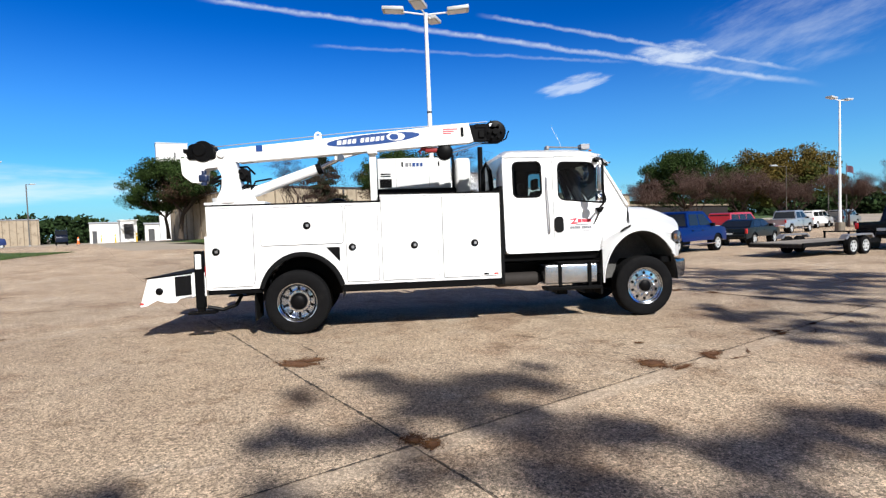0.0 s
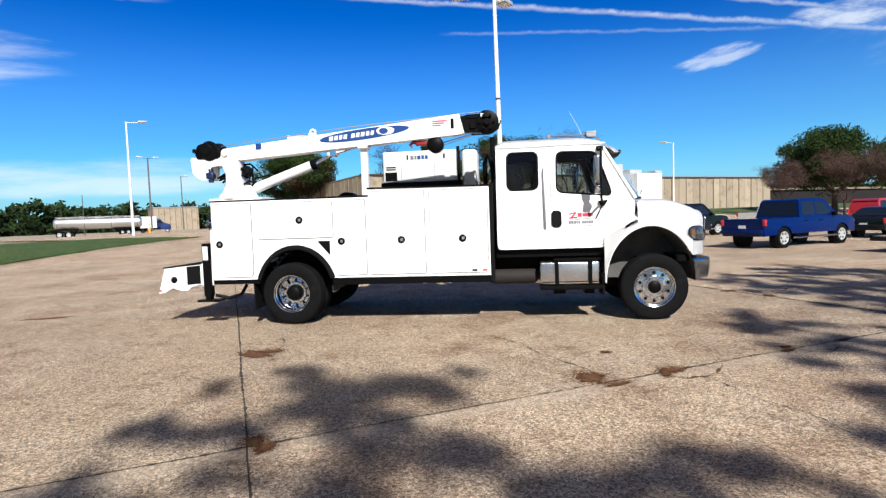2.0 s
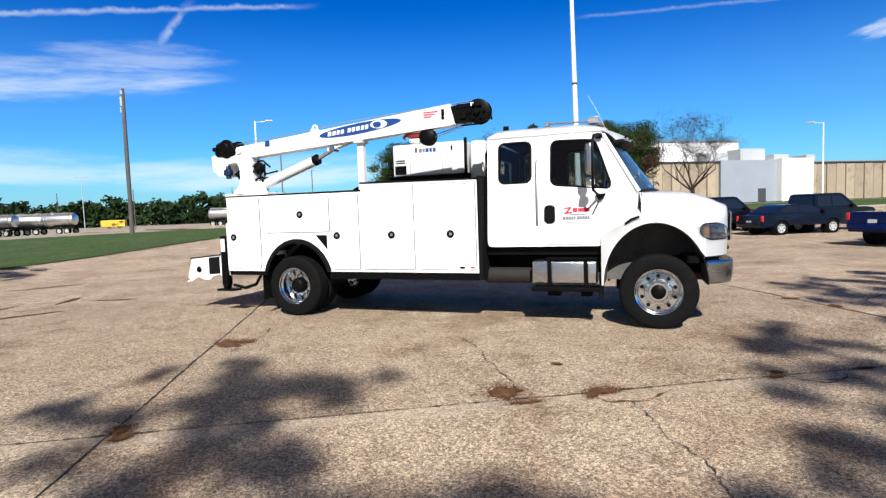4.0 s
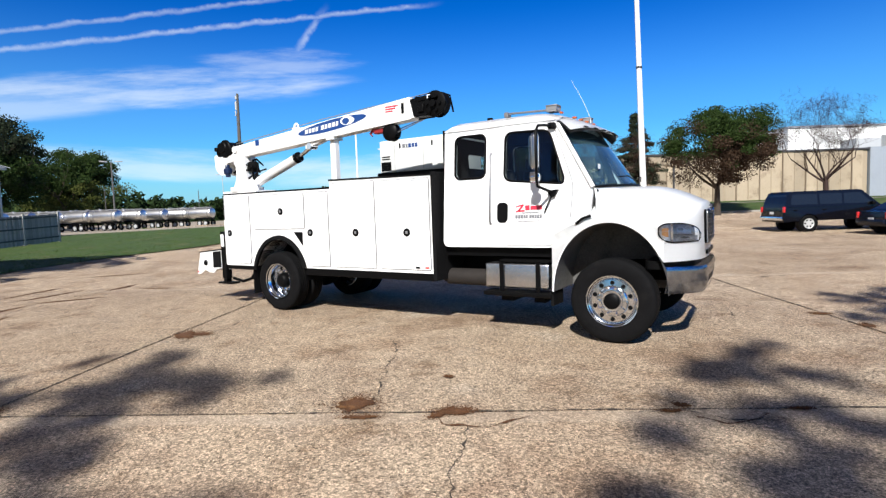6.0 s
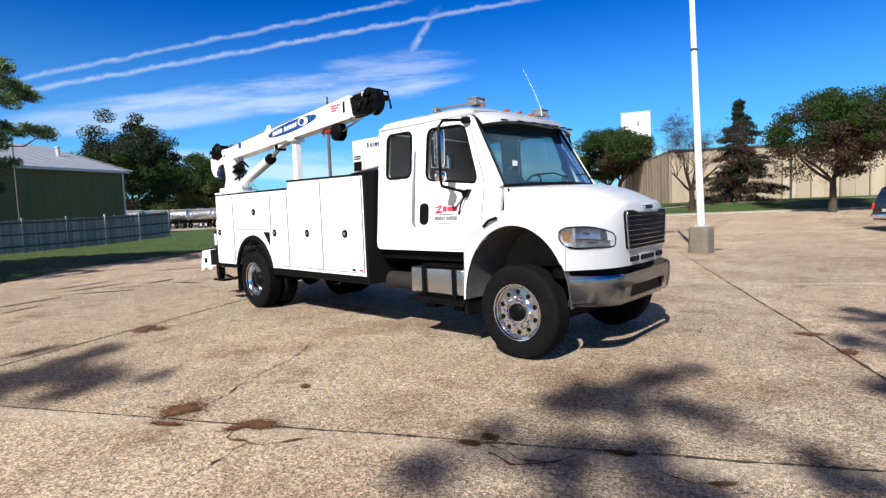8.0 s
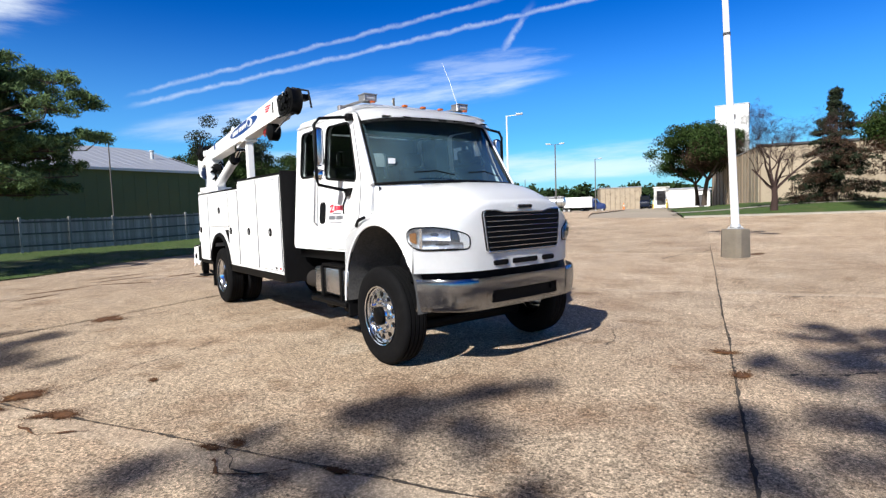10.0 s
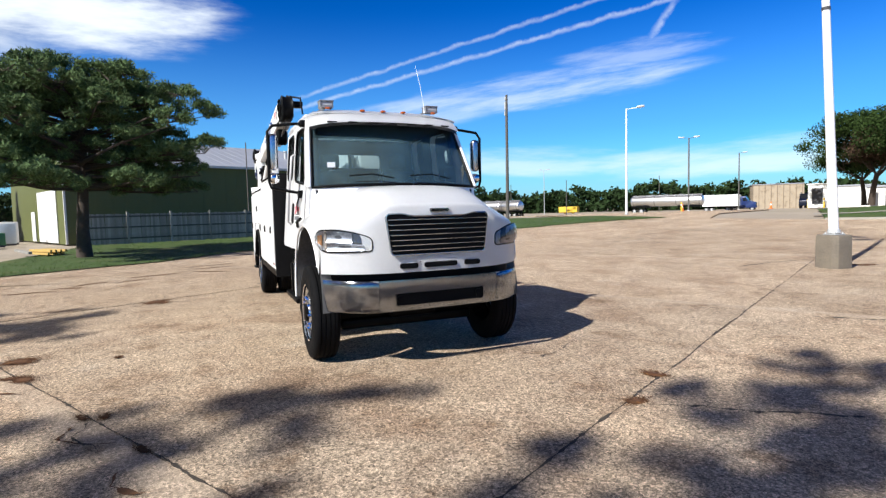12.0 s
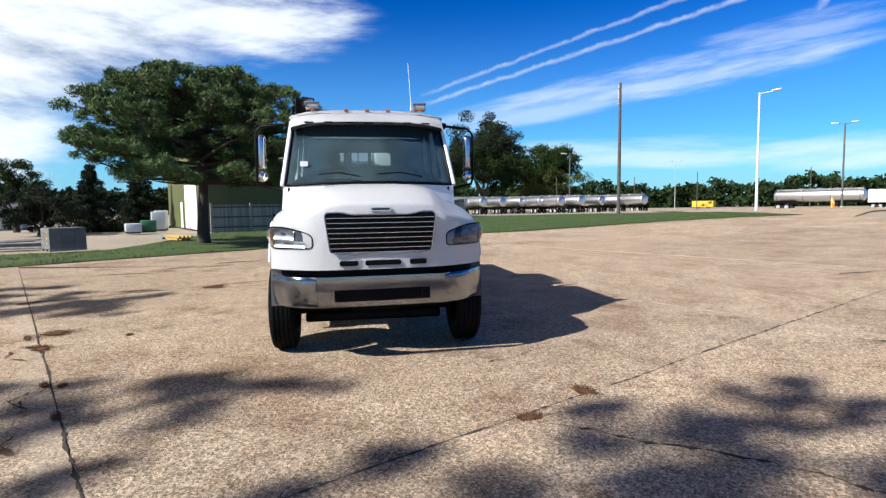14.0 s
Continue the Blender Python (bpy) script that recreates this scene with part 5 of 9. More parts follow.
def build_generator():
    fy = 0.14
    bm = B()
    box(bm, 1.34, 2.71, fy, 0.86, 2.37, 2.94, 0.025, 3)
    gen = part("generator", bm, GEN_WHITE, truck, "off-white welder generator on a black base", smooth=30)
    bm = B()
    box(bm, 1.30, 2.80, fy - 0.04, 0.90, 2.20, 2.37, 0.012, 1)
    part("generator_base", bm, LINER, gen, "black base frame")
    bm = B()
    box(bm, 1.38, 1.60, fy - 0.004, fy + 0.01, 2.40, 2.56)
    vent = part("vent", bm, BLACK, gen, "black louvred vent")
    for z in (2.43, 2.465, 2.50, 2.535):
        bm = B()
        box(bm, 1.39, 1.59, fy - 0.012, fy - 0.004, z, z + 0.012)
        part("louvre", bm, PLASTIC, vent)
    for z in (2.60, 2.64):
        bm = B()
        box(bm, 1.40, 1.58, fy - 0.005, fy + 0.01, z, z + 0.022)
        part("slot", bm, BLACK, gen, "narrow dark air slot")
    for x in (1.68, 2.30):
        bm = B()
        box(bm, x, x + 0.005, fy - 0.002, fy + 0.01, 2.40, 2.92)
        part("panel_seam", bm, SEAM, gen)
    for x in (1.79, 2.47):
        bm = B()
        box(bm, x, x + 0.03, fy - 0.015, fy + 0.01, 2.78, 2.87, 0.008, 1)
        part("panel_handle", bm, PLASTIC, gen, "small black handle")
    u = 1.86
    for k, w in enumerate((0.075, 0.055, 0.075, 0.065, 0.07)):
        bm = B()
        box(bm, u, u + w - 0.016, fy - 0.003, fy + 0.01, 2.78, 2.85)
        part("name_bar", bm, DECAL_BLUE if k > 1 else DECAL_DARK, gen, "bar of a name plate")
        u += w
    bm = B()
    box(bm, 2.12, 2.26, fy - 0.003, fy + 0.01, 2.73, 2.75)
    part("name_bar", bm, DECAL_PALE, gen, "thin pale bar")
    bm = B()
    box(bm, 2.80, 3.09, fy + 0.02, 0.80, 2.20, 2.93, 0.07, 4)
    part("fluid_tank", bm, GEN_WHITE, truck, "white upright tank behind the cab", smooth=50)
    bm = B()
    tube(bm, [(2.75, fy - 0.02, 2.2), (2.75, fy - 0.03, 2.6), (2.755, fy - 0.03, 2.86), (2.74, fy, 2.98)], 0.028, 8)
    part("hose", bm, RUBBER, truck, "black upright hose", smooth=40)
    # hose reels and gear in the bed
    bm = B()
    lathe(bm, [(0.0, 0.15), (0.22, 0.15), (0.24, 0.2), (0.24, 0.42), (0.22, 0.47), (0.0, 0.47)], 24, "y", (0.6, 0, 2.0))
    part("hose_reel", bm, BLACK, truck, smooth=40)


build_cab()
before = set(bpy.data.objects)
build_nose()
# the nose sits a little askew on the frame
for ob in set(bpy.data.objects) - before:
    for v in ob.data.vertices:
        w = max(0.0, min(1.0, (v.co.x - 5.45) / 0.9))
        v.co.x += w * (-0.06 - 0.05 * v.co.y)
        v.co.y += w * 0.055
build_roof_gear()
build_chassis()
build_body()
build_crane()
build_generator()


# ---- ground, lot, lawns ----
def step01(a, b, x):
    t = min(1.0, max(0.0, (x - a) / (b - a)))
    return t * t * (3 - 2 * t)


CURB0, CURBU = Vector((-9.3, 30.6)), Vector((0.829, 0.559))
CURBN = Vector((-0.559, 0.829))


def terrain(x, y):
    """The land: level round the truck, rising gently towards the buildings."""
    q = -0.5 * x + 0.866 * y
    return 0.9 * step01(14, 44, q) * step01(-85, -35, x)


def lawn_rise(x, y):
    q = Vector((x, y)) - CURB0
    return 0.42 * step01(0.0, 3.5, q.dot(CURBN)) * step01(0.5, 10.0, q.dot(CURBU))


ORIGIN_XY = (9.76, -1.45)


def concrete_material():
    m = bpy.data.materials.new("worn_concrete")
    m.use_nodes = True
    nt = m.node_tree
    N, L = nt.nodes.new, nt.links.new
    bsdf = nt.nodes["Principled BSDF"]
    co = N("ShaderNodeTexCoord").outputs["Object"]

    def noise(scale, detail=4, rough=0.6):
        n = N("ShaderNodeTexNoise")
        n.inputs["Scale"].default_value, n.inputs["Detail"].default_value, n.inputs["Roughness"].default_value = scale, detail, rough
        L(co, n.inputs["Vector"])
        return n.outputs["Fac"]

    def ramp(v, a, b, lo=0.0, hi=1.0):
        n = N("ShaderNodeMapRange")
        n.interpolation_type = "SMOOTHSTEP"
        L(v, n.inputs["Value"])
        for k, q in (("From Min", a), ("From Max", b), ("To Min", lo), ("To Max", hi)):
            n.inputs[k].default_value = q
        return n.outputs["Result"]

    def mix(f, a, b, kind="MIX"):
        n = N("ShaderNodeMix")
        n.data_type, n.blend_type = "RGBA", kind
        L(f, n.inputs["Factor"]) if not isinstance(f, float) else setattr(n.inputs["Factor"], "default_value", f)
        for i, c in ((6, a), (7, b)):
            if isinstance(c, tuple):
                n.inputs[i].default_value = (*c, 1)
            else:
                L(c, n.inputs[i])
        return n.outputs[2]

    # exposed pebbles in the worn surface
    vor = N("ShaderNodeTexVoronoi")
    vor.inputs["Scale"].default_value = 62.0
    L(co, vor.inputs["Vector"])
    bw = N("ShaderNodeSeparateColor")
    L(vor.outputs["Color"], bw.inputs[0])
    pebble = ramp(bw.outputs[0], 0.0, 1.0, 0.56, 1.40)
    vor2 = N("ShaderNodeTexVoronoi")
    vor2.inputs["Scale"].default_value = 150.0
    L(co, vor2.inputs["Vector"])
    bw2 = N("ShaderNodeSeparateColor")
    L(vor2.outputs["Color"], bw2.inputs[0])
    grit = ramp(bw2.outputs[1], 0.0, 1.0, 0.56, 1.42)
    base = mix(ramp(noise(0.35, 5), 0.35, 0.68), (0.428, 0.322, 0.221), (0.502, 0.388, 0.274))
    base = mix(ramp(noise(2.2, 6), 0.45, 0.7, 0.0, 0.5), base, (0.285, 0.200, 0.140))
    base = mix(ramp(noise(0.8, 7, 0.7), 0.54, 0.70, 0.0, 0.62), base, (0.215, 0.138, 0.080))
    base = mix(ramp(noise(0.16, 4), 0.5, 0.7, 0.0, 0.35), base, (0.27, 0.216, 0.160))
    base = mix(ramp(noise(0.55, 8, 0.72), 0.55, 0.70, 0.0, 0.7), base, (0.58, 0.485, 0.37))
    base = mix(ramp(noise(0.42, 9, 0.74), 0.50, 0.62, 0.0, 0.42), base, (0.205, 0.115, 0.064))
    base = mix(ramp(noise(1.3, 9, 0.78), 0.54, 0.65, 0.0, 0.6), base, (0.17, 0.098, 0.052))
    # a smooth pale strip of mortar beside the long joints
    away = N("ShaderNodeVectorMath")
    away.operation = "DOT_PRODUCT"
    away.inputs[1].default_value = (-math.sin(radians(29.0)), math.cos(radians(29.0)), 0)
    L(co, away.inputs[0])

    def calc(kind, a, b):
        n = N("ShaderNodeMath")
        n.operation = kind
        for i, v in enumerate((a, b)):
            if isinstance(v, float):
                n.inputs[i].default_value = v
            else:
                L(v, n.inputs[i])
        return n.outputs[0]

    offset = ORIGIN_XY[0] * -math.sin(radians(29.0)) + ORIGIN_XY[1] * math.cos(radians(29.0))
    dist = calc("FLOORED_MODULO", calc("SUBTRACT", offset, away.outputs["Value"]), 7.996)
    dist = calc("ADD", dist, calc("MULTIPLY", calc("SUBTRACT", noise(2.6, 5, 0.7), 0.5), 0.34))
    strip = ramp(dist, 0.20, 0.26, 1.0, 0.0)
    base = mix(calc("MULTIPLY", strip, 0.32), base, (0.47, 0.385, 0.295))
    mul = N("ShaderNodeMath")
    mul.operation = "MULTIPLY"
    spots = N("ShaderNodeMath")
    spots.operation = "MULTIPLY"
    L(ramp(bw.outputs[2], 0.86, 0.94, 1.0, 0.58), spots.inputs[0]), L(ramp(noise(20, 5, 0.7), 0.35, 0.65, 0.84, 1.16), spots.inputs[1])
    fleck = N("ShaderNodeMath")
    fleck.operation = "MULTIPLY"
    L(pebble, fleck.inputs[0]), L(spots.outputs[0], fleck.inputs[1])
    L(fleck.outputs[0], mul.inputs[0]), L(grit, mul.inputs[1])
    level = calc("ADD", calc("MULTIPLY", mul.outputs[0], calc("SUBTRACT", 1.0, calc("MULTIPLY", strip, 0.35))), calc("MULTIPLY", strip, 0.35))
    sc = N("ShaderNodeVectorMath")
    sc.operation = "SCALE"
    L(base, sc.inputs[0]), L(level, sc.inputs["Scale"])
    info = N("ShaderNodeObjectInfo")
    tone = ramp(info.outputs["Random"], 0.0, 1.0, 0.93, 1.06)
    sc2 = N("ShaderNodeVectorMath")
    sc2.operation = "SCALE"
    L(sc.outputs[0], sc2.inputs[0]), L(tone, sc2.inputs["Scale"])
    L(sc2.outputs[0], bsdf.inputs["Base Color"])
    bsdf.inputs["Roughness"].default_value = 0.9
    bsdf.inputs["Specular IOR Level"].default_value = 0.25
    bmp = N("ShaderNodeBump")
    bmp.inputs["Strength"].default_value, bmp.inputs["Distance"].default_value = 0.8, 0.006
    add = N("ShaderNodeMath")
    add.operation = "ADD"
    L(mul.outputs[0], add.inputs[0]), L(noise(14, 5), add.inputs[1])
    L(add.outputs[0], bmp.inputs["Height"]), L(bmp.outputs[0], bsdf.inputs["Normal"])
    return m


CONCRETE = concrete_material()
JOINT = material("joint_dirt", (0.045, 0.035, 0.026), 0.95, 0, 0.4, 6, 60)
DIRT = material("damp_brown_dirt", (0.085, 0.033, 0.009), 0.95, 0, 0.5, 7, 50, bump=0.6, bump_scale=60, stain=(0.24, 0.115, 0.036), stain_amount=0.7, stain_scale=9)
EARTH = material("dry_yard_earth", (0.30, 0.25, 0.19), 0.95, 0, 0.25, 0.15, 3.0, stain=(0.20, 0.19, 0.10), stain_amount=0.5, stain_scale=0.05)
GRASS = material("mown_grass", (0.034, 0.066, 0.005), 0.9, 0, 0.35, 0.8, 30, bump=0.8, bump_scale=40, stain=(0.115, 0.098, 0.034), stain_amount=0.6, stain_scale=0.6)
BLADE = material("grass_blades", (0.040, 0.078, 0.005), 0.8, 0, 0.3, 0.9, 20, by_island=0.35)
CURB = material("kerb_concrete", (0.28, 0.255, 0.215), 0.9, 0, 0.2, 2, 40)


def mesh_from(name, verts, faces, mat, parent=None, smooth=False):
    me = bpy.data.meshes.new(name)
    me.from_pydata(verts, [], faces)
    for mm in (mat if isinstance(mat, (list, tuple)) else [mat]):
        me.materials.append(mm)
    if smooth:
        me.polygons.foreach_set("use_smooth", [True] * len(me.polygons))
    ob = new(name, me)
    if parent is not None:
        ob.parent = parent
    return ob


# one sheet of land out to the horizon
axis_vals = sorted({s * v for s in (-1, 1) for v in [0, 4, 8, 12, 16, 20, 24, 28, 32, 36, 40, 45, 50, 56, 64, 75, 90, 110, 140, 190, 260, 400, 700, 1400, 2600]})
gv = [(x, y, terrain(x, y) - 0.10) for x in axis_vals for y in axis_vals]
n_ax = len(axis_vals)
gf = [(i * n_ax + j, (i + 1) * n_ax + j, (i + 1) * n_ax + j + 1, i * n_ax + j + 1) for i in range(n_ax - 1) for j in range(n_ax - 1)]
tagged(mesh_from("ground", gv, gf, EARTH, smooth=True), "dry tan yard earth around the lot", "ground", kind="structure")

# the lot: slabs on a bed, with dark joints between them
EDGE = [(-5.0, -11.0), (-7.4, -7.9), (-10.6, -3.6), (-13.6, -1.6), (-15.9, 1.3), (-18.6, 6.3), (-20.4, 14.6), (-20.9, 20.0), (-20.4, 25.4), (-19.6, 29.6)]


def edge_x(y):
    """The lot's edge towards the grass."""
    if y <= EDGE[0][1]:
        return EDGE[0][0] + (EDGE[0][1] - y) * 0.55
    for (xa, ya), (xb, yb) in zip(EDGE, EDGE[1:]):
        if ya <= y <= yb:
            return xa + (xb - xa) * (y - ya) / (yb - ya)
    return -60.0


A_DIR = Vector((math.cos(radians(29.0)), math.sin(radians(29.0))))
B_DIR = Vector((math.cos(radians(117.9)), math.sin(radians(117.9))))
ORIGIN = Vector(ORIGIN_XY)
SA, SB = 9.37, 8.0


def slab_point(i, j):
    return ORIGIN + A_DIR * (SA * i) + B_DIR * (SB * j)


pavement = thing("pavement", "weathered pale concrete lot of large slabs", "pavement", kind="structure")
rng = random.Random(3)


def clip_slab(poly):
    """Cuts a slab along the lot's edges."""
    for a, n in [(CURB0, CURBN)]:
        if all((p - a).dot(CURBU) > 0 for p in poly) or any((p - a).dot(CURBU) > 0 for p in poly):
            out = []
            for p, q in zip(poly, poly[1:] + poly[:1]):
                dp, dq = (p - a).dot(n), (q - a).dot(n)
                if (p - a).dot(CURBU) < -6 and dp > 0:
                    dp = -0.01
                if (q - a).dot(CURBU) < -6 and dq > 0:
                    dq = -0.01
                if dp <= 0:
                    out.append(p)
                if dp * dq < 0:
                    out.append(p + (q - p) * (dp / (dp - dq)))
            poly = out
    return poly


for i in range(-7, 9):
    for j in range(-9, 9):
        g = 0.006
        u0, u1, v0, v1 = i + g / SA * 1.0, i + 1 - g / SA, j + g / SB, j + 1 - g / SB
        n = 8
        ring = []
        for k in range(n):
            ring.append((u0 + (u1 - u0) * k / n, v0))
        for k in range(n):
            ring.append((u1, v0 + (v1 - v0) * k / n))
        for k in range(n):
            ring.append((u1 - (u1 - u0) * k / n, v1))
        for k in range(n):
            ring.append((u0, v1 - (v1 - v0) * k / n))
        poly = [slab_point(u, v) for u, v in ring]
        moved = []
        for p in poly:
            q = p + Vector((noise.noise((p.x * 0.9, p.y * 0.9, 0.3)), noise.noise((p.x * 0.9, p.y * 0.9, 7.3)))) * 0.018
            if q.y < 29.6 and q.x < edge_x(q.y):
                q.x = edge_x(q.y)
            moved.append(q)
        c = slab_point(i + 0.5, j + 0.5)
        if (c - ORIGIN).length > 75:
            continue
        moved = clip_slab(moved)
        clean = []
        for p in moved:
            if not clean or (p - clean[-1]).length > 0.02:
                clean.append(p)
        if len(clean) < 4 or sum(a.x * b.y - a.y * b.x for a, b in zip(clean, clean[1:] + clean[:1])) < 8.0:
            continue
        bm = B()
        dz = rng.uniform(-0.004, 0.004)
        top = [bm.verts.new((p.x, p.y, terrain(p.x, p.y) + dz)) for p in clean]
        low = [bm.verts.new((p.x, p.y, terrain(p.x, p.y) - 0.08)) for p in clean]
        mid = sum(clean, Vector((0, 0))) / len(clean)
        cv = bm.verts.new((mid.x, mid.y, terrain(mid.x, mid.y) + dz))
        for k in range(len(clean)):
            k2 = (k + 1) % len(clean)
            bm.faces.new((cv, top[k], top[k2]))
            bm.faces.new((top[k], low[k], low[k2], top[k2]))
        part("concrete_slab", bm, CONCRETE, pavement)
# joint filler: a dark bed just under the slabs, laid along the joints
bm = B()
for fam in range(2):
    for k in range(-8, 9):
        pts = []
        for s in range(-40, 41):
            p = ORIGIN + (A_DIR * s * 1.5 + B_DIR * (SB * k) if fam == 0 else A_DIR * (SA * k) + B_DIR * s * 1.5)
            ok = p.x > edge_x(p.y) + 0.3 and (p - CURB0).dot(CURBN) < -0.3 and p.y < 29
            pts.append(p if ok else None)
        w = (B_DIR if fam == 0 else A_DIR) * 0.05
        for a, b in zip(pts, pts[1:]):
            if a is not None and b is not None:
                bm.faces.new([bm.verts.new((q.x, q.y, terrain(q.x, q.y) - 0.014)) for q in (a - w, b - w, b + w, a + w)])
part("joint_filler", bm, JOINT, pavement, "dark dirt in the slab joints")


def ribbon(name, pts, width, label, seed=0, mat=JOINT, wander=0.05):
    """A crack: a ragged thin ribbon lying on the slabs."""
    r = random.Random(seed)
    P = []
    for (xa, ya), (xb, yb) in zip(pts, pts[1:]):
        n = max(2, int(math.hypot(xb - xa, yb - ya) / 0.05))
        for k in range(n):
            P.append(Vector((xa + (xb - xa) * k / n, ya + (yb - ya) * k / n)))
    P.append(Vector(pts[-1]))
    d = (P[-1] - P[0]).normalized()
    nrm = Vector((-d.y, d.x))
    off = 0.0
    vs, fs = [], []
    for k, p in enumerate(P):
        off = off * 0.88 + r.uniform(-1, 1) * wander * 0.55
        w = width * (0.30 + 1.9 * r.random() ** 4) * (1 if 2 < k < len(P) - 3 else 0.3)
        c = p + nrm * off
        for s in (-1, 1):
            q = c + nrm * s * w * 0.5
            vs.append((q.x, q.y, terrain(q.x, q.y) + 0.0062))
        if k:
            fs.append((2 * k - 2, 2 * k - 1, 2 * k + 1, 2 * k))
    mesh_from(name, vs, fs, mat, pavement)["label"] = label


CRACKS = [
    [(3.1, -2.0), (3.7, -2.7), (4.0, -3.2), (4.35, -3.9), (4.45, -4.35)],
    [(5.5, -4.05), (5.7, -4.5), (5.97, -5.1), (6.2, -5.9), (6.3, -7.2)],
    [(8.6, 1.07), (9.0, 1.6), (9.54, 2.26), (10.12, 2.67), (11.3, 3.3), (13.0, 4.4)],
    [(0.62, -3.6), (0.5, -2.7), (0.2, -1.9)],
    [(6.95, 0.8), (6.92, 1.4), (6.6, 1.9)],
    [(6.6, -3.3), (6.95, -3.05), (7.3, -3.1), (7.7, -2.8)],
    [(-6.0, -3.4), (-5.2, -2.0), (-4.5, -0.4)],
    [(-3.9, -4.8), (-5.2, -2.9), (-6.7, -1.0)],
    [(-2.3, -8.2), (-2.6, -6.8), (-2.9, -5.4)],
    [(5.0, 8.8), (5.8, 9.6), (6.6, 10.3)],
    [(3.4, 12.0), (2.2, 11.2), (0.8, 10.7)],
    [(-6.1, -0.3), (-4.5, -0.4), (-2.2, -0.6)],
    [(2.1, -7.2), (1.2, -8.2), (0.2, -9.4)],
    [(-9.0, 2.0), (-8.0, 4.4), (-7.5, 7.0)],
    [(5.20, 8.76), (5.46, 9.03), (5.83, 8.93), (5.98, 9.32)],
    [(-3.38, 9.30), (-3.77, 10.32), (-4.58, 11.80)],
    [(6.86, 5.54), (7.23, 5.86), (7.58, 6.16), (7.78, 6.28)],
    [(2.11, 10.19), (1.76, 11.70), (1.87, 12.95), (1.60, 14.35)],
]
for k, c in enumerate(CRACKS):
    ribbon("crack", c, 0.014 if k < 14 and k != 2 else (0.03 if k == 2 else 0.06), "dark crack in the concrete", k)
for k, c in enumerate([
    [(6.95, -3.02), (7.05, -3.16), (7.25, -3.18), (7.42, -3.02), (7.5, -2.78)],
    [(7.95, -2.52), (8.05, -2.70), (8.25, -2.72), (8.42, -2.56), (8.45, -2.30)],
    [(9.3, -1.75), (9.45, -1.98), (9.7, -1.9), (9.76, -1.5)],
    [(5.1, -3.95), (5.35, -4.2), (5.7, -4.1), (5.95, -3.62)],
]):
    ribbon("crack", c, 0.03, "brown crack beside a joint", 60 + k, DIRT, 0.03)
# ragged rims along the nearest joints
for k, (a, b) in enumerate([((-1.4, 0), (1.2, 0)), ((0, 0), (0, 2.4)), ((0, -0.8), (0, 0)), ((-1, 0), (-1, 1.2)), ((-1, -0.8), (-1, 0))]):
    n = 60
    pts = []
    for t in range(n + 1):
        p = slab_point(a[0] + (b[0] - a[0]) * t / n, a[1] + (b[1] - a[1]) * t / n)
        pts.append((p.x + noise.noise((p.x * 0.9, p.y * 0.9, 0.3)) * 0.018, p.y + noise.noise((p.x * 0.9, p.y * 0.9, 7.3)) * 0.018))
    ribbon("joint_rim", pts, 0.022, "dirty broken joint edge", 40 + k, JOINT, 0.008)


def dirt_patch(x, y, rx, ry, turn, seed):
    r = random.Random(seed)
    bm = B()
    n = 26
    c, s = math.cos(radians(turn)), math.sin(radians(turn))
    rings = []
    for f, z in ((0.72, 0.0045), (0.5, 0.010), (0.2, 0.013)):
        ring = []
        for k in range(n):
            a = 2 * math.pi * k / n
            rr = f * (0.62 + 0.38 * noise.noise((math.cos(a) * 1.7 + seed * 3.1, math.sin(a) * 1.7, 2.0)) + 0.22 * r.random())
            u, v = rx * rr * math.cos(a), ry * rr * math.sin(a)
            ring.append(bm.verts.new((x + u * c - v * s, y + u * s + v * c, z + r.uniform(-0.001, 0.001))))
        rings.append(ring)
    for a, b in zip(rings, rings[1:]):
        for k in range(n):
            bm.faces.new((a[k], a[(k + 1) % n], b[(k + 1) % n], b[k]))
    bm.faces.new(rings[-1])
    for k in range(420):
        a, q = r.uniform(0, 6.28), 0.35 + abs(r.gauss(0, 0.34))
        u, v = rx * q * math.cos(a), ry * q * math.sin(a)
        px, py = x + u * c - v * s, y + u * s + v * c
        t = r.uniform(0, 6.28)
        w = r.uniform(0.004, 0.013) * min(1.0, 0.4 + ry * 4)
        bm.faces.new([bm.verts.new((px + w * math.cos(t + g), py + w * 0.6 * math.sin(t + g), 0.008 + r.uniform(0, 0.008))) for g in (0, 1.6, 3.1, 4.7)])
    tagged(part("dirt_patch", bm, DIRT), "damp brown dirt and leaf litter on the concrete", "dirt", "dirt on the lot", "stuff")


for k, (x, y, rx, ry, t) in enumerate([(0.26, -3.15, 0.46, 0.27, -35), (0.42, -3.02, 0.30, 0.16, 10), (4.42, -4.18, 0.34, 0.20, 45), (5.30, -3.92, 0.26, 0.14, 30), (8.02, 1.72, 0.20, 0.12, 20), (8.5, 1.05, 0.16, 0.10, 100), (1.72, -6.0, 0.14, 0.10, 80), (4.75, -3.15, 0.07, 0.05, 0), (6.9, -2.95, 0.09, 0.06, 0), (4.66, -4.40, 0.25, 0.06, 30)]):
    dirt_patch(x, y, rx, ry, t, k + 1)
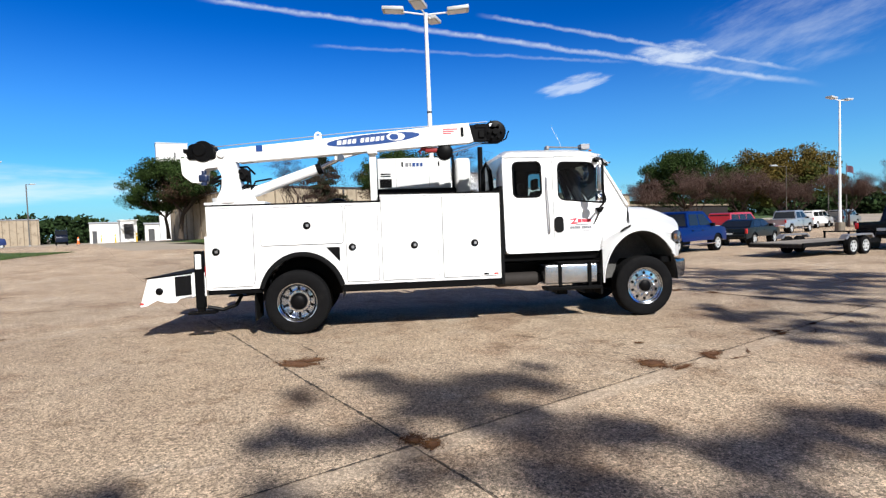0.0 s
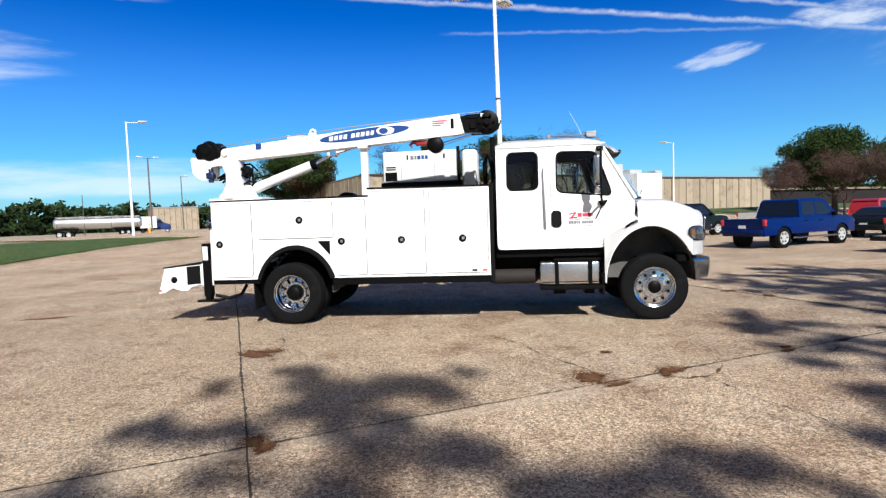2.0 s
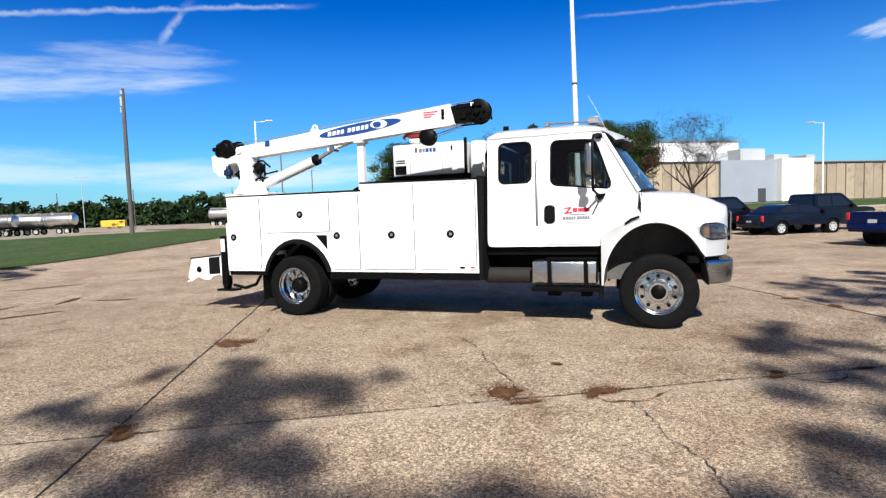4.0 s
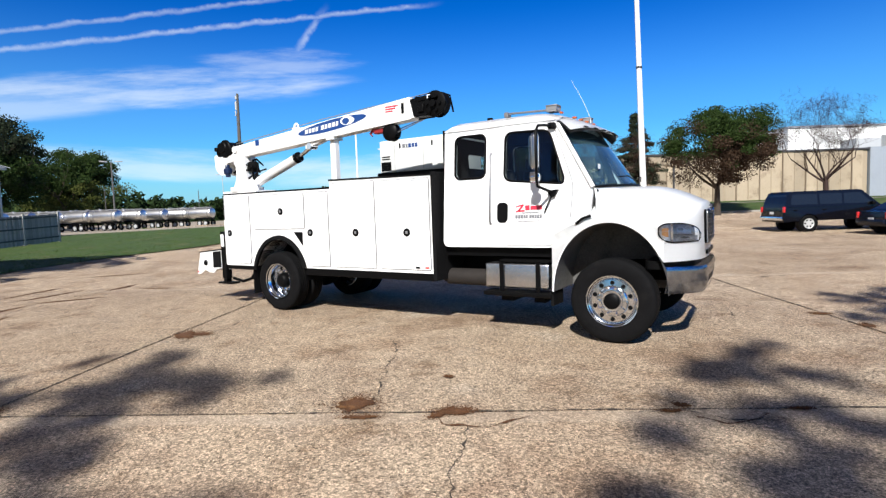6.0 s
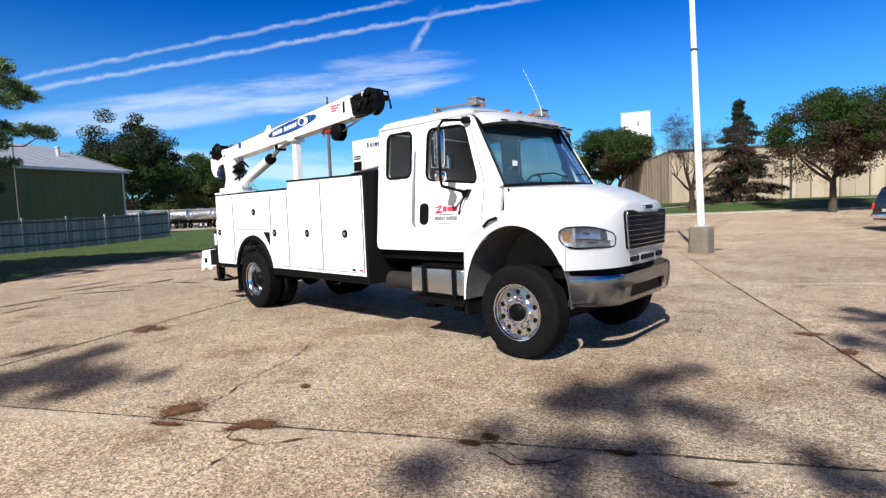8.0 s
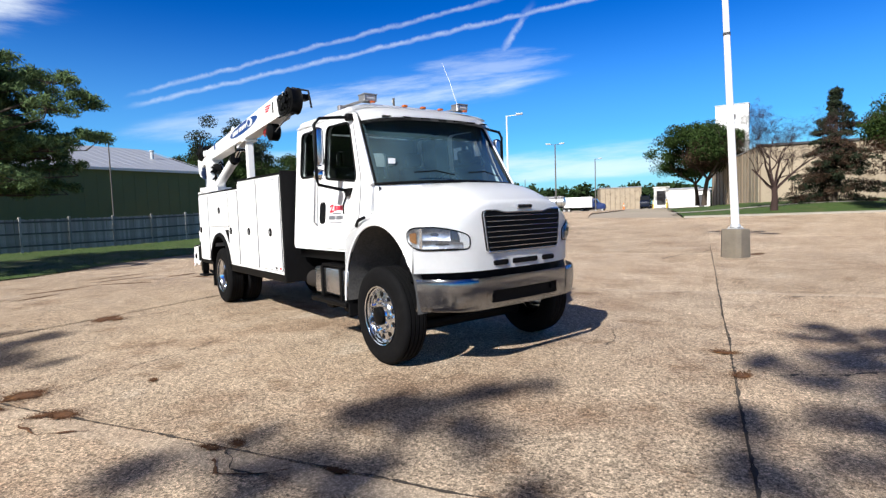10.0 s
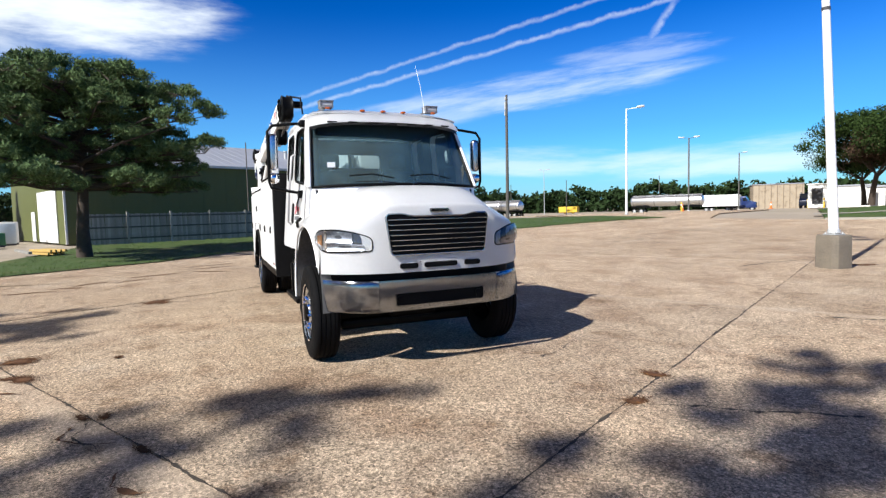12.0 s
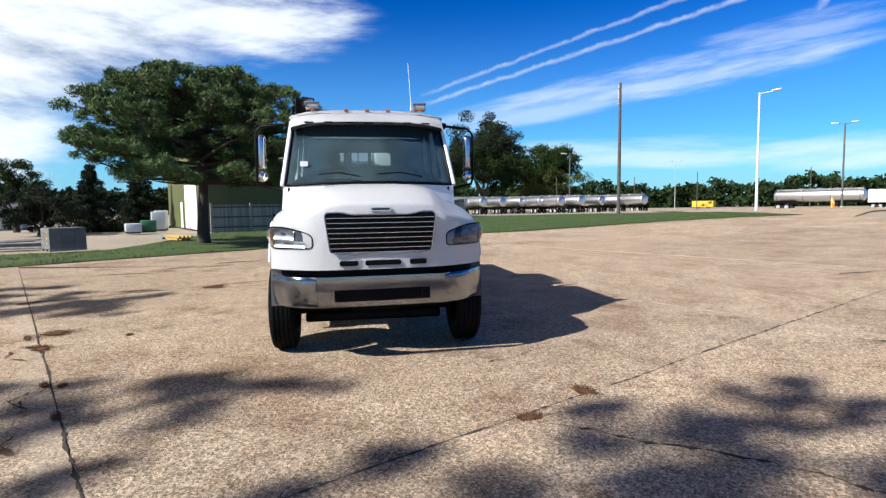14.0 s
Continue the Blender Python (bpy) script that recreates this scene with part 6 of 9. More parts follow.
# brown silt washed along joints and the lot's edge
SPILLS = [(3.25, 12.80, 0.55, 0.16, -12), (3.5, 13.0, 0.20, 0.35, 0), (-5.17, -3.67, 1.35, 0.14, 116), (-4.08, -4.01, 0.79, 0.10, 126), (4.42, -4.20, 0.35, 0.13, 118), (5.21, -4.03, 0.21, 0.08, 82), (-6.68, -2.03, 1.40, 0.14, 107), (-3.20, -5.30, 0.73, 0.08, 80), (6.85, -3.12, 0.14, 0.05, 29), (7.75, -2.60, 0.12, 0.04, 29), (-5.33, -0.35, 0.85, 0.08, 22), (-9.66, 6.82, 0.48, 0.10, 38), (1.58, -5.88, 0.11, 0.14, 22)]
for k, (x, y, rx, ry, t) in enumerate([(-5.4, -2.2, 1.2, 0.16, 62), (-6.4, -0.6, 1.0, 0.15, 118), (-3.9, -4.9, 0.8, 0.08, 125), (-2.7, -5.9, 0.8, 0.07, 95), (-7.7, -2.0, 1.4, 0.09, 118), (-9.6, 1.0, 1.6, 0.14, 60), *SPILLS]):
    dirt_patch(x, y, rx, ry, t, k + 31)
# grass on both sides, with blades
def lawn(name, outline_fn, xs, ys, z_fn, label, blades, seed, box_of):
    verts, index, faces = [], {}, []
    for i, x in enumerate(xs):
        for j, y in enumerate(ys):
            p = outline_fn(x, y)
            index[i, j] = len(verts)
            verts.append((p[0], p[1], z_fn(p[0], p[1])))
    for i in range(len(xs) - 1):
        for j in range(len(ys) - 1):
            faces.append((index[i, j], index[i + 1, j], index[i + 1, j + 1], index[i, j + 1]))
    ob = tagged(mesh_from(name, verts, faces, GRASS, smooth=True), label, "grass", kind="stuff")
    r = random.Random(seed)
    bv, bf = [], []
    for _ in range(blades):
        u, v = r.random(), r.random() ** 1.6
        p = outline_fn(*box_of(u, v))
        z = z_fn(*p)
        for _ in range(3):
            a, h, w = r.uniform(0, 6.28), r.uniform(0.03, 0.08), r.uniform(0.006, 0.014)
            ox, oy = p[0] + r.uniform(-0.08, 0.08), p[1] + r.uniform(-0.08, 0.08)
            k = len(bv)
            lx, ly = r.uniform(-0.05, 0.05), r.uniform(-0.05, 0.05)
            bv += [(ox - w * math.cos(a), oy - w * math.sin(a), z - 0.01), (ox + w * math.cos(a), oy + w * math.sin(a), z - 0.01), (ox + lx, oy + ly, z + h)]
            bf.append((k, k + 1, k + 2))
    tagged(mesh_from(name + "_blades", bv, bf, BLADE), "short green grass blades", "grass", kind="stuff")
    return ob


def west_pt(u, v):
    y = -40 + 72 * u
    near = edge_x(y) + 0.12 * noise.noise((y * 1.3, 0, 0)) + 0.3 * noise.noise((y * 0.3, 4, 0))
    far = -46.0 if y < 8 else -46.0 + (y - 8) * 0.86
    if y < -9.5:
        far = near - 6.5 - 0.1 * (-9.5 - y)
    if -9.5 <= y < 8:
        far = -34.0
    far = min(far, near - 1.0)
    return near + (far - near) * v, y


grid01 = [k / 60 for k in range(61)]
lawn("grass_strip", west_pt, grid01, [k / 14 for k in range(15)], lambda x, y: terrain(x, y) + 0.03 + 0.02 * noise.noise((x, y, 0)), "mown green grass strip beside the lot", 15000, 4, lambda u, v: (u, v))


def east_pt(u, v):
    p = CURB0 + CURBU * (0.5 + 110 * u) + CURBN * (0.16 + 22 * v)
    return p.x, p.y


lawn("lawn", east_pt, grid01, [k / 14 for k in range(15)], lambda x, y: terrain(x, y) + 0.06 + lawn_rise(x, y), "mown lawn in front of the long building", 9000, 5, lambda u, v: (u * 0.5, v))
# kerb along the lawn
bm = B()
for k in range(54):
    a, b = CURB0 + CURBU * (0.5 + 2 * k + 0.01), CURB0 + CURBU * (2.5 + 2 * k - 0.01)
    vs = []
    for p in (a, b):
        for off, z in ((0.0, -0.05), (0.02, 0.12), (0.16, 0.13), (0.18, 0.0)):
            q = p + CURBN * off
            vs.append(bm.verts.new((q.x, q.y, terrain(q.x, q.y) + z)))
    for m in range(3):
        bm.faces.new((vs[m], vs[m + 1], vs[m + 5], vs[m + 4]))
tagged(part("kerb", bm, CURB), "pale concrete kerb along the lawn", "kerb", kind="structure")
# pavement path across the lawn
bm = B()
for k in range(40):
    a, b = CURB0 + CURBU * (2.0 * k), CURB0 + CURBU * (2.0 * k + 1.98)
    bm.faces.new([bm.verts.new((q.x, q.y, terrain(q.x, q.y) + lawn_rise(q.x, q.y) + 0.085)) for q in (a + CURBN * 4.6, b + CURBN * 4.6, b + CURBN * 5.8, a + CURBN * 5.8)])
tagged(part("footpath", bm, CURB), "narrow concrete footpath on the lawn", "path", kind="structure")


def on_land(x, y):
    z = terrain(x, y)
    if (Vector((x, y)) - CURB0).dot(CURBN) > 0 and (Vector((x, y)) - CURB0).dot(CURBU) > 0.5:
        z += lawn_rise(x, y) + 0.06
    return z


# ---- trees ----
BARK = material("grey_brown_bark", (0.055, 0.041, 0.031), 0.95, 0, 0.35, 8, 40, bump=0.8, bump_scale=30)
HAZEL = material("brown_twigs", (0.085, 0.054, 0.046), 0.95, 0, 0.3, 3, 20, spec=0.12)
TWIG = material("bare_twigs", (0.045, 0.029, 0.026), 0.95, 0, 0.3, 3, 20, spec=0.12)
PINE_LEAF = material("pine_needles", (0.082, 0.128, 0.050), 0.75, 0, 0.3, 0.8, 6, by_island=0.45, spec=0.12)
OAK_LEAF = material("oak_leaves", (0.024, 0.044, 0.010), 0.7, 0, 0.3, 0.5, 5, by_island=0.4, spec=0.12)
OLIVE_LEAF = material("olive_leaves", (0.066, 0.078, 0.018), 0.7, 0, 0.3, 0.5, 5, by_island=0.4, spec=0.12)
AUTUMN_LEAF = material("autumn_leaves", (0.105, 0.076, 0.018), 0.75, 0, 0.3, 0.5, 5, by_island=0.45, spec=0.12)
RUSSET_LEAF = material("russet_leaves", (0.050, 0.031, 0.020), 0.8, 0, 0.3, 0.5, 5, by_island=0.4, spec=0.12)
SPRUCE_LEAF = material("spruce_needles", (0.022, 0.031, 0.017), 0.8, 0, 0.3, 0.8, 6, by_island=0.45, spec=0.12)
WOODS_LEAF = material("far_woods", (0.018, 0.034, 0.011), 0.85, 0, 0.3, 0.05, 0.4, by_island=0.45, spec=0.12)


def leaf_cloud(name, clumps, per, size, mat, parent, seed, aspect=0.55, up=0.0):
    """A crown: many small leaves round the centres of clumps (x, y, z, radius)."""
    g = np.random.default_rng(seed)
    c = np.array(clumps)
    n = len(c) * per
    d = g.normal(size=(n, 3))
    d /= np.linalg.norm(d, axis=1)[:, None]
    rad = g.random(n) ** 0.45
    pos = np.repeat(c[:, :3], per, 0) + d * (np.repeat(c[:, 3], per) * rad)[:, None] * np.array([1, 1, 0.7])
    u = g.normal(size=(n, 3))
    u[:, 2] += up
    u /= np.linalg.norm(u, axis=1)[:, None]
    v = np.cross(u, g.normal(size=(n, 3)))
    v /= np.linalg.norm(v, axis=1)[:, None]
    s = size * g.uniform(0.6, 1.4, n)[:, None]
    quad = np.stack([pos - u * s, pos + v * s * aspect, pos + u * s, pos - v * s * aspect], 1).reshape(-1, 3)
    me = bpy.data.meshes.new(name)
    me.vertices.add(4 * n)
    me.vertices.foreach_set("co", quad.astype(np.float32).ravel())
    me.loops.add(4 * n)
    me.loops.foreach_set("vertex_index", np.arange(4 * n, dtype=np.int32))
    me.polygons.add(n)
    me.polygons.foreach_set("loop_start", np.arange(0, 4 * n, 4, dtype=np.int32))
    me.materials.append(mat)
    me.update()
    ob = new(name, me)
    if parent is not None:
        ob.parent = parent
    return ob


def branch(bm, r, p, d, length, radius, depth, tips, spread=0.7, lift=0.25, kids=3, seg=5):
    pts, rad = [p], [radius]
    q, v = p.copy(), d.normalized()
    n = 4
    for k in range(n):
        v = (v + Vector((r.uniform(-1, 1), r.uniform(-1, 1), r.uniform(-0.6, 1.0) * lift)) * 0.22).normalized()
        q = q + v * (length / n)
        pts.append(q.copy())
        rad.append(radius * (1 - 0.55 * (k + 1) / n))
    tube(bm, pts, rad, seg)
    tips.append((q.copy(), v.copy(), depth))
    if depth <= 0:
        return
    for k in range(kids):
        t = r.choice((2, 3, 4))
        side = Vector((r.uniform(-1, 1), r.uniform(-1, 1), r.uniform(-0.3, 0.9)))
        nd = (v * (1 - spread * 0.5) + side.normalized() * spread + Vector((0, 0, lift))).normalized()
        branch(bm, r, pts[t], nd, length * r.uniform(0.55, 0.8), rad[t] * 0.68, depth - 1, tips, spread, lift, kids, max(3, seg - 1))


def broad_tree(label, x, y, height, width, mats, seed, trunk=0.2, fork=0.3, leaf=0.13, clumps=150, per=42, flat=0.75, kind_name="tree", gap=0.35, lean=0.0, group="trees round the lot", low=0.25, clump_r=0.13):
    r = random.Random(seed)
    z0 = on_land(x, y)
    t = thing("tree", label, "tree", group, at=pose(x, y, z0 - 0.05))
    bm = B()
    tips = []
    fz = height * fork
    tube(bm, [(0, 0, 0), (lean * 0.3, 0.02, fz * 0.5), (lean, 0, fz)], [trunk * 1.35, trunk, trunk * 0.85], 9)
    for k in range(5):
        a = 2 * math.pi * (k + r.random() * 0.7) / 5
        d = Vector((math.cos(a) * 0.75, math.sin(a) * 0.75, r.uniform(0.55, 1.1)))
        branch(bm, r, Vector((lean, 0, fz * r.uniform(0.85, 1.0))), d, min(width * 0.42, height * 0.45), trunk * 0.55, 2, tips, 0.75, 0.2, 3)
    part("trunk", bm, BARK, t, "forked grey brown trunk and limbs", smooth=60)
    cz, rx, rz = height * (low + 1) / 2, width / 2, height * (1 - low) / 2
    cs = []
    while len(cs) < clumps:
        d = Vector((r.gauss(0, 1), r.gauss(0, 1), r.gauss(0, 1))).normalized()
        q = r.random() ** 0.4
        rr = 1 + 0.30 * noise.noise(d * 1.9 + Vector((seed, 0, 0)))
        p = Vector((d.x * rx * q * rr, d.y * rx * q * rr, cz + d.z * rz * q * rr * (flat + 0.25 if d.z > 0 else flat)))
        if noise.noise(p * (2.6 / width) + Vector((0, seed * 3.7, 0))) < -gap * 0.35:
            continue
        cs.append((p.x, p.y, p.z, width * clump_r * r.uniform(0.5, 1.1)))
    if isinstance(mats, (list, tuple)):
        cs.sort(key=lambda c: -c[2] + r.gauss(0, height * 0.10))
        n = len(cs)
        for k, (mm, share) in enumerate(mats):
            some = cs[round(n * sum(q for _, q in mats[:k])):round(n * sum(q for _, q in mats[:k + 1]))]
            if some:
                leaf_cloud("crown", some, per * 7, leaf * 0.45, mm, t, seed + k)
    else:
        leaf_cloud("crown", cs, per * 7, leaf * 0.45, mats, t, seed)
    return t


def bare_tree(label, x, y, height, width, seed, trunk=0.16, fork=0.25, leaves=None, group="trees round the lot", twigs=1.0, mat=TWIG):
    r = random.Random(seed)
    z0 = on_land(x, y)
    t = thing("bare_tree", label, "tree", group, at=pose(x, y, z0 - 0.05))
    bm = B()
    tips = []
    fz = height * fork
    tube(bm, [(0, 0, 0), (0.03, 0.02, fz * 0.5), (0, 0, fz)], [trunk * 1.3, trunk, trunk * 0.9], 8)
    for k in range(6):
        a = 2 * math.pi * (k + r.random() * 0.6) / 6
        d = Vector((math.cos(a) * 0.8, math.sin(a) * 0.8, r.uniform(0.5, 1.3)))
        branch(bm, r, Vector((0, 0, fz * r.uniform(0.8, 1.0))), d, height * 0.36 * r.uniform(0.8, 1.1), trunk * 0.5, 4, tips, 0.8, 0.35, 3, 5)
    part("trunk", bm, TWIG, t, "bare forked trunk and limbs", smooth=60)
    fine = [(p.x, p.y, p.z, width * 0.07) for p, v, d in tips if d <= 1]
    leaf_cloud("twig_cloud", fine, int(5 * twigs), 0.17, mat, t, seed, aspect=0.05, up=0.5)["label"] = "thin purple brown twigs"
    if leaves:
        leaf_cloud("crown", [c for i, c in enumerate(fine) if i % 3 == 0], 6, 0.09, leaves, t, seed + 9)["label"] = "few withered leaves"
    return t


def conifer(label, x, y, height, width, seed, mat=SPRUCE_LEAF, brown=None, group="trees round the lot", per=26):
    r = random.Random(seed)
    z0 = on_land(x, y)
    t = thing("spruce_tree", label, "tree", group, at=pose(x, y, z0 - 0.05))
    bm = B()
    tube(bm, [(0, 0, 0), (0, 0, height * 0.5), (0.05, 0, height)], [0.2, 0.12, 0.02], 8)
    cs, low = [], []
    levels = int(height * 2.6)
    for k in range(levels):
        f = k / levels
        z = height * (0.06 + 0.93 * f)
        rad = width / 2 * (1 - f) ** 0.85 * r.uniform(0.75, 1.12)
        for b in range(max(3, int(9 * (1 - f)) + 2)):
            a = r.uniform(0, 2 * math.pi)
            ln = rad * r.uniform(0.7, 1.1)
            tip = Vector((math.cos(a) * ln, math.sin(a) * ln, z - 0.18 * ln))
            tube(bm, [(0, 0, z), tip], [0.03, 0.008], 3)
            for s in (0.3, 0.5, 0.7, 0.85, 1.0):
                (low if f < 0.55 and brown and r.random() < 0.55 else cs).append((tip.x * s, tip.y * s, z + (tip.z - z) * s, 0.24 + 0.30 * (1 - s) + 0.08 * (1 - f)))
    part("trunk", bm, BARK, t)
    leaf_cloud("crown", cs, per * 2, 0.13, mat, t, seed, aspect=0.2)
    if low:
        leaf_cloud("lower_crown", low, per * 2, 0.13, brown, t, seed + 1, aspect=0.16)["label"] = "dry brown lower boughs"
    return t


def pine(label, x, y, height, width, seed):
    r = random.Random(seed)
    t = thing("pine_tree", label, "tree", "trees round the lot", at=pose(x, y, on_land(x, y) - 0.05))
    bm = B()
    tips = []
    tube(bm, [(0, 0, 0), (0.05, 0, 1.2), (0.0, 0.1, 3.0), (-0.25, 0.1, height * 0.65), (-0.2, 0.0, height * 0.88)], [0.32, 0.24, 0.20, 0.15, 0.05], 12)
    cs = []
    for k in range(78):
        f = k / 77
        z = 2.9 + (height - 3.55) * f
        a = k * 2.4 + r.uniform(-0.4, 0.4)
        ln = width / 2 * (0.98 + 0.08 * math.cos(a)) * (1.0 - 0.04 * math.sin(a) - 0.42 * f ** 3) * r.uniform(0.62, 1.0)
        d = Vector((math.cos(a), math.sin(a), -0.06 + 0.30 * f))
        pts = [Vector((-0.2 * f, 0.05, z))]
        v = d.copy()
        for q in range(5):
            v = (v + Vector((r.uniform(-0.22, 0.22), r.uniform(-0.22, 0.22), r.uniform(-0.08, 0.12)))).normalized()
            pts.append(pts[-1] + v * ln / 5)
        tube(bm, pts, [0.09, 0.075, 0.06, 0.045, 0.03, 0.015], 5)
        # needles grow in flat pads along the outer half of each limb
        for q in (2, 3, 4, 5):
            if q == 2 and r.random() < 0.5:
                continue
            c = pts[q] + Vector((r.gauss(0, 0.25), r.gauss(0, 0.25), r.gauss(0.12, 0.12)))
            c.z = min(c.z, (height + 0.35) * (1 - 0.28 * (c.xy.length / (width / 2)) ** 2))
            wide = r.uniform(0.60, 1.00)
            tube(bm, [pts[q], c], [0.03, 0.012], 4)
            for n in range(7):
                b, w = r.uniform(0, 2 * math.pi), wide * math.sqrt(r.random())
                e = c + Vector((w * math.cos(b), w * math.sin(b), 0.30 * (1 - (w / wide) ** 2) + r.gauss(0, 0.06)))
                tube(bm, [c, e], [0.012, 0.005], 3)
                cs.append((e.x, e.y, e.z, r.uniform(0.22, 0.38)))
    part("trunk", bm, BARK, t, "dark rough pine trunk and limbs", smooth=60)
    leaf_cloud("crown", cs, 135, 0.098, PINE_LEAF, t, seed, aspect=0.17)["label"] = "dark green needle clumps"
    return t


pine("large dark green pine with spreading crown beside the grass", -15.35, -7.15, 7.55, 12.0, 11)
broad_tree("leafy oak with dark green crown on the lawn", 3.1, 36.6, 7.9, 7.4, [(OAK_LEAF, 0.62), (RUSSET_LEAF, 0.38)], 21, 0.2, 0.28, 0.14, 190, 56, low=0.25)
bare_tree("bare small tree with purple brown twigs on the lawn", -5.3, 35.75, 7.0, 5.8, 22, 0.2, 0.24, twigs=1.6)
conifer("tall dark spruce with brown lower boughs", -3.95, 42.35, 8.3, 6.8, 23, SPRUCE_LEAF, RUSSET_LEAF)
broad_tree("wide dark oak beside the tan wall", -24.2, 62.6, 10.2, 10.5, [(OAK_LEAF, 0.8), (RUSSET_LEAF, 0.2)], 24, 0.26, 0.34, 0.24, 170, 44, flat=0.6, lean=0.5, low=0.36, clump_r=0.15)
broad_tree("lower dark oak beside the tan wall", -27.0, 66.3, 8.2, 9.0, OAK_LEAF, 28, 0.22, 0.36, 0.24, 110, 44, flat=0.6, lean=-0.3, low=0.36, clump_r=0.15)
bare_tree("bare spreading tree in front of the long building", 10.0, 47.5, 8.7, 8.0, 25, 0.2, 0.2, twigs=2.6)
broad_tree("tall dark green tree behind the shed", -110.0, 30.0, 22.0, 22.0, [(SPRUCE_LEAF, 0.5), (OAK_LEAF, 0.5)], 26, 0.5, 0.2, 0.42, 230, 52, gap=0.5, low=0.08, clump_r=0.11)
broad_tree("round olive green tree behind the tanker yard", -128.0, 50.6, 17.8, 21.0, [(OAK_LEAF, 0.65), (OLIVE_LEAF, 0.35)], 27, 0.45, 0.2, 0.42, 210, 52, gap=0.3, low=0.03, clump_r=0.12)
broad_tree("round green tree beyond the parked cars", 41.3, 58.6, 9.8, 12.5, OAK_LEAF, 31, 0.3, 0.25, 0.27, 170, 46, low=0.2)
broad_tree("tree with yellow autumn leaves beyond the cars", 51.6, 54.5, 9.8, 12.5, [(AUTUMN_LEAF, 0.6), (OLIVE_LEAF, 0.4)], 32, 0.3, 0.25, 0.27, 170, 46, low=0.15)
broad_tree("green tree at the edge of the far lot", 66.0, 45.0, 7.0, 8.0, OAK_LEAF, 33, 0.25, 0.25, 0.2, 90, 40, low=0.2)
for k, (x, y, h) in enumerate([(33.0, 52.5, 5.4), (37.5, 50.0, 6.0), (42.0, 48.5, 6.2), (46.0, 45.5, 5.8), (50.5, 43.0, 5.4), (55.0, 41.0, 5.0)]):
    bare_tree("low bare ornamental tree with purple brown twigs", x, y, h + 0.5, 7.0, 40 + k, 0.12, 0.25, None, "bare trees beyond the cars", 5.0, HAZEL)
conifer("dark spruce behind the supply yard", -36.0, -20.6, 5.6, 5.0, 51)
conifer("dark spruce behind the supply yard", -44.3, -19.9, 6.4, 5.0, 52)
broad_tree("low dark evergreen shrub in the yard", -30.5, -21.8, 3.4, 4.8, SPRUCE_LEAF, 53, 0.15, 0.15, 0.14, 90, 44, low=0.0)
broad_tree("dark tree at the far edge of the yard", -38.2, -27.4, 6.2, 5.4, OAK_LEAF, 54, 0.2, 0.25, 0.16, 70, 44, low=0.25)
# trees behind the camera that shade the lot; boughs are (shade x, shade y, half width, half depth)
def shade_tree(x, y, fork, boughs, seed, reach=13.0):
    r = random.Random(seed)
    t = thing("tree", "tall leafy shade tree behind the lot's near side", "tree", "shade trees", at=pose(x, y, on_land(x, y) - 0.05))
    bm = B()
    tube(bm, [(0, 0, 0), (0.05, 0.03, fork * 0.5), (0, 0, fork)], [0.28, 0.21, 0.17], 9)
    cs = []
    for gx, gy, hw, hd in boughs:
        h = reach + r.uniform(-0.5, 0.5)
        c = Vector((gx + 0.465 * h - x, gy - 1.15 * h - y, h))
        mid = Vector((c.x * 0.5, c.y * 0.5, fork + (h - fork) * 0.62))
        tube(bm, [(0, 0, fork - 0.3), mid, c], [0.05, 0.028, 0.010], 5)
        n = max(4, int(hw * hd * 33))
        for k in range(n):
            a, q = r.uniform(0, 2 * math.pi), min(1.5, abs(r.gauss(0, 0.62)))
            dz = r.gauss(0, 0.5)
            p = c + Vector((hw * 1.18 * q * math.cos(a) + 0.465 * dz, hd * 1.18 * q * math.sin(a) - 1.15 * dz, dz))
            cs.append((p.x, p.y, p.z, r.uniform(0.16, 0.30)))
            if k % 4 == 0:
                tube(bm, [c, p], [0.015, 0.006], 3)
    part("trunk", bm, BARK, t, "forked grey brown trunk and limbs", smooth=60)
    leaf_cloud("crown", cs, 44, 0.085, OAK_LEAF, t, seed)
    return t


shade_tree(9.0, -22.5, 9.0, [(1.9, -4.7, 1.0, 0.75), (2.5, -4.4, 0.6, 0.55), (1.2, -3.7, 0.4, 0.3), (0.9, -5.7, 0.8, 0.35), (2.0, -5.4, 0.7, 0.35), (0.6, -7.2, 1.0, 0.6), (2.4, -6.7, 0.9, 0.6), (3.2, -6.1, 0.6, 0.4), (4.3, -6.5, 0.9, 0.5), (5.1, -6.0, 0.45, 0.5), (1.5, -8.2, 1.2, 0.7), (4.0, -7.7, 1.3, 0.7), (-0.6, -6.5, 0.6, 0.3), (5.9, -7.2, 0.7, 0.6), (2.0, -9.6, 1.5, 0.9), (4.6, -9.4, 1.4, 0.9), (3.2, -11.2, 1.7, 0.9)], 61)
shade_tree(14.6, -19.5, 9.0, [(7.4, -2.9, 0.45, 0.6), (7.8, -2.4, 0.45, 0.4), (7.0, -1.9, 0.25, 0.35), (7.7, -1.5, 0.4, 0.2), (7.2, -0.9, 0.12, 0.45), (8.8, -2.0, 0.35, 0.3), (7.4, -1.7, 0.45, 0.3), (6.9, -1.5, 0.3, 0.2), (8.2, -2.9, 0.35, 0.3), (6.9, -3.6, 0.4, 0.35), (7.7, -3.9, 0.6, 0.5), (7.2, -4.9, 0.9, 0.6), (8.7, -4.4, 0.7, 0.6), (6.3, -5.6, 0.5, 0.5), (8.8, -6.2, 1.0, 0.8), (8.6, -7.8, 1.3, 0.9), (10.0, -7.0, 0.9, 0.9)], 62)
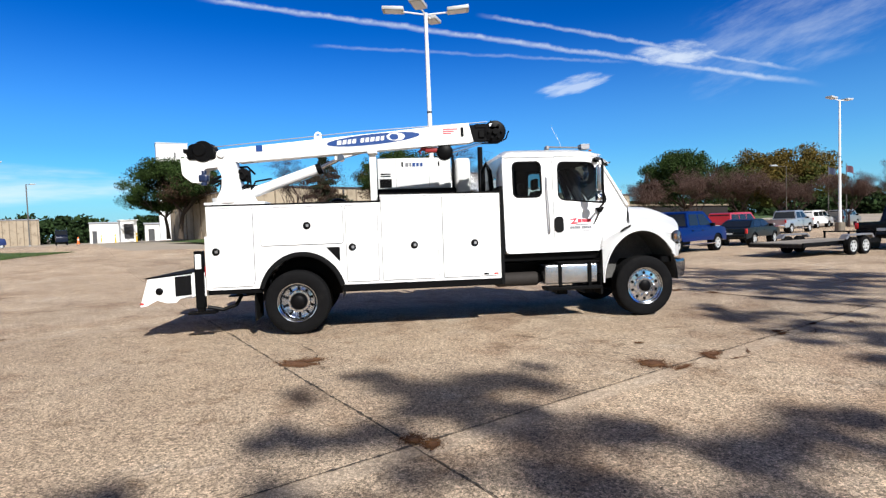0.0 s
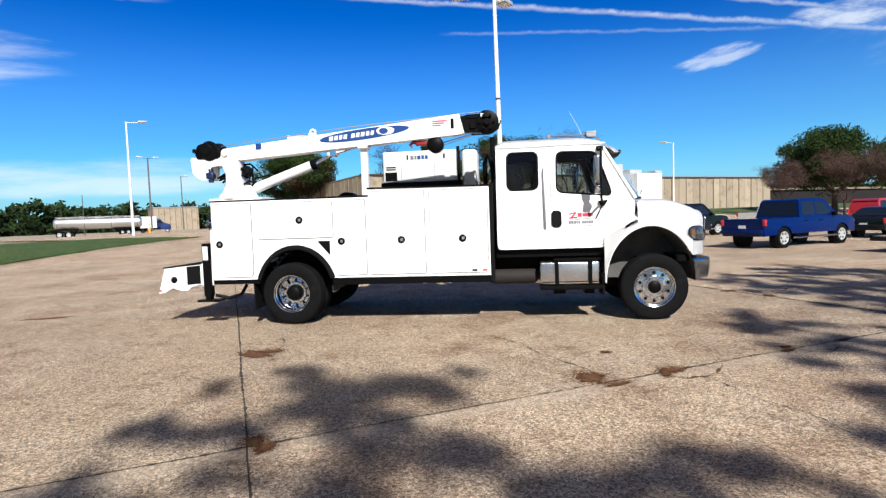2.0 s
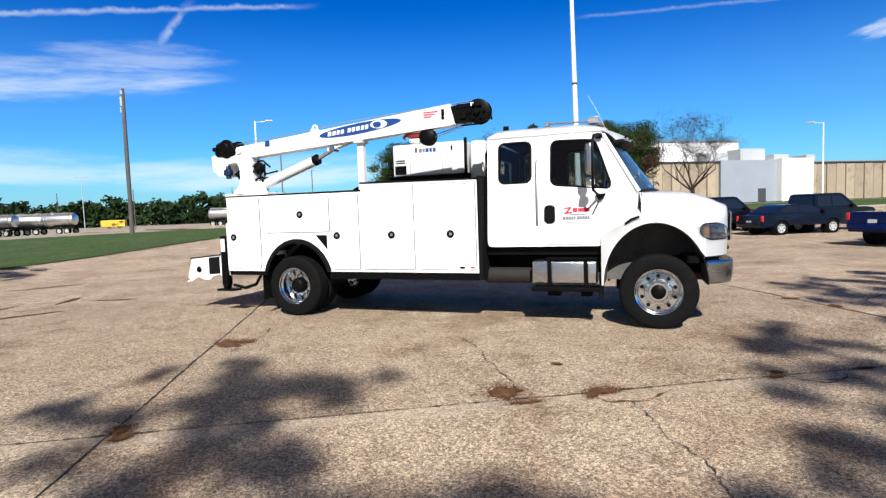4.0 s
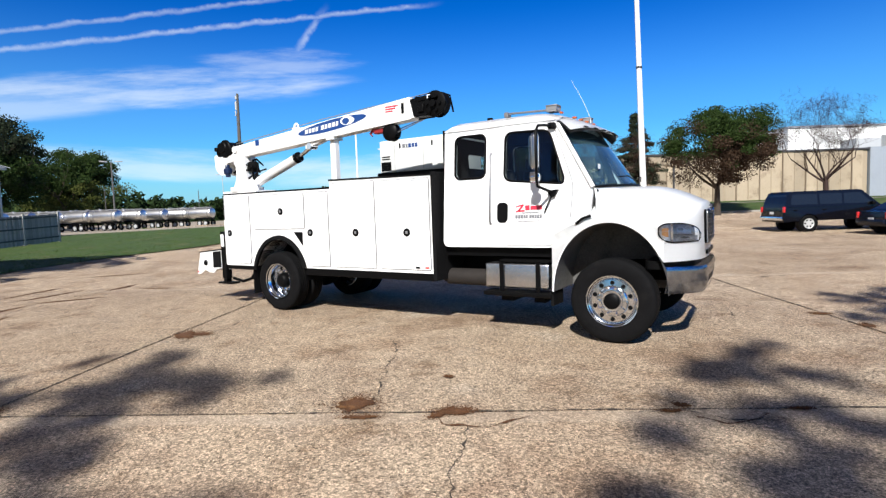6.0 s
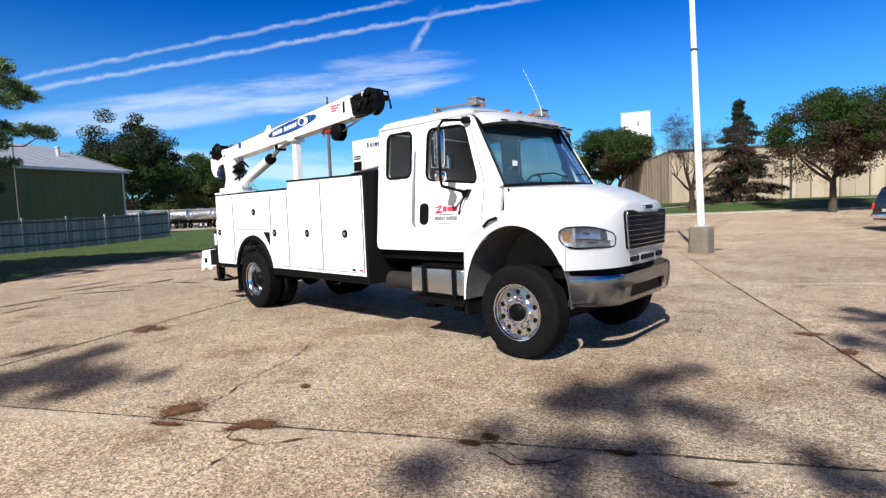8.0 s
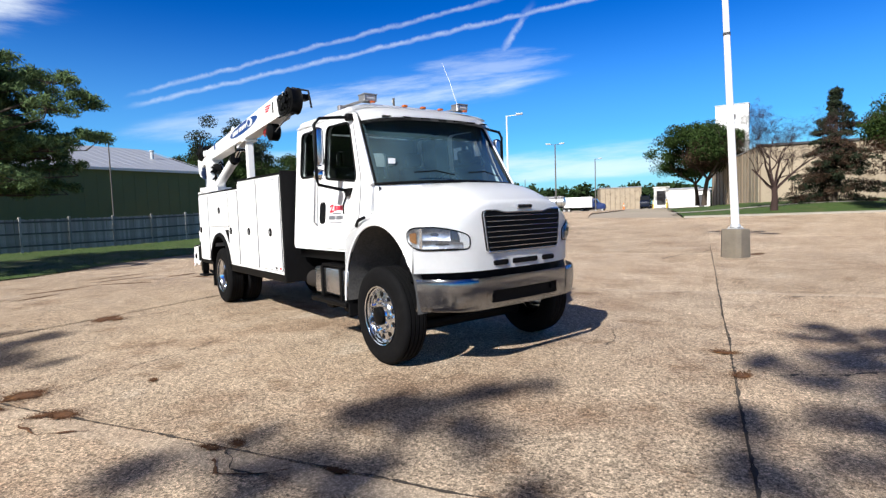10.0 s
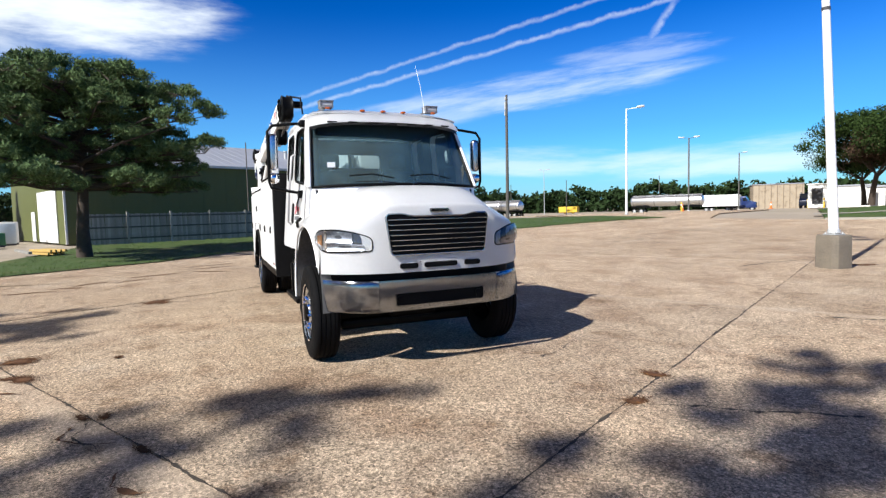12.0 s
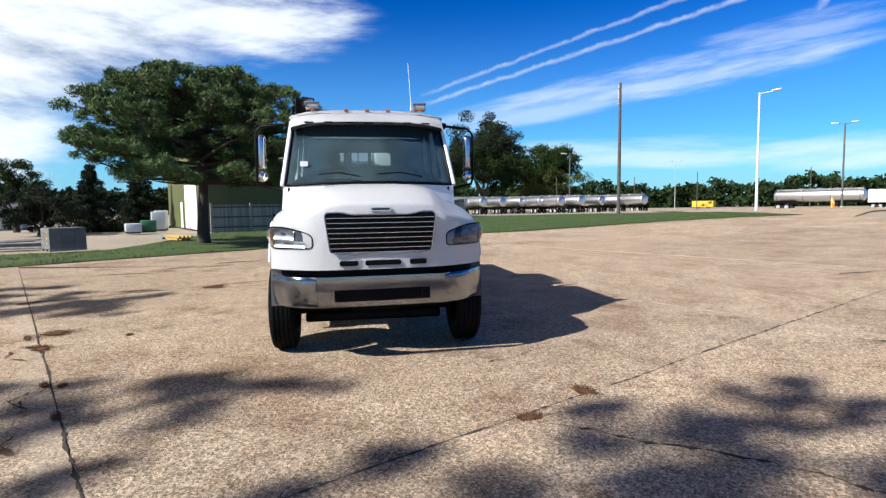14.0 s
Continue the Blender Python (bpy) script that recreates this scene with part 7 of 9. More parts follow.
shade_tree(19.5, -14.0, 9.0, [(9.0, 0.05, 0.4, 0.22), (8.55, 1.5, 0.3, 0.45), (9.1, 2.3, 0.6, 0.8), (8.5, 3.5, 0.45, 0.5), (9.5, -0.6, 0.3, 0.3), (9.8, 0.6, 0.6, 0.45), (9.9, 1.6, 0.7, 0.6), (10.2, 3.0, 0.9, 0.7), (9.6, 4.2, 0.7, 0.45), (11.0, 1.0, 0.7, 0.7), (11.2, 2.3, 0.7, 0.6), (11.0, 4.4, 1.0, 0.7), (10.2, -0.8, 0.5, 0.4), (10.6, 5.6, 0.7, 0.4), (13.0, 0.6, 1.1, 0.9), (13.2, 2.6, 1.2, 1.0), (12.8, -1.4, 1.0, 0.8), (12.6, 4.4, 1.0, 0.9), (11.3, 5.3, 0.9, 0.75), (12.3, 4.7, 0.9, 0.75), (13.0, 4.0, 0.9, 0.75), (13.4, 2.9, 0.9, 0.75), (10.9, 2.3, 0.9, 0.75), (11.8, 1.6, 0.9, 0.75), (9.5, 0.7, 0.36, 0.34), (9.5, 1.4, 0.36, 0.34), (9.9, 0.7, 0.36, 0.34), (10.0, 0.1, 0.36, 0.34), (10.3, 0.5, 0.36, 0.34), (9.7, 1.8, 0.36, 0.34)], 63)
# far woods on the horizon
g = np.random.default_rng(77)
wood = []
for k in range(4200):
    az = g.uniform(20, 235)
    dist = g.uniform(205, 250)
    hgt = 8.4 + 3.4 * noise.noise((az * 0.16, 0, 0)) + 3.4 * noise.noise((az * 0.75, 3, 0))
    a = radians(az)
    wood.append((dist * math.cos(a), dist * math.sin(a), terrain(-100, 0) + g.uniform(0, 1) * max(2.5, hgt), 2.6))
tagged(leaf_cloud("far_woods", wood, 42, 0.80, WOODS_LEAF, None, 78), "dark green line of far woods", "woods", kind="stuff")


# ---- buildings ----
TAN = material("tan_wall_panels", (0.345, 0.280, 0.200), 0.85, 0, 0.12, 0.5, 10, stain=(0.17, 0.125, 0.08), stain_amount=0.75, stain_scale=0.8, by_object=0.16)
TAN_DARK = material("tan_wall_ribs", (0.19, 0.145, 0.10), 0.85, 0, 0.15, 0.6, 10)
PALE_WALL = material("pale_wall", (0.62, 0.61, 0.58), 0.8, 0, 0.08, 0.5, 10, stain=(0.4, 0.38, 0.34), stain_amount=0.4, stain_scale=0.5)
# pale wall with its shade mixed into a blue grey base colour
SHADED_WALL = material("shaded_pale_wall", (0.27, 0.30, 0.345), 0.7, 0, 0.10, 0.5, 10)
WHITE_WALL = material("white_wall", (0.78, 0.78, 0.76), 0.7, 0, 0.05, 0.4, 10)
WING_DARK = material("dark_wing_wall", (0.018, 0.015, 0.014), 0.8, 0, 0.2, 0.6, 10, spec=0.2)
DARK_TRIM = material("dark_trim", (0.05, 0.05, 0.055), 0.6, 0, 0.2)
ROOF_GREY = material("grey_metal_roof", (0.33, 0.345, 0.38), 0.45, 0.3, 0.08, 0.4, 12)
GREEN_WALL = material("olive_green_siding", (0.092, 0.104, 0.030), 0.6, 0, 0.08, 0.6, 20)
DECK_WOOD = material("weathered_deck_wood", (0.22, 0.195, 0.165), 0.9, 0, 0.3, 3, 50, by_object=0.3, stain=(0.09, 0.08, 0.07), stain_amount=0.6)
FENCE_DARK = material("dark_weathered_rail", (0.10, 0.095, 0.085), 0.9, 0, 0.3, 3, 50)
FENCE_WOOD = material("weathered_grey_wood", (0.30, 0.29, 0.265), 0.9, 0, 0.3, 3, 50, by_object=0.25, stain=(0.13, 0.12, 0.10), stain_amount=0.6)
WHITE_DOOR = material("white_door", (0.75, 0.75, 0.73), 0.5, 0, 0.05)
POLE_WHITE = material("white_pole_paint", (0.80, 0.80, 0.79), 0.45, 0, 0.05, 3, 20)
POLE_DARK = material("dark_pole", (0.10, 0.095, 0.09), 0.7, 0, 0.2, 3, 20)
WOOD_POLE = material("weathered_pole_wood", (0.085, 0.078, 0.07), 0.9, 0, 0.3, 4, 40)
LAMP_GREY = material("lamp_housing", (0.45, 0.46, 0.46), 0.5, 0.2, 0.1)
BLOCK = material("stained_concrete_block", (0.15, 0.128, 0.10), 0.95, 0, 0.25, 3, 40, stain=(0.16, 0.13, 0.09), stain_amount=0.7, stain_scale=2.5, bump=0.4)
YELLOW = material("yellow_paint", (0.62, 0.40, 0.03), 0.6, 0, 0.15)
ORANGE = material("orange_plastic", (0.75, 0.17, 0.03), 0.6, 0, 0.1)
STACK_GREY = material("grey_stacked_blocks", (0.15, 0.155, 0.152), 0.9, 0, 0.2, 4, 30, by_object=0.12)
LUMBER = material("yellow_lumber", (0.45, 0.30, 0.09), 0.8, 0, 0.2, 4, 30)
GREEN_BIN = material("green_plastic", (0.05, 0.20, 0.08), 0.5, 0, 0.1)
BLUE_WRAP = material("pale_wrapped_goods", (0.50, 0.55, 0.58), 0.4, 0, 0.1)
SHINY_TANK = material("polished_tank_steel", (0.72, 0.72, 0.73), 0.36, 1.0, 0.05, 1, 10)
FLAG_A = material("striped_flag_cloth", (0.10, 0.04, 0.06), 0.8, 0, 0.1)
FLAG_B = material("dark_flag_cloth", (0.03, 0.04, 0.08), 0.8, 0, 0.1)

W0, WU = Vector((-14.0, 49.0)), Vector((0.829, 0.559))
WN = Vector((0.559, -0.829))     # towards the lot


def wall_m(s, out=0.0, z=0.0):
    p = W0 + WU * s + WN * out
    m = Matrix(((WU.x, WN.x, 0, p.x), (WU.y, WN.y, 0, p.y), (0, 0, 1, z), (0, 0, 0, 1)))
    return m


def wall_box(bm, s0, s1, o0, o1, z0, z1, bevel=0.0):
    return box(bm, s0, s1, o0, o1, z0, z1, bevel, 1, wall_m(0))


def long_building():
    b = thing("long_building", "long tan panelled industrial building behind the lawn", "building")
    bm = B()
    wall_box(bm, 2.0, 17.0, -33, 0, 0.4, 6.55)
    part("wall", bm, TAN, b)
    bm = B()
    wall_box(bm, 17.0, 34.5, -40, 0, 0.4, 6.55)
    part("wall", bm, TAN, b)
    bm = B()
    wall_box(bm, 48, 76, -40, 0, 0.4, 6.3)
    part("wall", bm, TAN, b)
    n = 0
    for s0, s1, step, top in ((2.0, 34.4, 1.28, 6.4), (48.2, 75.8, 1.6, 6.15)):
        k = 0
        s = s0
        while s + step <= s1 + 0.01:
            bm = B()
            o = 0.05 if k % 3 else 0.09
            wall_box(bm, s + 0.06, s + step - 0.06, 0.0, o, 0.85, top, 0.012)
            part("panel", bm, TAN, b)
            bm = B()
            if k % 2 == 0:
                wall_box(bm, s - 0.055, s + 0.055, 0.0, 0.16, 0.80, top + 0.05)
                part("rib", bm, TAN_DARK, b)
            s += step
            k += 1
    bm = B()
    wall_box(bm, 1.8, 34.6, -0.4, 0.22, 6.50, 6.68)
    part("roof_edge", bm, DARK_TRIM, b, "dark metal roof edge")
    bm = B()
    wall_box(bm, 47.9, 76.1, -0.4, 0.22, 6.25, 6.42)
    part("roof_edge", bm, DARK_TRIM, b, "dark metal roof edge")
    bm = B()
    wall_box(bm, 1.9, 17.0, -33.1, -0.41, 6.55, 6.66)
    part("roof", bm, ROOF_GREY, b)
    for k in range(20):
        bm = B()
        wall_box(bm, 1.88, 2.0, -1.6 * k - 1.55, -1.6 * k - 0.05, 0.85, 6.4, 0.012)
        part("panel", bm, TAN, b)
        if k % 2:
            bm = B()
            wall_box(bm, 1.80, 2.0, -1.6 * k - 0.05, -1.6 * k + 0.05, 0.80, 6.45)
            part("rib", bm, TAN_DARK, b)
    bm = B()
    wall_box(bm, 17.0, 76, -40, -0.41, 6.30, 6.56)
    part("roof", bm, ROOF_GREY, b)
    bm = B()
    wall_box(bm, 34.6, 43.0, -30, 0.3, 0.4, 6.75)
    part("pale_section", bm, SHADED_WALL, b, "pale wall section with shade in its blue grey colour")
    bm = B()
    wall_box(bm, 43.0, 48.0, -30, 1.2, 0.4, 6.85)
    part("white_section", bm, WHITE_WALL, b, "bright white projecting bay")
    bm = B()
    wall_box(bm, 40.2, 41.4, 0.3, 0.34, 0.9, 3.1)
    part("door", bm, DARK_TRIM, b, "dark steel door")
    bm = B()
    wall_box(bm, 32.3, 46.5, -22, -10, 6.5, 10.3)
    part("roof_house", bm, WHITE_WALL, b, "white roof house")
    bm = B()
    wall_box(bm, 32.15, 46.65, -22.2, -9.8, 10.3, 10.5)
    part("roof_house_cap", bm, ROOF_GREY, b)
    for s, w, h in ((36, 3.0, 1.3), (41, 4.0, 1.8), (46.5, 2.5, 1.0), (52, 1.5, 0.9)):
        bm = B()
        wall_box(bm, s, s + w, -6, -3.5, 6.4, 6.8 + h, 0.05)
        wall_box(bm, s + 0.2, s + w - 0.2, -3.5, -3.42, 6.9, 6.6 + h)
        part("roof_unit", bm, LAMP_GREY, b, "grey roof ventilation unit")
    # far dark wing
    bm = B()
    wall_box(bm, 76.2, 130, -30, -4, 0.2, 4.3)
    part("dark_wing", bm, WING_DARK, b, "low dark wing of the building")
    bm = B()
    wall_box(bm, 76.2, 130, -30.3, -3.6, 4.3, 4.7)
    part("wing_fascia", bm, TAN_DARK, b)
    bm = B()
    wall_box(bm, 12.9, 13.05, 0.1, 0.3, 0.9, 6.3)
    part("downpipe", bm, DARK_TRIM, b)
    return b


long_building()


def plain_building(name, label, x0, y0, x1, y1, depth, z0, z1, mat, ribs=0.0, trim=True, openings=()):
    """A block whose front runs from (x0, y0) to (x1, y1)."""
    d = Vector((x1 - x0, y1 - y0))
    ln = d.length
    u = d / ln
    n = Vector((u.y, -u.x))
    m = Matrix(((u.x, n.x, 0, x0), (u.y, n.y, 0, y0), (0, 0, 1, 0), (0, 0, 0, 1)))
    b = thing(name, label, "building")
    bm = B()
    box(bm, 0, ln, -depth, 0, z0, z1, 0, 1, m)
    part("wall", bm, mat, b)
    if ribs:
        k = 0
        while k * ribs < ln:
            bm = B()
            box(bm, k * ribs, k * ribs + 0.16, 0.0, 0.12, z0, z1, 0, 1, m)
            part("rib", bm, TAN_DARK if mat is TAN else PALE_WALL, b)
            k += 1
    if trim:
        bm = B()
        box(bm, -0.15, ln + 0.15, -depth - 0.15, 0.2, z1, z1 + 0.25, 0, 1, m)
        part("roof", bm, ROOF_GREY, b)
    for a, c, lo, hi, mt in openings:
        bm = B()
        box(bm, a, c, 0.0, 0.05, lo, hi, 0.01, 1, m)
        part("door", bm, mt, b)
    return b


tw = plain_building("white_tower", "plain white square tower of the plant", -39.0, 94.8, -34.2, 96.8, 5.0, 0.0, 18.4, WHITE_WALL, trim=False, openings=((2.9, 3.2, 15.8, 16.8, DARK_TRIM),))
bm = B()
box(bm, -0.1, 5.3, -0.1, 5.1, 18.4, 18.55, 0, 1, Matrix.Translation((-39.0, 94.8, 0)) @ pose(0, 0, 0, 0, 0, 22.6))
part("parapet", bm, LAMP_GREY, tw)
plain_building("yard_building", "low tan ribbed building at the end of the drive", -113.3, 159.7, -102.8, 169.2, 16, -0.3, 7.6, TAN, 1.7)
plain_building("plant_shed", "low white plant shed with open doors", -59.3, 111.0, -52.5, 114.0, 9, 0.3, 4.6, PALE_WALL, 0, True, ((0.5, 1.3, 0.4, 3.0, DARK_TRIM), (1.9, 5.2, 0.4, 2.6, WHITE_WALL)))
# a plain block with a door stands in for a pale background tank
plain_building("plant_annex", "white block in place of a tank beside the plant", -38.3, 86.6, -36.3, 87.5, 3, 0.3, 3.6, PALE_WALL, 0, True, ((0.5, 1.4, 0.4, 2.8, DARK_TRIM),))
plain_building("hall", "pale grey low hall at the far side of the yard", -41.0, -42.0, -46.0, -31.1, 10, 0.0, 2.8, PALE_WALL)


def booth():
    b = thing("gate_booth", "small white gate booth with dark window", "booth", at=pose(-31.8, 65.6, on_land(-31.8, 65.6), 0, 0, 32) @ Matrix.Scale(1.1, 4))
    bm = B()
    sheet(bm, [(-0.85, 0), (0.85, 0), (0.85, 2.5), (-0.85, 2.5)], [rounded(-0.5, 0.5, 0.35, 2.1, 0.03, 2)], lambda x, z: (x, -0.7, z), (0, 0.08, 0))
    box(bm, -0.85, -0.77, -0.62, 0.7, 0, 2.5)
    box(bm, 0.77, 0.85, -0.62, 0.7, 0, 2.5)
    box(bm, -0.77, 0.77, 0.62, 0.7, 0, 2.5)
    box(bm, -1.0, 1.0, -0.85, 0.85, 2.5, 2.62, 0.02, 1)
    part("shell", bm, WHITE_WALL, b)
    bm = B()
    box(bm, -0.52, 0.52, -0.66, -0.65, 0.33, 2.12)
    part("window", bm, DARK_TRIM, b)


booth()


def shed():
    corner, u, v = Vector((-31.0, -11.0)), Vector((-0.375, 0.927)), Vector((-0.914, -0.407))
    m = Matrix(((u.x, v.x, 0, corner.x), (u.y, v.y, 0, corner.y), (0, 0, 1, 0), (0, 0, 0, 1)))
    ln, dp, eave, ridge = 20.5, 18.0, 5.5, 8.1
    s = thing("green_shed", "olive green metal shed with grey roof and white doors", "shed")
    bm = B()
    box(bm, 0, ln, 0, dp, 0, eave, 0, 1, m)
    for e in (0, ln):
        vs = [bm.verts.new(m @ Vector(p)) for p in ((e, 0, eave), (e, dp, eave), (e, dp / 2, ridge))]
        bm.faces.new(vs)
    part("wall", bm, GREEN_WALL, s)
    k = 0
    while k * 0.9 < ln:
        bm = B()
        box(bm, k * 0.9, k * 0.9 + 0.03, -0.012, 0.0, 0.1, eave - 0.1, 0, 1, m)
        part("siding_rib", bm, GREEN_WALL, s)
        k += 1
    for side in (0, 1):
        bm = B()
        ys = (-0.35, dp / 2) if side == 0 else (dp / 2, dp + 0.35)
        zs = (eave - 0.08, ridge) if side == 0 else (ridge, eave - 0.08)
        pts = [(-0.3, ys[0], zs[0]), (ln + 0.3, ys[0], zs[0]), (ln + 0.3, ys[1], zs[1]), (-0.3, ys[1], zs[1])]
        lo = [bm.verts.new(m @ Vector(p)) for p in pts]
        hi = [bm.verts.new(m @ (Vector(p) + Vector((0, 0, 0.14)))) for p in pts]
        bm.faces.new(lo), bm.faces.new(hi)
        for a in range(4):
            bm.faces.new((lo[a], lo[(a + 1) % 4], hi[(a + 1) % 4], hi[a]))
        roof = part("roof", bm, ROOF_GREY, s, "grey ribbed metal roof")
        for k in range(0, 24):
            bm = B()
            x = k * 0.92
            a, b2 = Vector((x, ys[0], zs[0] + 0.14)), Vector((x, ys[1], zs[1] + 0.14))
            tube(bm, [m @ a, m @ b2], 0.025, 4)
            part("roof_rib", bm, ROOF_GREY, roof)
    bm = B()
    box(bm, -0.06, 0.06, -0.06, 0.06, 0, eave, 0, 1, m)
    box(bm, ln - 0.06, ln + 0.06, -0.06, 0.06, 0, eave, 0, 1, m)
    box(bm, -0.3, ln + 0.3, -0.42, -0.34, eave - 0.12, eave + 0.06, 0, 1, m)
    part("corner_trim", bm, PALE_WALL, s, "pale corner and eave trim")
    for y0, y1, z1 in ((2.0, 7.6, 3.7), (8.8, 10.0, 2.3)):
        bm = B()
        box(bm, -0.08, -0.02, y0, y1, 0.05, z1, 0.01, 1, m)
        part("door", bm, WHITE_DOOR, s, "white shed door")
    bm = B()
    cyl(bm, m @ Vector((18.8, 4.5, 6.5)), m @ Vector((18.8, 4.5, 7.55)), 0.14, seg=12)
    cyl(bm, m @ Vector((18.8, 4.5, 7.55)), m @ Vector((18.8, 4.5, 7.65)), 0.2, seg=12)
    part("roof_vent", bm, LAMP_GREY, s, "short grey roof vent pipe")


shed()


def fence():
    a, b = Vector((-26.6, -9.4)), Vector((-34.55, 9.75))
    d = b - a
    n = int(d.length / 2.42)
    u = d / d.length
    turn = math.degrees(math.atan2(u.y, u.x))
    f = thing("wooden_fence", "weathered grey wooden board fence with rails and posts", "fence")
    step = d.length / n
    r = random.Random(9)
    bw = 0.141
    bm = B()
    box(bm, 0, bw - 0.008, -0.012, 0.012, 0.06, 1.93)
    board = part("board", bm, FENCE_WOOD, f)
    first_used = False
    for k in range(n + 1):
        p = a + u * step * k
        z = on_land(p.x, p.y)
        bm = B()
        box(bm, -0.06, 0.06, -0.06, 0.06, -0.1, 2.06, 0.008, 1, pose(p.x, p.y, z, 0, 0, turn))
        part("post", bm, FENCE_WOOD, f, "grey square post")
        if k == n:
            break
        q = a + u * step * (k + 1)
        zq = on_land(q.x, q.y)
        for zz in (0.35, 1.05, 1.72):
            bm = B()
            tilt = math.degrees(math.atan2(zq - z, step))
            box(bm, 0.06, step - 0.06, -0.075, -0.03, zz, zz + 0.10, 0, 1, pose(p.x, p.y, z, 0, -tilt, turn))
            part("rail", bm, FENCE_DARK, f, "dark weathered rail")
        m = int(step / bw)
        for j in range(m):
            w = a + u * (step * k + 0.06 + j * bw)
            mat4 = pose(w.x, w.y, on_land(w.x, w.y) + r.uniform(-0.02, 0.03), 0, r.uniform(-0.8, 0.8), turn)
            if not first_used:
                board.matrix_basis = mat4
                first_used = True
                continue
            o = new("board", board.data)
            o.parent = f
            o.matrix_basis = mat4


fence()


# ---- lamps and poles ----
def area_lamp(x, y, z_top, heads, mat, name="lot_lamp", label="", block=False, turn=0.0, r0=0.11, r1=0.065, group="lamps of the lot", lean=(0.0, 0.0)):
    z0 = on_land(x, y)
    base = 0.80 if block else 0.0
    t = thing(name, label, "lamp", group, at=pose(x, y, z0, 0, 0, turn))
    h = z_top - z0
    if block:
        bm = B()
        ring = [(0.31 * max(-1, min(1, 1.18 * math.cos(k * math.pi / 16))), 0.31 * max(-1, min(1, 1.18 * math.sin(k * math.pi / 16)))) for k in range(32)]
        rows = [[(px * f, py * f, z) for px, py in ring + ring[:1]] for f, z in ((1.02, -0.05), (1.0, 0.1), (0.99, 0.45), (0.98, 0.74), (0.95, 0.785), (0.90, 0.80), (0.3, 0.80), (0.01, 0.80))]
        grid_surface(bm, rows)
        part("footing", bm, BLOCK, t, "stained round-cornered concrete footing", smooth=30)
    bm = B()
    cyl(bm, (0, 0, base), (0, 0, h), r0, r1, 16)
    part("pole", bm, mat, t, smooth=50)
    bm = B()
    box(bm, -0.16, 0.16, -0.16, 0.16, base, base + 0.03, 0.01, 1)
    cyl(bm, (0, 0, base + 0.05), (0, 0, base + 0.14), r0 * 1.35, r0 * 1.1, 16)
    part("base_plate", bm, LAMP_GREY, t)
    if block:
        for sx in (-0.12, 0.12):
            for sy in (-0.12, 0.12):
                bm = B()
                cyl(bm, (sx, sy, base + 0.03), (sx, sy, base + 0.07), 0.016, seg=6)
                part("bolt", bm, LAMP_GREY, t)
        bm = B()
        cyl(bm, (0, 0, 6.05 - z0), (0, 0, 6.12 - z0), r0 * 0.86, seg=16)
        part("pole_band", bm, DARK_TRIM, t, "dark band round the pole")
    for a, ln, w, drop in heads:
        c, s = math.cos(radians(a)), math.sin(radians(a))
        bm = B()
        tube(bm, [(0, 0, h - 0.06), (c * ln * 0.6, s * ln * 0.6, h - 0.03 + drop)], 0.03, 8)
        arm = part("arm", bm, mat, t)
        bm = B()
        box(bm, 0, 0.66 * w, -0.20 * w, 0.20 * w, -0.05, 0.09, 0.03, 2, pose(c * ln * 0.55, s * ln * 0.55, h + drop, 0, -4, a))
        part("lamp_head", bm, LAMP_GREY, arm, "flat shoebox lamp head", smooth=30)
        bm = B()
        box(bm, 0.08, 0.58 * w, -0.15 * w, 0.15 * w, -0.062, -0.052, 0, 1, pose(c * ln * 0.55, s * ln * 0.55, h + drop, 0, -4, a))
        part("lamp_lens", bm, DECAL_PALE, arm)
    # a pole out of plumb: everything above the footing leans with it
    if lean != (0.0, 0.0):
        for ob in t.children_recursive:
            if not ob.name.startswith(("footing", "base_plate", "bolt")):
                for v in ob.data.vertices:
                    f = max(0.0, v.co.z - base) / (h - base)
                    v.co.x += lean[0] * f
                    v.co.y += lean[1] * f
    return t


area_lamp(3.43, 11.74, 9.78, [(0, 1.5, 1.25, 0.02), (180, 1.5, 1.25, 0.12), (75, 0.9, 1.2, 0.0), (-105, 0.9, 1.2, 0.0)], POLE_WHITE, "lot_lamp", "tall white lamp pole on a stained concrete footing", True, -8, lean=(0.0, -0.68))
area_lamp(-27.6, 32.7, 10.4, [(-55, 1.6, 1.0, 0.05)], POLE_WHITE, "lot_lamp", "tall white lamp pole with one arm at the grass tip", False, 100)
area_lamp(-41.2, 54.8, 10.25, [(0, 1.0, 1.1, 0.05), (180, 1.0, 1.1, 0.05)], POLE_DARK, "yard_lamp", "dark twin-headed lamp pole in the yard", False, 40, 0.11, 0.08)
area_lamp(-47.45, 71.65, 9.35, [(0, 0.8, 1.0, 0.0)], POLE_DARK, "yard_lamp", "dark single lamp pole by the drive", False, 40, 0.10, 0.07)
area_lamp(-120.0, 84.6, 12.5, [(0, 1.2, 1.4, 0.05), (180, 1.2, 1.4, 0.05)], LAMP_GREY, "yard_lamp", "grey twin-headed lamp pole in the tanker yard", False, 60, 0.10, 0.07)
area_lamp(-105.5, 49.2, 13.0, [(0, 1.2, 2.0, 0.05), (180, 1.2, 2.0, 0.05)], POLE_DARK, "yard_lamp", "dark twin-headed lamp pole in front of the far trees", False, 60, 0.17, 0.12)
area_lamp(38.3, 30.65, 10.65, [(20, 1.2, 1.3, 0.05), (200, 1.2, 1.3, 0.05)], POLE_WHITE, "lot_lamp", "tall white twin-headed lamp pole among parked cars", True, 0)
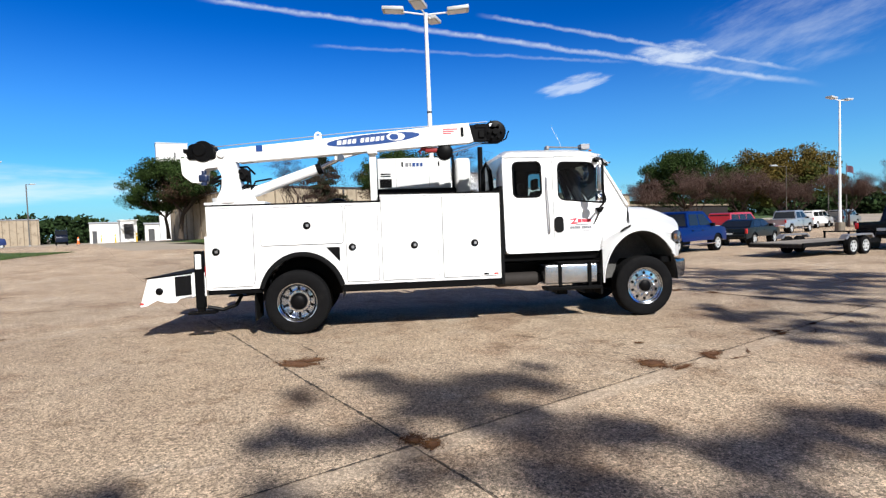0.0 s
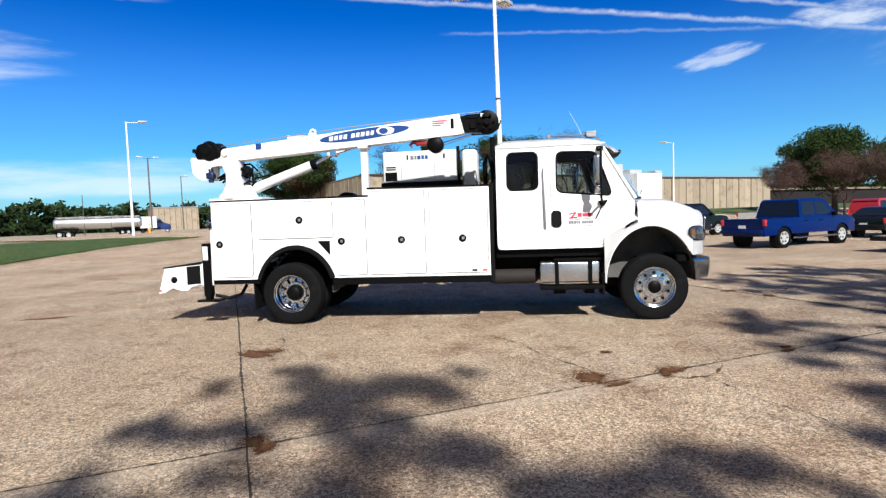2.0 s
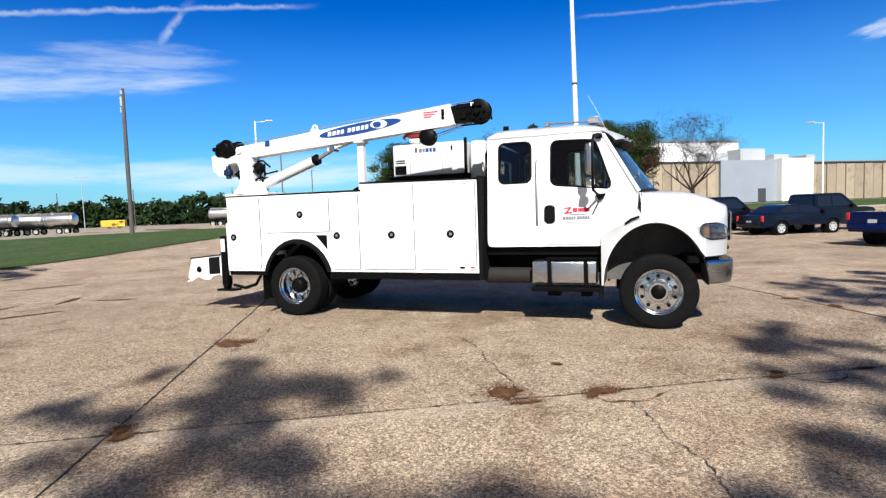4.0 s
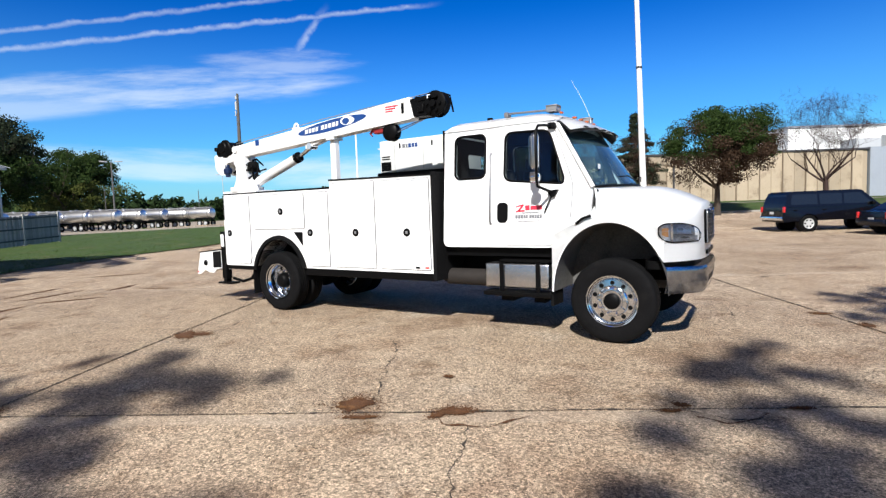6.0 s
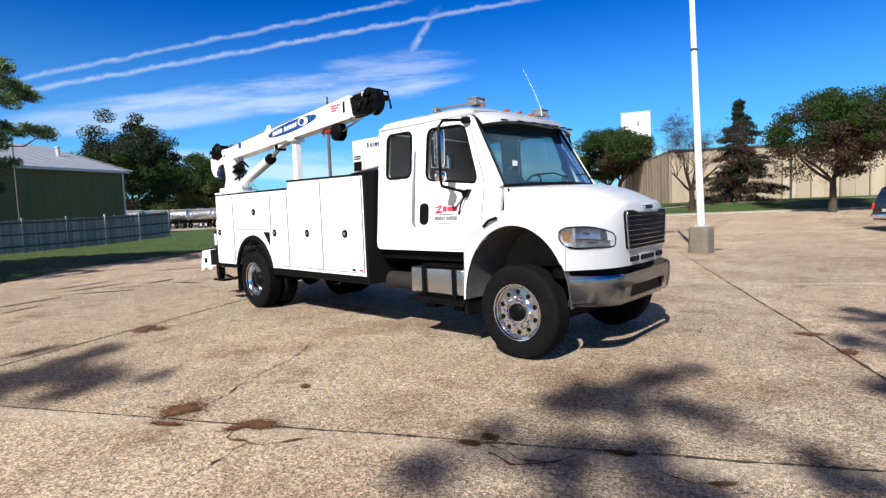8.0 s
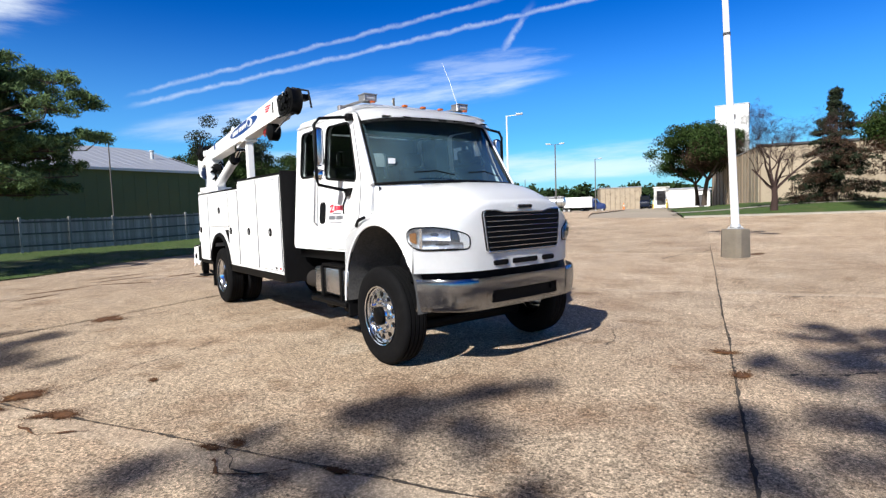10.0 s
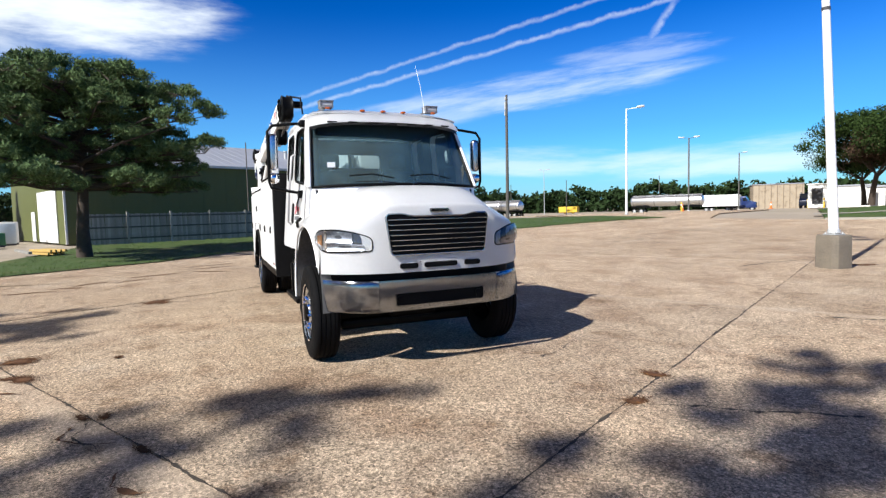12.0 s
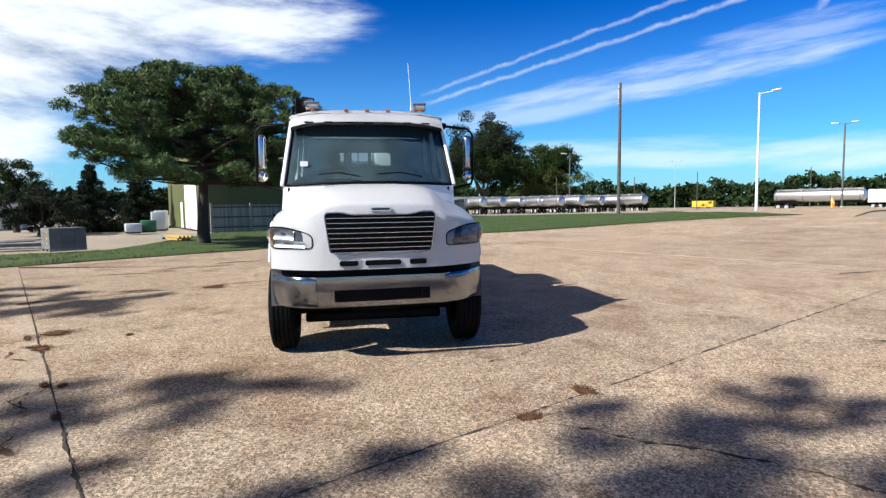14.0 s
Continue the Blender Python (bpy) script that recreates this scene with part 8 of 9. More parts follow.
area_lamp(21.8, 53.0, 8.8, [(150, 1.3, 1.0, 0.1)], POLE_WHITE, "wall_lamp", "slim white lamp pole in front of the tan wall", False, 0, 0.09, 0.06)
area_lamp(44.8, 44.8, 6.75, [(160, 1.6, 1.0, 0.1)], WOOD_POLE, "wall_lamp", "thin grey brown lamp pole among the bare trees", False, 0, 0.05, 0.035)
area_lamp(-34.3, 0.62, 7.4, [], WOOD_POLE, "yard_post", "slim grey post between the fence and the green shed", False, 0, 0.05, 0.04)
for k, (x, y, h) in enumerate([(-75, 60, 7.0), (-82, 52, 6.5), (-70, 78, 7.5), (-90, 40, 7.0)]):
    area_lamp(x, y, h, [], WOOD_POLE, "yard_post", "far thin grey post in the yard", False, 0, 0.08, 0.06)


def utility_pole():
    x, y = -32.1, 22.9
    t = thing("utility_pole", "weathered wooden utility pole with fittings on top", "pole", at=pose(x, y, on_land(x, y)))
    bm = B()
    cyl(bm, (0, 0, -0.1), (0.12, 0, 11.2), 0.17, 0.10, 12)
    part("pole", bm, WOOD_POLE, t, smooth=50)
    bm = B()
    cyl(bm, (-0.18, 0.05, 9.9), (-0.18, 0.05, 10.6), 0.10, 0.10, 12)
    box(bm, -0.1, 0.14, -0.1, 0.1, 10.75, 11.05, 0.02, 1)
    cyl(bm, (-0.22, 0, 9.4), (-0.22, 0, 9.8), 0.05)
    part("transformer", bm, LAMP_GREY, t, "grey transformer can and bracket")
    bm = B()
    tube(bm, [(-0.16, 0.02, 9.5), (-0.2, 0.02, 5.0), (-0.19, 0.02, 0.3)], 0.02, 5)
    part("ground_wire", bm, POLE_DARK, t)


utility_pole()
for k, (x, y, hh, mt) in enumerate([(51.6, 46.9, 6.9, FLAG_B), (52.9, 45.9, 7.0, FLAG_A)]):
    t = thing("flagpole", "slim flagpole with a flag beyond the cars", "flagpole", "flagpoles", at=pose(x, y, on_land(x, y)))
    bm = B()
    cyl(bm, (0, 0, 0), (0, 0, hh), 0.07, 0.04, 10)
    part("pole", bm, POLE_DARK, t)
    bm = B()
    rows = [[(0.05 + 0.9 * i / 8, 0.10 * math.sin(i * 0.9), hh - 0.2 - 0.75 * j / 4 - 0.35 * (i / 8) ** 2) for i in range(9)] for j in range(5)]
    grid_surface(bm, rows)
    part("flag", bm, mt, t)


# ---- small yard things ----
def bollard(x, y, label="yellow and white steel bollard"):
    t = thing("bollard", label, "bollard", "bollards by the drive", at=pose(x, y, on_land(x, y)))
    bm = B()
    lathe(bm, [(0.10, -0.05), (0.10, 1.05), (0.085, 1.12), (0.0, 1.15)], 14, "z")
    part("post", bm, YELLOW, t, smooth=40)
    bm = B()
    lathe(bm, [(0.104, 0.72), (0.104, 0.86)], 14, "z")
    part("band", bm, DECAL_WHITE, t)


for x, y in ((-39.3, 51.6), (-34.5, 68.0), (-44.0, 84.0), (-30.3, 64.5)):
    bollard(x, y)


def cone(x, y):
    t = thing("traffic_cone", "orange traffic cone with white band", "cone", "traffic cones on the drive", at=pose(x, y, on_land(x, y)))
    bm = B()
    box(bm, -0.22, 0.22, -0.22, 0.22, 0.0, 0.05, 0.01, 1)
    lathe(bm, [(0.16, 0.05), (0.05, 0.95), (0.0, 0.96)], 16, "z")
    part("cone", bm, ORANGE, t, smooth=40)
    bm = B()
    lathe(bm, [(0.112, 0.48), (0.090, 0.66)], 16, "z")
    part("band", bm, DECAL_WHITE, t)


for x, y in ((-38.5, 66.6), (-40.1, 52.6)):
    cone(x, y)


def block_stack():
    t = thing("block_stack", "stack of grey concrete blocks strapped on a pallet", "stack", at=pose(-12.87, -12.08, on_land(-12.87, -12.08), 0, 0, 132))
    r = random.Random(2)
    bm = B()
    for k in range(3):
        box(bm, -0.68, 0.68, -0.5 + 0.45 * k, -0.4 + 0.45 * k, 0.0, 0.10)
    part("pallet", bm, FENCE_WOOD, t)
    for k in range(5):
        for i in range(3):
            for j in range(2):
                bm = B()
                x0, y0 = -0.675 + 0.45 * i, -0.5 + 0.5 * j
                box(bm, x0 + 0.004 + r.uniform(0, 0.008), x0 + 0.446, y0 + 0.004, y0 + 0.496, 0.10 + 0.172 * k, 0.10 + 0.172 * k + 0.168, 0.006, 1)
                part("block", bm, STACK_GREY, t)
    bm = B()
    for z in (0.3, 0.5, 0.75):
        box(bm, -0.684, -0.681, -0.3, -0.2, z, z + 0.07)
    part("label", bm, YELLOW, t)


block_stack()
t = thing("lumber_pile", "loose pile of grey timber and pipes on the earth", "lumber", at=pose(-14.6, -14.9, 0, 0, 0, 110))
r = random.Random(4)
for k in range(14):
    bm = B()
    x0 = r.uniform(-1.2, -0.6)
    yy, zz = r.uniform(-0.6, 0.6), 0.06 + 0.09 * (k // 4)
    cyl(bm, (x0, yy, zz), (x0 + r.uniform(1.8, 2.6), yy + r.uniform(-0.2, 0.2), zz + r.uniform(-0.02, 0.06)), 0.05, seg=8)
    part("timber", bm, FENCE_WOOD, t)
t = thing("yellow_lumber", "yellow timber and pipes under the pine", "lumber", at=pose(-18.4, -9.3, 0, 0, 0, 35))
for k in range(8):
    bm = B()
    yy, zz = -0.35 + 0.1 * k, 0.08 + 0.12 * (k % 2)
    box(bm, -1.0 + r.uniform(0, 0.3), 1.2, yy, yy + 0.09, zz, zz + 0.10, 0.005, 1)
    part("plank", bm, LUMBER, t)
bm = B()
box(bm, -2.6, 1.0, -0.75, -0.6, 0.16, 0.26, 0.01, 1, pose(0, 0, 0, 0, 0, -12))
part("beam", bm, FENCE_WOOD, t)
# the two slim pale blocks stand in for thin boards leaning there
for k, (x, y, w, h, mt, nm) in enumerate([(-29.9, -15.5, 1.5, 0.7, BLUE_WRAP, "wrapped_pallet"), (-31.2, -14.9, 0.7, 0.9, GREEN_BIN, "waste_bin"), (-33.4, -14.9, 0.5, 1.5, BLUE_WRAP, "storage_cabinet"), (-35.0, -15.2, 0.5, 1.6, PALE_WALL, "storage_cabinet")]):
    t = thing(nm, {"wrapped_pallet": "pale wrapped goods on a pallet in the yard", "waste_bin": "coloured plastic waste bin beside the shed", "storage_cabinet": "slim pale block in place of leaning boards beside the shed"}[nm], "storage", at=pose(x, y, 0, 0, 0, 24))
    bm = B()
    box(bm, -w / 2, w / 2, -0.5, 0.5, 0.12, h, 0.05, 2)
    part("body", bm, mt, t, smooth=30)
    for sx in (-0.4, 0.4):
        bm = B()
        box(bm, sx * w - 0.06, sx * w + 0.06, -0.45, 0.45, 0.0, 0.12)
        part("foot", bm, DARK_TRIM, t)
    bm = B()
    box(bm, -w / 2 + 0.05, w / 2 - 0.05, -0.52, -0.505, h * 0.55, h * 0.58)
    part("seam", bm, DARK_TRIM, t)


# ---- parked vehicles ----
CAR_GLASS = material("dark_car_glass", (0.010, 0.012, 0.014), 0.08, 0, 0.05, spec=0.45)
CAR_BLUE = material("bright_blue_car_paint", (0.0012, 0.013, 0.10), 0.30, 0.2, 0.04, coat=0.10, spec=0.15)
CAR_BLACK = material("black_car_paint", (0.004, 0.004, 0.006), 0.25, 0.1, 0.04, coat=0.2, spec=0.25)
CAR_NAVY = material("dark_navy_car_paint", (0.006, 0.009, 0.020), 0.25, 0.2, 0.04, coat=0.2, spec=0.25)
CAR_GREY = material("charcoal_car_paint", (0.006, 0.008, 0.009), 0.28, 0.2, 0.04, coat=0.15, spec=0.2)
CAR_SILVER = material("silver_car_paint", (0.42, 0.42, 0.42), 0.3, 0.6, 0.04, coat=0.6)
CAR_WHITE = material("white_car_paint", (0.76, 0.76, 0.76), 0.3, 0, 0.03, coat=0.6)
CAR_RED = material("red_car_paint", (0.40, 0.02, 0.02), 0.3, 0.1, 0.04, coat=0.7)


def car_wheel(parent, x, y, r, s):
    bm = B()
    lathe(bm, [(0.0, s * 0.085), (r * 0.2, s * 0.09), (r * 0.3, s * 0.075), (r * 0.58, s * 0.085), (r * 0.64, s * 0.10), (r * 0.66, s * 0.08)], 28)
    w = part("wheel", bm, LAMP_GREY, parent, "bright alloy wheel with black tyre", smooth=35)
    w.matrix_basis = pose(x, y, r)
    bm = B()
    lathe(bm, [(r * 0.64, -0.10), (r * 0.9, -0.115), (r, -0.09), (r, 0.09), (r * 0.9, 0.115), (r * 0.64, 0.10)], 32, closed=True)
    part("tyre", bm, RUBBER, w, smooth=40)
    for k in range(6):
        a = 2 * math.pi * k / 6
        bm = B()
        c = Vector((r * 0.42 * math.cos(a), s * 0.088, r * 0.42 * math.sin(a)))
        cyl(bm, c, c + Vector((0, s * 0.004, 0)), r * 0.11, seg=8)
        part("spoke_gap", bm, PLASTIC, w)


def vehicle(name, label, paint, body, roof, windows, wheels, width, m, r=0.37, tail=1.0, cabin_in=0.16, extras="", group="parked vehicles", glassy=()):
    """body: side outline up to the belt; roof: side outline of the cabin above it; x runs forwards from the rear wheel."""
    t = thing(name, label, "car" if name != "pickup_truck" else "pickup truck", group, at=m)
    hw = width / 2
    lowz = min(z for _, z in body)
    out = []
    pts = list(body)
    bm = B()
    # lower body with wheel arches cut in the outline
    low = [p for p in pts]
    x_min, x_max = min(p[0] for p in low), max(p[0] for p in low)
    outline = [(x_min + 0.05, lowz)]
    for wx in wheels:
        ra = r + 0.07
        for k in range(11):
            a = math.pi * (1 - k / 10)
            z = r + ra * math.sin(a)
            if z >= lowz:
                outline.append((wx + ra * math.cos(a), z))
    outline.append((x_max - 0.05, lowz))
    outline += [p for p in reversed(low) if p[1] > lowz + 0.001]
    outline = [p for k, p in enumerate(outline) if k == 0 or (Vector(p) - Vector(outline[k - 1])).length > 1e-4]
    sheet(bm, outline, [], lambda x, z: (x, -hw, z), (0, width, 0))
    for v in bm.verts:
        top = max(0.0, (v.co.z - 0.75) / 0.5)
        v.co.y *= 1 - 0.04 * min(1, top)
        ends = max(0.0, (v.co.x - (x_max - 0.35)) / 0.35, ((x_min + 0.25) - v.co.x) / 0.25)
        v.co.y *= 1 - 0.07 * min(1, ends)
    part("body", bm, paint, t, smooth=25)
    for wx in wheels:
        for s in (-1, 1):
            bm = B()
            cyl(bm, (wx, s * (hw - 0.06), r), (wx, s * (hw - 0.32), r), r + 0.065, seg=20)
            part("wheel_well", bm, PLASTIC, t)
    # cabin
    bm = B()
    zb, zt = min(z for _, z in roof), max(z for _, z in roof)
    sheet(bm, roof, [], lambda x, z: (x, -hw + 0.05, z), (0, width - 0.10, 0))
    for v in bm.verts:
        f = (v.co.z - zb) / (zt - zb)
        v.co.y *= 1 - cabin_in * f
    part("cabin", bm, paint, t, smooth=25)
    for w in windows:
        for s in (-1, 1):
            bm = B()
            vs = []
            for x, z in soften(w, 0.05, 3):
                f = (z - zb) / (zt - zb)
                vs.append(bm.verts.new((x, s * ((hw - 0.05) * (1 - cabin_in * f) + 0.006), z)))
            bm.faces.new(vs)
            part("side_window", bm, CAR_GLASS, t, "dark side window")
    for (xa, za), (xb, zb2) in glassy:
        bm = B()
        d = Vector((xb - xa, zb2 - za))
        nrm = Vector((-d.y, d.x)).normalized() * 0.008
        if nrm.x * (1 if xa > 1.5 else -1) < 0:
            nrm = -nrm
        vs = []
        for x, z, s in ((xa, za, -1), (xa, za, 1), (xb, zb2, 1), (xb, zb2, -1)):
            f = (z - zb) / (zt - zb)
            vs.append(bm.verts.new((x + nrm.x, s * ((hw - 0.05) * (1 - cabin_in * f) - 0.08), z + nrm.y)))
        bm.faces.new(vs)
        part("end_window", bm, CAR_GLASS, t, "dark end window")
    for s in (-1, 1):
        for wx in wheels:
            car_wheel(t, wx, s * (hw - 0.11), r, s)
        bm = B()
        box(bm, x_min - 0.015, x_min + 0.07, s * hw * 0.93 - 0.08, s * hw * 0.93 + 0.05, tail - 0.13, tail + 0.13, 0.02, 2)
        part("tail_light", bm, RED_LENS, t, "red tail light", smooth=30)
        bm = B()
        box(bm, x_max - 0.12, x_max + 0.01, s * hw * 0.80 - 0.12, s * hw * 0.80 + 0.10, tail - 0.22, tail - 0.05, 0.03, 2)
        part("headlight", bm, DECAL_PALE, t, smooth=30)
        bm = B()
        mx = max(w2[0] for w in windows for w2 in w) - 0.12
        box(bm, mx, mx + 0.14, s * (hw + 0.02) - 0.10, s * (hw + 0.02) + 0.10, zb + 0.02, zb + 0.18, 0.03, 2)
        part("side_mirror", bm, PLASTIC, t, smooth=30)
        for w in windows[:2]:
            bm = B()
            hx = min(p[0] for p in w) + 0.12
            box(bm, hx, hx + 0.16, s * (hw - 0.012) - 0.02, s * (hw - 0.012) + 0.02, zb - 0.16, zb - 0.12, 0.008, 1)
            part("door_handle", bm, PLASTIC, t)
    bm = B()
    box(bm, x_min - 0.10, x_min + 0.05, -hw * 0.9, hw * 0.9, lowz + 0.08, lowz + 0.27, 0.04, 2)
    part("rear_bumper", bm, CHROME if "chrome" in extras else paint, t, smooth=30)
    bm = B()
    box(bm, x_max - 0.05, x_max + 0.08, -hw * 0.88, hw * 0.88, lowz + 0.05, lowz + 0.26, 0.05, 2)
    part("front_bumper", bm, CHROME if "chrome" in extras else paint, t, smooth=30)
    bm = B()
    box(bm, x_min - 0.012, x_min - 0.004, -0.16, 0.16, tail - 0.22, tail - 0.10)
    part("plate", bm, DECAL_WHITE, t, "blank number plate")
    if "bed" in extras:
        x0, x1, zc = [float(v) for v in extras.split("bed=")[1].split(";")[0].split(",")]
        bm = B()
        box(bm, x0, x1, -hw * 0.86, hw * 0.86, zc - 0.012, zc + 0.006)
        part("bed_cover", bm, CAR_GLASS, t, "dark truck bed")
        bm = B()
        box(bm, x0 + 1.5, x1 + 2.5, -hw - 0.06, -hw + 0.02, 0.36, 0.42, 0.01, 1)
        part("side_step", bm, CHROME, t)
    return t


PICKUP_BODY = [(-1.10, 0.48), (-1.12, 0.75), (-1.10, 1.16), (4.0, 1.18), (4.45, 1.12), (4.62, 0.98), (4.66, 0.70), (4.60, 0.48)]
PICKUP_ROOF = [(0.92, 1.17), (0.98, 1.20), (1.12, 1.86), (1.3, 1.92), (2.55, 1.92), (2.72, 1.88), (3.52, 1.18)]
PICKUP_WIN = [[(1.16, 1.26), (1.98, 1.26), (1.98, 1.78), (1.26, 1.78)], [(2.06, 1.26), (3.16, 1.26), (2.60, 1.78), (2.06, 1.78)]]
PICKUP_END = [((2.80, 1.82), (3.44, 1.24)), ((0.99, 1.24), (1.10, 1.80))]
SUV_BODY = [(-1.12, 0.46), (-1.16, 0.75), (-1.12, 1.15), (3.35, 1.17), (4.25, 1.10), (4.42, 0.95), (4.45, 0.65), (4.38, 0.46)]
SUV_ROOF = [(-1.08, 1.15), (-1.0, 1.5), (-0.86, 1.82), (-0.7, 1.88), (2.3, 1.90), (2.5, 1.86), (3.28, 1.16)]
SUV_WIN = [[(-0.82, 1.26), (0.42, 1.26), (0.42, 1.74), (-0.72, 1.74)], [(0.52, 1.26), (1.55, 1.26), (1.55, 1.75), (0.52, 1.75)], [(1.63, 1.26), (2.92, 1.26), (2.42, 1.75), (1.63, 1.75)]]
SUV_END = [((2.56, 1.80), (3.20, 1.24)), ((-1.04, 1.28), (-0.90, 1.74))]
SEDAN_BODY = [(-0.98, 0.36), (-1.02, 0.62), (-0.96, 0.95), (-0.5, 0.98), (2.6, 0.98), (3.4, 0.90), (3.66, 0.74), (3.70, 0.5), (3.62, 0.36)]
SEDAN_ROOF = [(-0.52, 0.97), (0.12, 1.34), (0.5, 1.43), (1.4, 1.44), (1.7, 1.40), (2.55, 0.97)]
SEDAN_WIN = [[(0.02, 1.04), (0.98, 1.04), (0.98, 1.36), (0.46, 1.36), (0.2, 1.26)], [(1.06, 1.04), (2.22, 1.04), (1.62, 1.36), (1.06, 1.36)]]
SEDAN_END = [((1.78, 1.35), (2.46, 1.02)), ((-0.42, 1.03), (0.10, 1.32))]


def near_wheel(x, y, heading, width):
    """The pose of a vehicle whose near rear tyre stands at (x, y)."""
    h = radians(heading)
    ox, oy = -math.sin(h) * (width / 2 - 0.11), math.cos(h) * (width / 2 - 0.11)
    return pose(x + ox, y + oy, on_land(x + ox, y + oy), 0, 0, heading)


vehicle("pickup_truck", "bright blue four-door pickup truck parked on the lot", CAR_BLUE, PICKUP_BODY, PICKUP_ROOF, PICKUP_WIN, (0, 3.68), 1.98, near_wheel(14.3, 13.0, 31, 1.98), 0.40, 1.02, 0.17, "bed=-1.0,0.9,1.17;", glassy=PICKUP_END)
vehicle("suv", "old black full-size estate car parked on the lot", CAR_BLACK, SUV_BODY, SUV_ROOF, SUV_WIN, (0, 3.34), 1.98, near_wheel(8.3, 23.0, 31, 1.98), 0.38, 1.05, 0.13, "chrome", glassy=SUV_END)
vehicle("sedan", "dark navy sedan parked beside a black estate car", CAR_NAVY, SEDAN_BODY, SEDAN_ROOF, SEDAN_WIN, (0, 2.75), 1.80, near_wheel(11.7, 20.6, 29, 1.80), 0.33, 0.80, 0.2, glassy=SEDAN_END)
vehicle("sedan", "charcoal grey sedan parked on the lot", CAR_GREY, SEDAN_BODY, SEDAN_ROOF, SEDAN_WIN, (0, 2.75), 1.82, near_wheel(21.4, 17.7, 33, 1.82), 0.34, 0.80, 0.2, glassy=SEDAN_END)
vehicle("pickup_truck", "dark grey pickup truck parked in the second row", CAR_GREY, PICKUP_BODY, PICKUP_ROOF, PICKUP_WIN, (0, 3.68), 1.98, near_wheel(12.9, 22.9, 30, 1.98), 0.39, 1.02, 0.17, "bed=-1.0,0.9,1.17;", glassy=PICKUP_END)
vehicle("suv", "red estate car parked in the second row", CAR_RED, SUV_BODY, SUV_ROOF, SUV_WIN, (0, 3.2), 1.95, near_wheel(28.6, 29.6, 30, 1.95), 0.37, 1.05, 0.14, glassy=SUV_END)
vehicle("pickup_truck", "silver pickup truck parked on the far side", CAR_SILVER, PICKUP_BODY, PICKUP_ROOF, PICKUP_WIN, (0, 3.68), 2.0, near_wheel(35.2, 32.2, 30, 2.0), 0.40, 1.02, 0.17, "bed=-1.0,0.9,1.17;chrome", glassy=PICKUP_END)
vehicle("suv", "white estate car parked on the far side", CAR_WHITE, SUV_BODY, SUV_ROOF, SUV_WIN, (0, 3.1), 1.9, near_wheel(46.9, 43.1, 30, 1.9), 0.36, 1.0, 0.16, glassy=SUV_END)
vehicle("pickup_truck", "white pickup truck parked in the second row", CAR_WHITE, PICKUP_BODY, PICKUP_ROOF, PICKUP_WIN, (0, 3.68), 2.0, near_wheel(22.0, 31.0, 30, 2.0), 0.39, 1.02, 0.17, "bed=-1.0,0.9,1.17;", glassy=PICKUP_END)
vehicle("suv", "grey estate car far across the lot", CAR_SILVER, SUV_BODY, SUV_ROOF, SUV_WIN, (0, 3.1), 1.9, near_wheel(53.5, 46.5, 30, 1.9), 0.36, 1.0, 0.16, glassy=SUV_END)
vehicle("pickup_truck", "black pickup truck hitched to a flat trailer", CAR_BLACK, PICKUP_BODY, PICKUP_ROOF, PICKUP_WIN, (0, 3.68), 2.0, near_wheel(23.5, 10.3, 22, 2.0), 0.41, 1.02, 0.17, "bed=-1.0,0.9,1.17;", glassy=PICKUP_END)


def car_trailer():
    t = thing("flat_trailer", "low flat car trailer with plank deck and two axles", "trailer", at=pose(16.2, 9.2, 0, 0, 0, 20))
    for k in range(11):
        bm = B()
        y = -1.02 + k * 0.186
        box(bm, 0.0, 4.9, y, y + 0.176, 0.50, 0.545, 0.004, 1)
        part("plank", bm, DECK_WOOD, t, "weathered deck plank")
    bm = B()
    for y in (-1.06, 1.02):
        box(bm, -0.05, 4.95, y, y + 0.05, 0.40, 0.56)
    for x in (-0.08, 1.6, 3.2, 4.9):
        box(bm, x, x + 0.08, -1.05, 1.05, 0.38, 0.50)
    tube(bm, [(4.9, -0.7, 0.45), (6.6, 0, 0.5)], 0.05, 6)
    tube(bm, [(4.9, 0.7, 0.45), (6.6, 0, 0.5)], 0.05, 6)
    box(bm, 4.86, 4.92, -1.0, 1.0, 0.8, 0.86)
    for y in (-0.95, 0.95, 0):
        box(bm, 4.86, 4.92, y - 0.03, y + 0.03, 0.5, 0.86)
    part("frame", bm, BLACK, t, "dark steel trailer frame")
    bm = B()
    box(bm, -0.095, -0.082, -1.0, 1.0, 0.39, 0.49)
    part("rear_rail", bm, RUST, t, "dull dark rear rail")
    for s in (-1, 1):
        bm = B()
        prism(bm, soften([(2.1, 0.62), (2.3, 0.80), (3.9, 0.80), (4.1, 0.62), (3.98, 0.62), (3.85, 0.74), (2.35, 0.74), (2.22, 0.62)], 0.05), min(s * 1.08, s * 1.34), max(s * 1.08, s * 1.34))
        part("fender", bm, STEEL, t)
        for x in (2.68, 3.52):
            car_wheel(t, x, s * 1.21, 0.35, s)


car_trailer()


